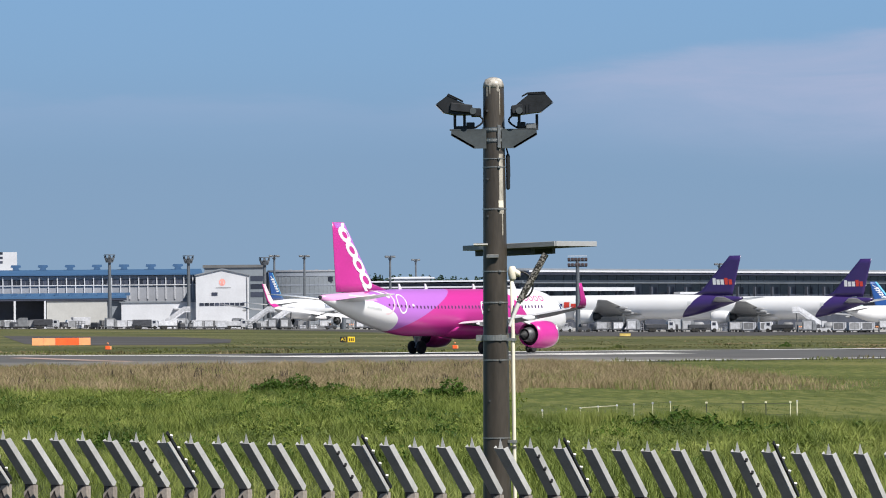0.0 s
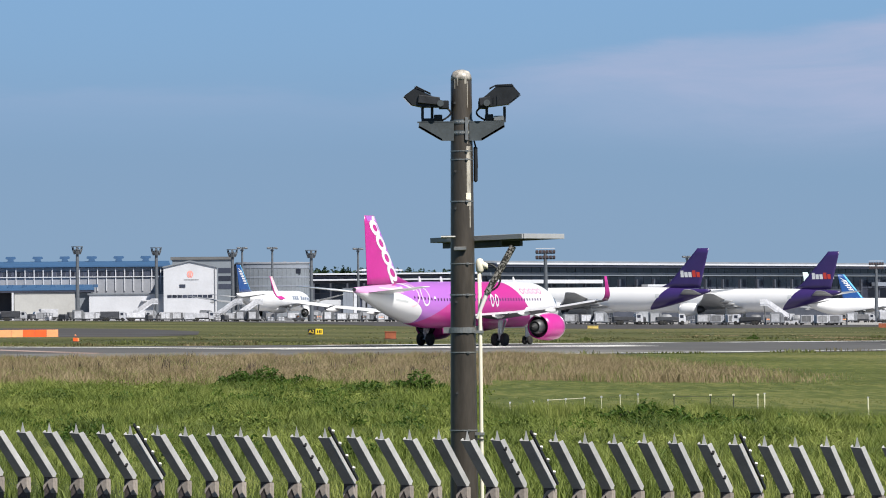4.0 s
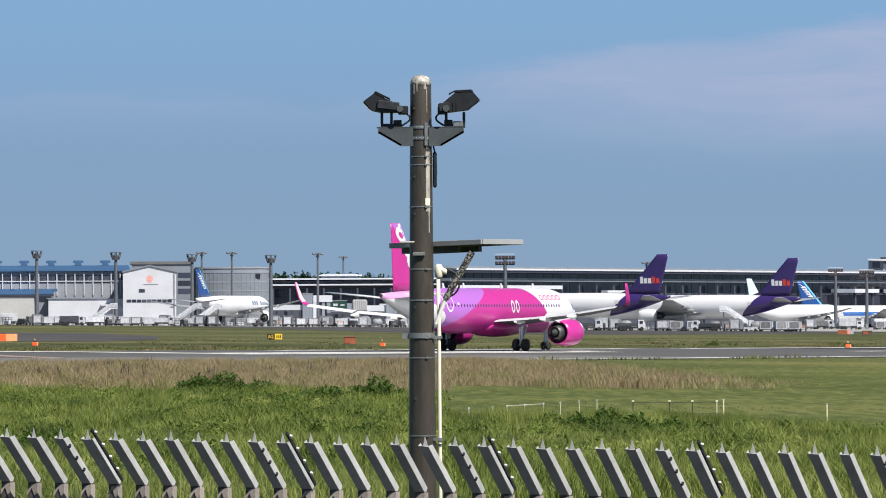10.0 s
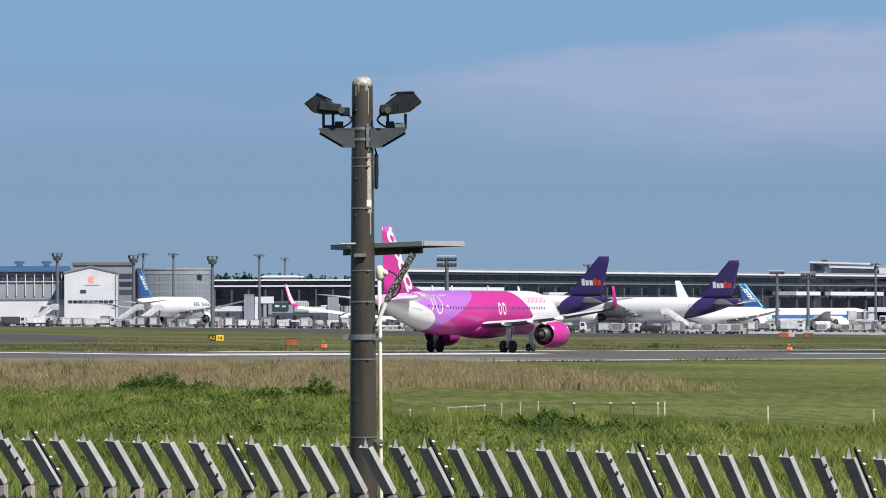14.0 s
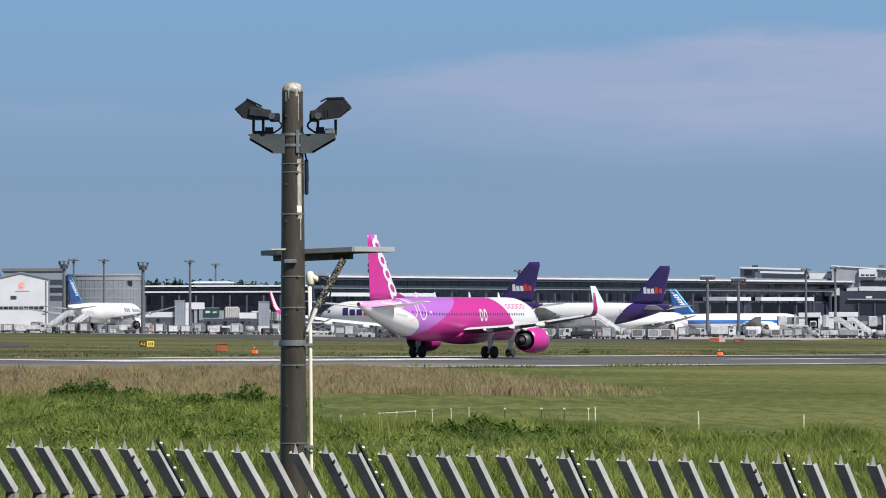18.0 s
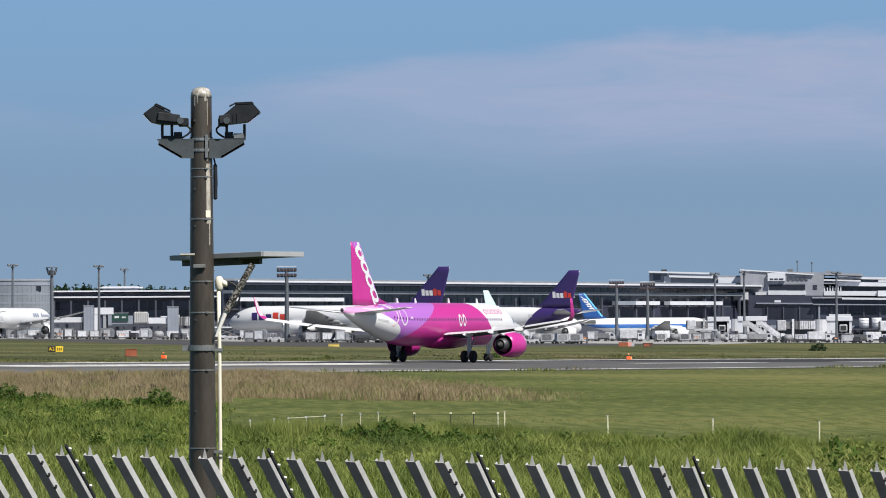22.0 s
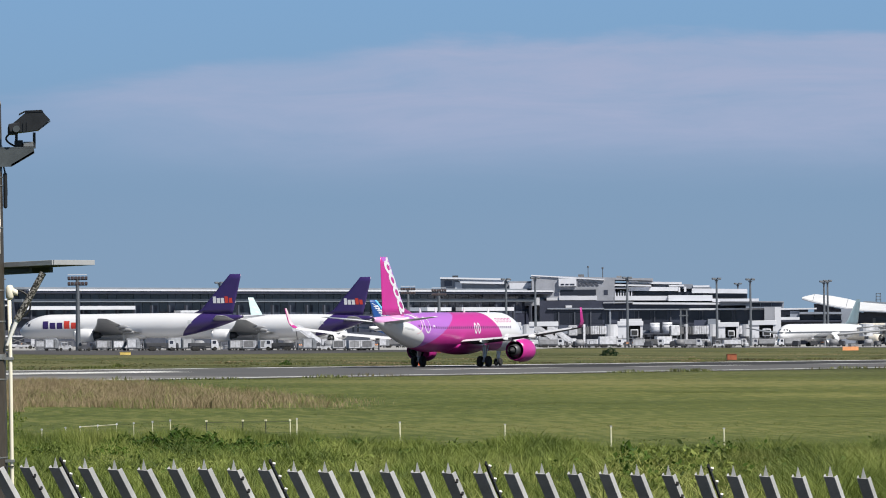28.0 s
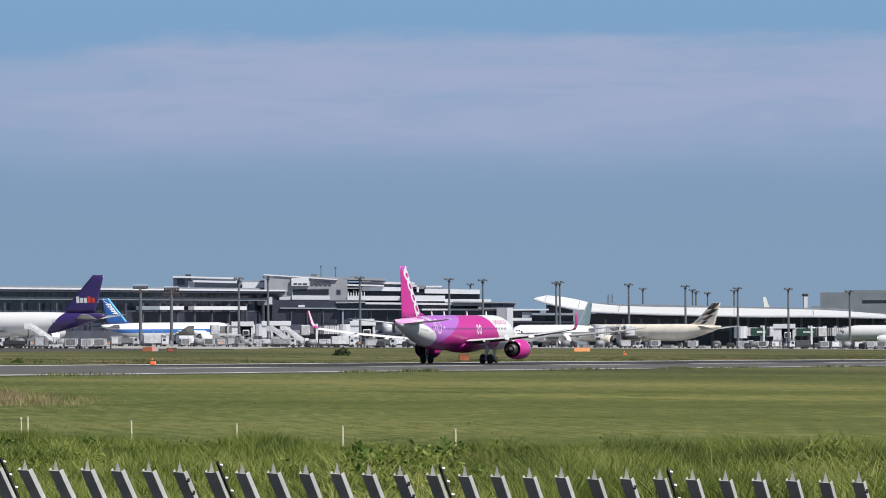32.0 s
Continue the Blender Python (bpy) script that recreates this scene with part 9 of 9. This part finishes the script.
def shrub(az, dist, rx, rz, n, label, size=0.09, mat="leaf"):
    r = thing("shrub", label, "shrub", spot(az, dist))
    v, q = leaf_cloud(n, rx, rx * 0.8, rz, size)
    link_mesh("foliage", mesh_arrays("foliage", v, q, np.zeros((0, 3), np.int32), M[mat]), None, r)
    bm = bmesh.new()
    for k in range(7):
        a = 2 * math.pi * k / 7
        add_tube(bm, (0.05 * math.cos(a), 0.05 * math.sin(a), 0), (rx * 0.6 * math.cos(a), rx * 0.5 * math.sin(a), rz * 0.75), 0.02, 0.006, 5)
    part("woody_base", bm, M["bark"], r)
    return r


shrub(-1.72, 214, 1.35, 0.66, 1500, "low dark green shrub at the edge of the dry grass")
shrub(-2.0, 213, 1.0, 0.55, 900, "low spreading green weeds in the grass")
shrub(-1.3, 211, 1.2, 0.42, 900, "low spreading green weeds in the grass")
shrub(0.02, 190, 1.15, 0.76, 1500, "round dark green shrub in the tall grass")
shrub(0.3, 188, 0.6, 0.4, 400, "low green weeds beside a shrub")
shrub(-0.55, 192, 1.3, 0.40, 800, "low spreading green weeds in the grass")
shrub(2.6, 143, 0.75, 0.55, 700, "dark green weeds in the tall grass")
shrub(2.95, 141, 0.6, 0.45, 500, "dark green weeds in the tall grass")
shrub(4.6, 137, 0.6, 0.38, 400, "green weeds in the tall grass")
# low weeds along the edge of the tall grass
for az, dist, rx, rz in ((1.95, 147, 0.7, 0.34), (2.28, 146, 0.6, 0.36), (3.35, 142, 0.7, 0.34), (3.72, 140, 0.8, 0.30), (4.15, 139, 0.6, 0.34), (2.75, 139, 0.9, 0.34), (3.5, 133, 0.8, 0.32), (1.5, 150, 0.6, 0.3), (5.3, 137, 0.5, 0.27)):
    shrub(az, dist, rx, rz, 420, "low dark green weeds along the tall grass", 0.08)
shrub(7.52, 845, 1.5, 1.3, 500, "lone dark shrub on the airfield", 0.2, "trees")
shrub(3.855, 583, 0.75, 0.42, 240, "small dark shrub beside the runway", 0.12, "leaf")


def weed_mound():
    """The rank heap of reeds and vines at the far right of the near field."""
    r = thing("weed_mound", "tangled heap of vines and long reeds", "weeds", spot(12.9, 104))
    v, q = leaf_cloud(5200, 1.5, 1.2, 0.95, 0.13, 0.10)
    link_mesh("vines", mesh_arrays("vines", v, q, np.zeros((0, 3), np.int32), M["grass_green"]), None, r)
    n = 420
    x, y = RNG.normal(0.2, 1.2, n), RNG.normal(0, 0.7, n)
    vv = tufts(x, y, RNG.uniform(0.5, 1.5, n), RNG.uniform(0.012, 0.03, n), RNG.uniform(0.1, 0.9, n))
    link_mesh("reeds", blade_mesh("reeds", vv, M["reed"]), None, r)


weed_mound()
for az, dist, rx, rz in ((11.2, 97, 0.7, 0.45), (11.8, 95, 0.6, 0.4), (14.1, 102, 1.2, 0.8), (10.4, 101, 0.6, 0.35), (8.9, 99, 0.5, 0.35)):
    shrub(az, dist, rx, rz, 500, "broad-leaved weeds in the near grass", 0.06)


def far_trees():
    proto = {}
    rnd = random.Random(5)
    for i in range(84):
        az = -1.2 + 0.0215 * i + rnd.uniform(-0.02, 0.02)
        k = i % 4
        top = scaled(14.75 + rnd.uniform(-0.2, 0.3) * (1 if i % 5 else 2), 1550, 2500)
        if k not in proto:
            r = thing("far_tree", "dark green tree beyond the terminal", "tree", spot(az, 2500), "far trees")
            part("trunk", tube((0, 0, 0), (0, 0, top * 0.7), 0.45, 0.2, 8), M["bark"], r)
            v, q = leaf_cloud(420, 3.4, 3.4, 7.0 if k else 9.0, 0.95, 0.5)
            ob = link_mesh("crown", mesh_arrays("crown", v, q, np.zeros((0, 3), np.int32), M["trees"]), None, r)
            ob.matrix_local = pose(0, 0, top - (7.6 if k else 9.6))
            proto[k] = r
        else:
            copy_thing(proto[k], spot(az, 2500 + rnd.uniform(-40, 40), rnd.uniform(0, 360), rnd.uniform(-2.6, 0.3)))


far_trees()


# ---- what moves ----
# seconds, metres along the runway, heading in degrees
ROLL = [
    (0.0, -0.7, 34.6), (0.5, 0.3, 33.6), (1.0, 1.28, 32.6), (1.5, 2.2, 31.75), (2.0, 3.12, 30.95), (2.5, 4.0, 30.15), (3.0, 4.87, 29.45), (3.5, 5.7, 28.95), (4.5, 7.5, 28.6), (5.5, 9.4, 28.5), (6.0, 10.3, 28.5), (7.0, 12.0, 28.5),
    (8.0, 13.7, 28.5), (9.0, 15.57, 28.6), (10.0, 17.5, 28.6), (11.0, 19.5, 28.5), (12.0, 21.6, 28.5), (13.0, 23.7, 28.4), (14.0, 25.9, 28.4), (15.0, 28.15, 28.3), (15.5, 29.3, 28.3), (16.5, 31.7, 28.3), (17.5, 34.25, 28.3),
    (18.0, 35.55, 28.3), (19.0, 38.25, 28.35), (20.0, 41.45, 28.5), (21.0, 45.05, 28.6), (22.0, 49.45, 28.75), (23.0, 54.6, 28.95), (24.0, 60.65, 29.1), (25.0, 67.65, 29.3), (25.5, 71.6, 29.35), (26.5, 81.3, 29.4), (27.5, 92.5, 29.45),
    (28.0, 99.1, 29.4), (28.5, 106.3, 29.4), (29.0, 114.1, 29.4), (29.5, 122.4, 29.55), (30.0, 131.2, 29.7), (30.5, 140.8, 29.85), (31.0, 150.8, 30.0), (31.5, 161.3, 30.0), (32.0, 172.5, 30.0),
]


def motions():
    rows = []
    for t, s, turn in ROLL:
        p = JET_WAY + U * s
        rows.append((t, pose(p.x, p.y, gz(p.x) + 0.035, 0, math.degrees(FALL * math.cos(radians(turn))), -turn)))
    walk(JET, rows)
    rows = []
    for t, az in ((0.0, 4.515), (3.0, 4.45), (6.0, 4.375), (9.0, 4.284), (13.0, 4.143), (16.0, 4.02), (19.0, 3.887), (22.0, 3.747), (25.0, 3.60), (28.0, 3.447), (30.0, 3.365), (32.0, 3.285)):
        rows.append((t, park(az, 1720 - 16.3 * (4.515 - az), 40, 27.0)))
    walk(ROLLING_JET, rows)


motions()
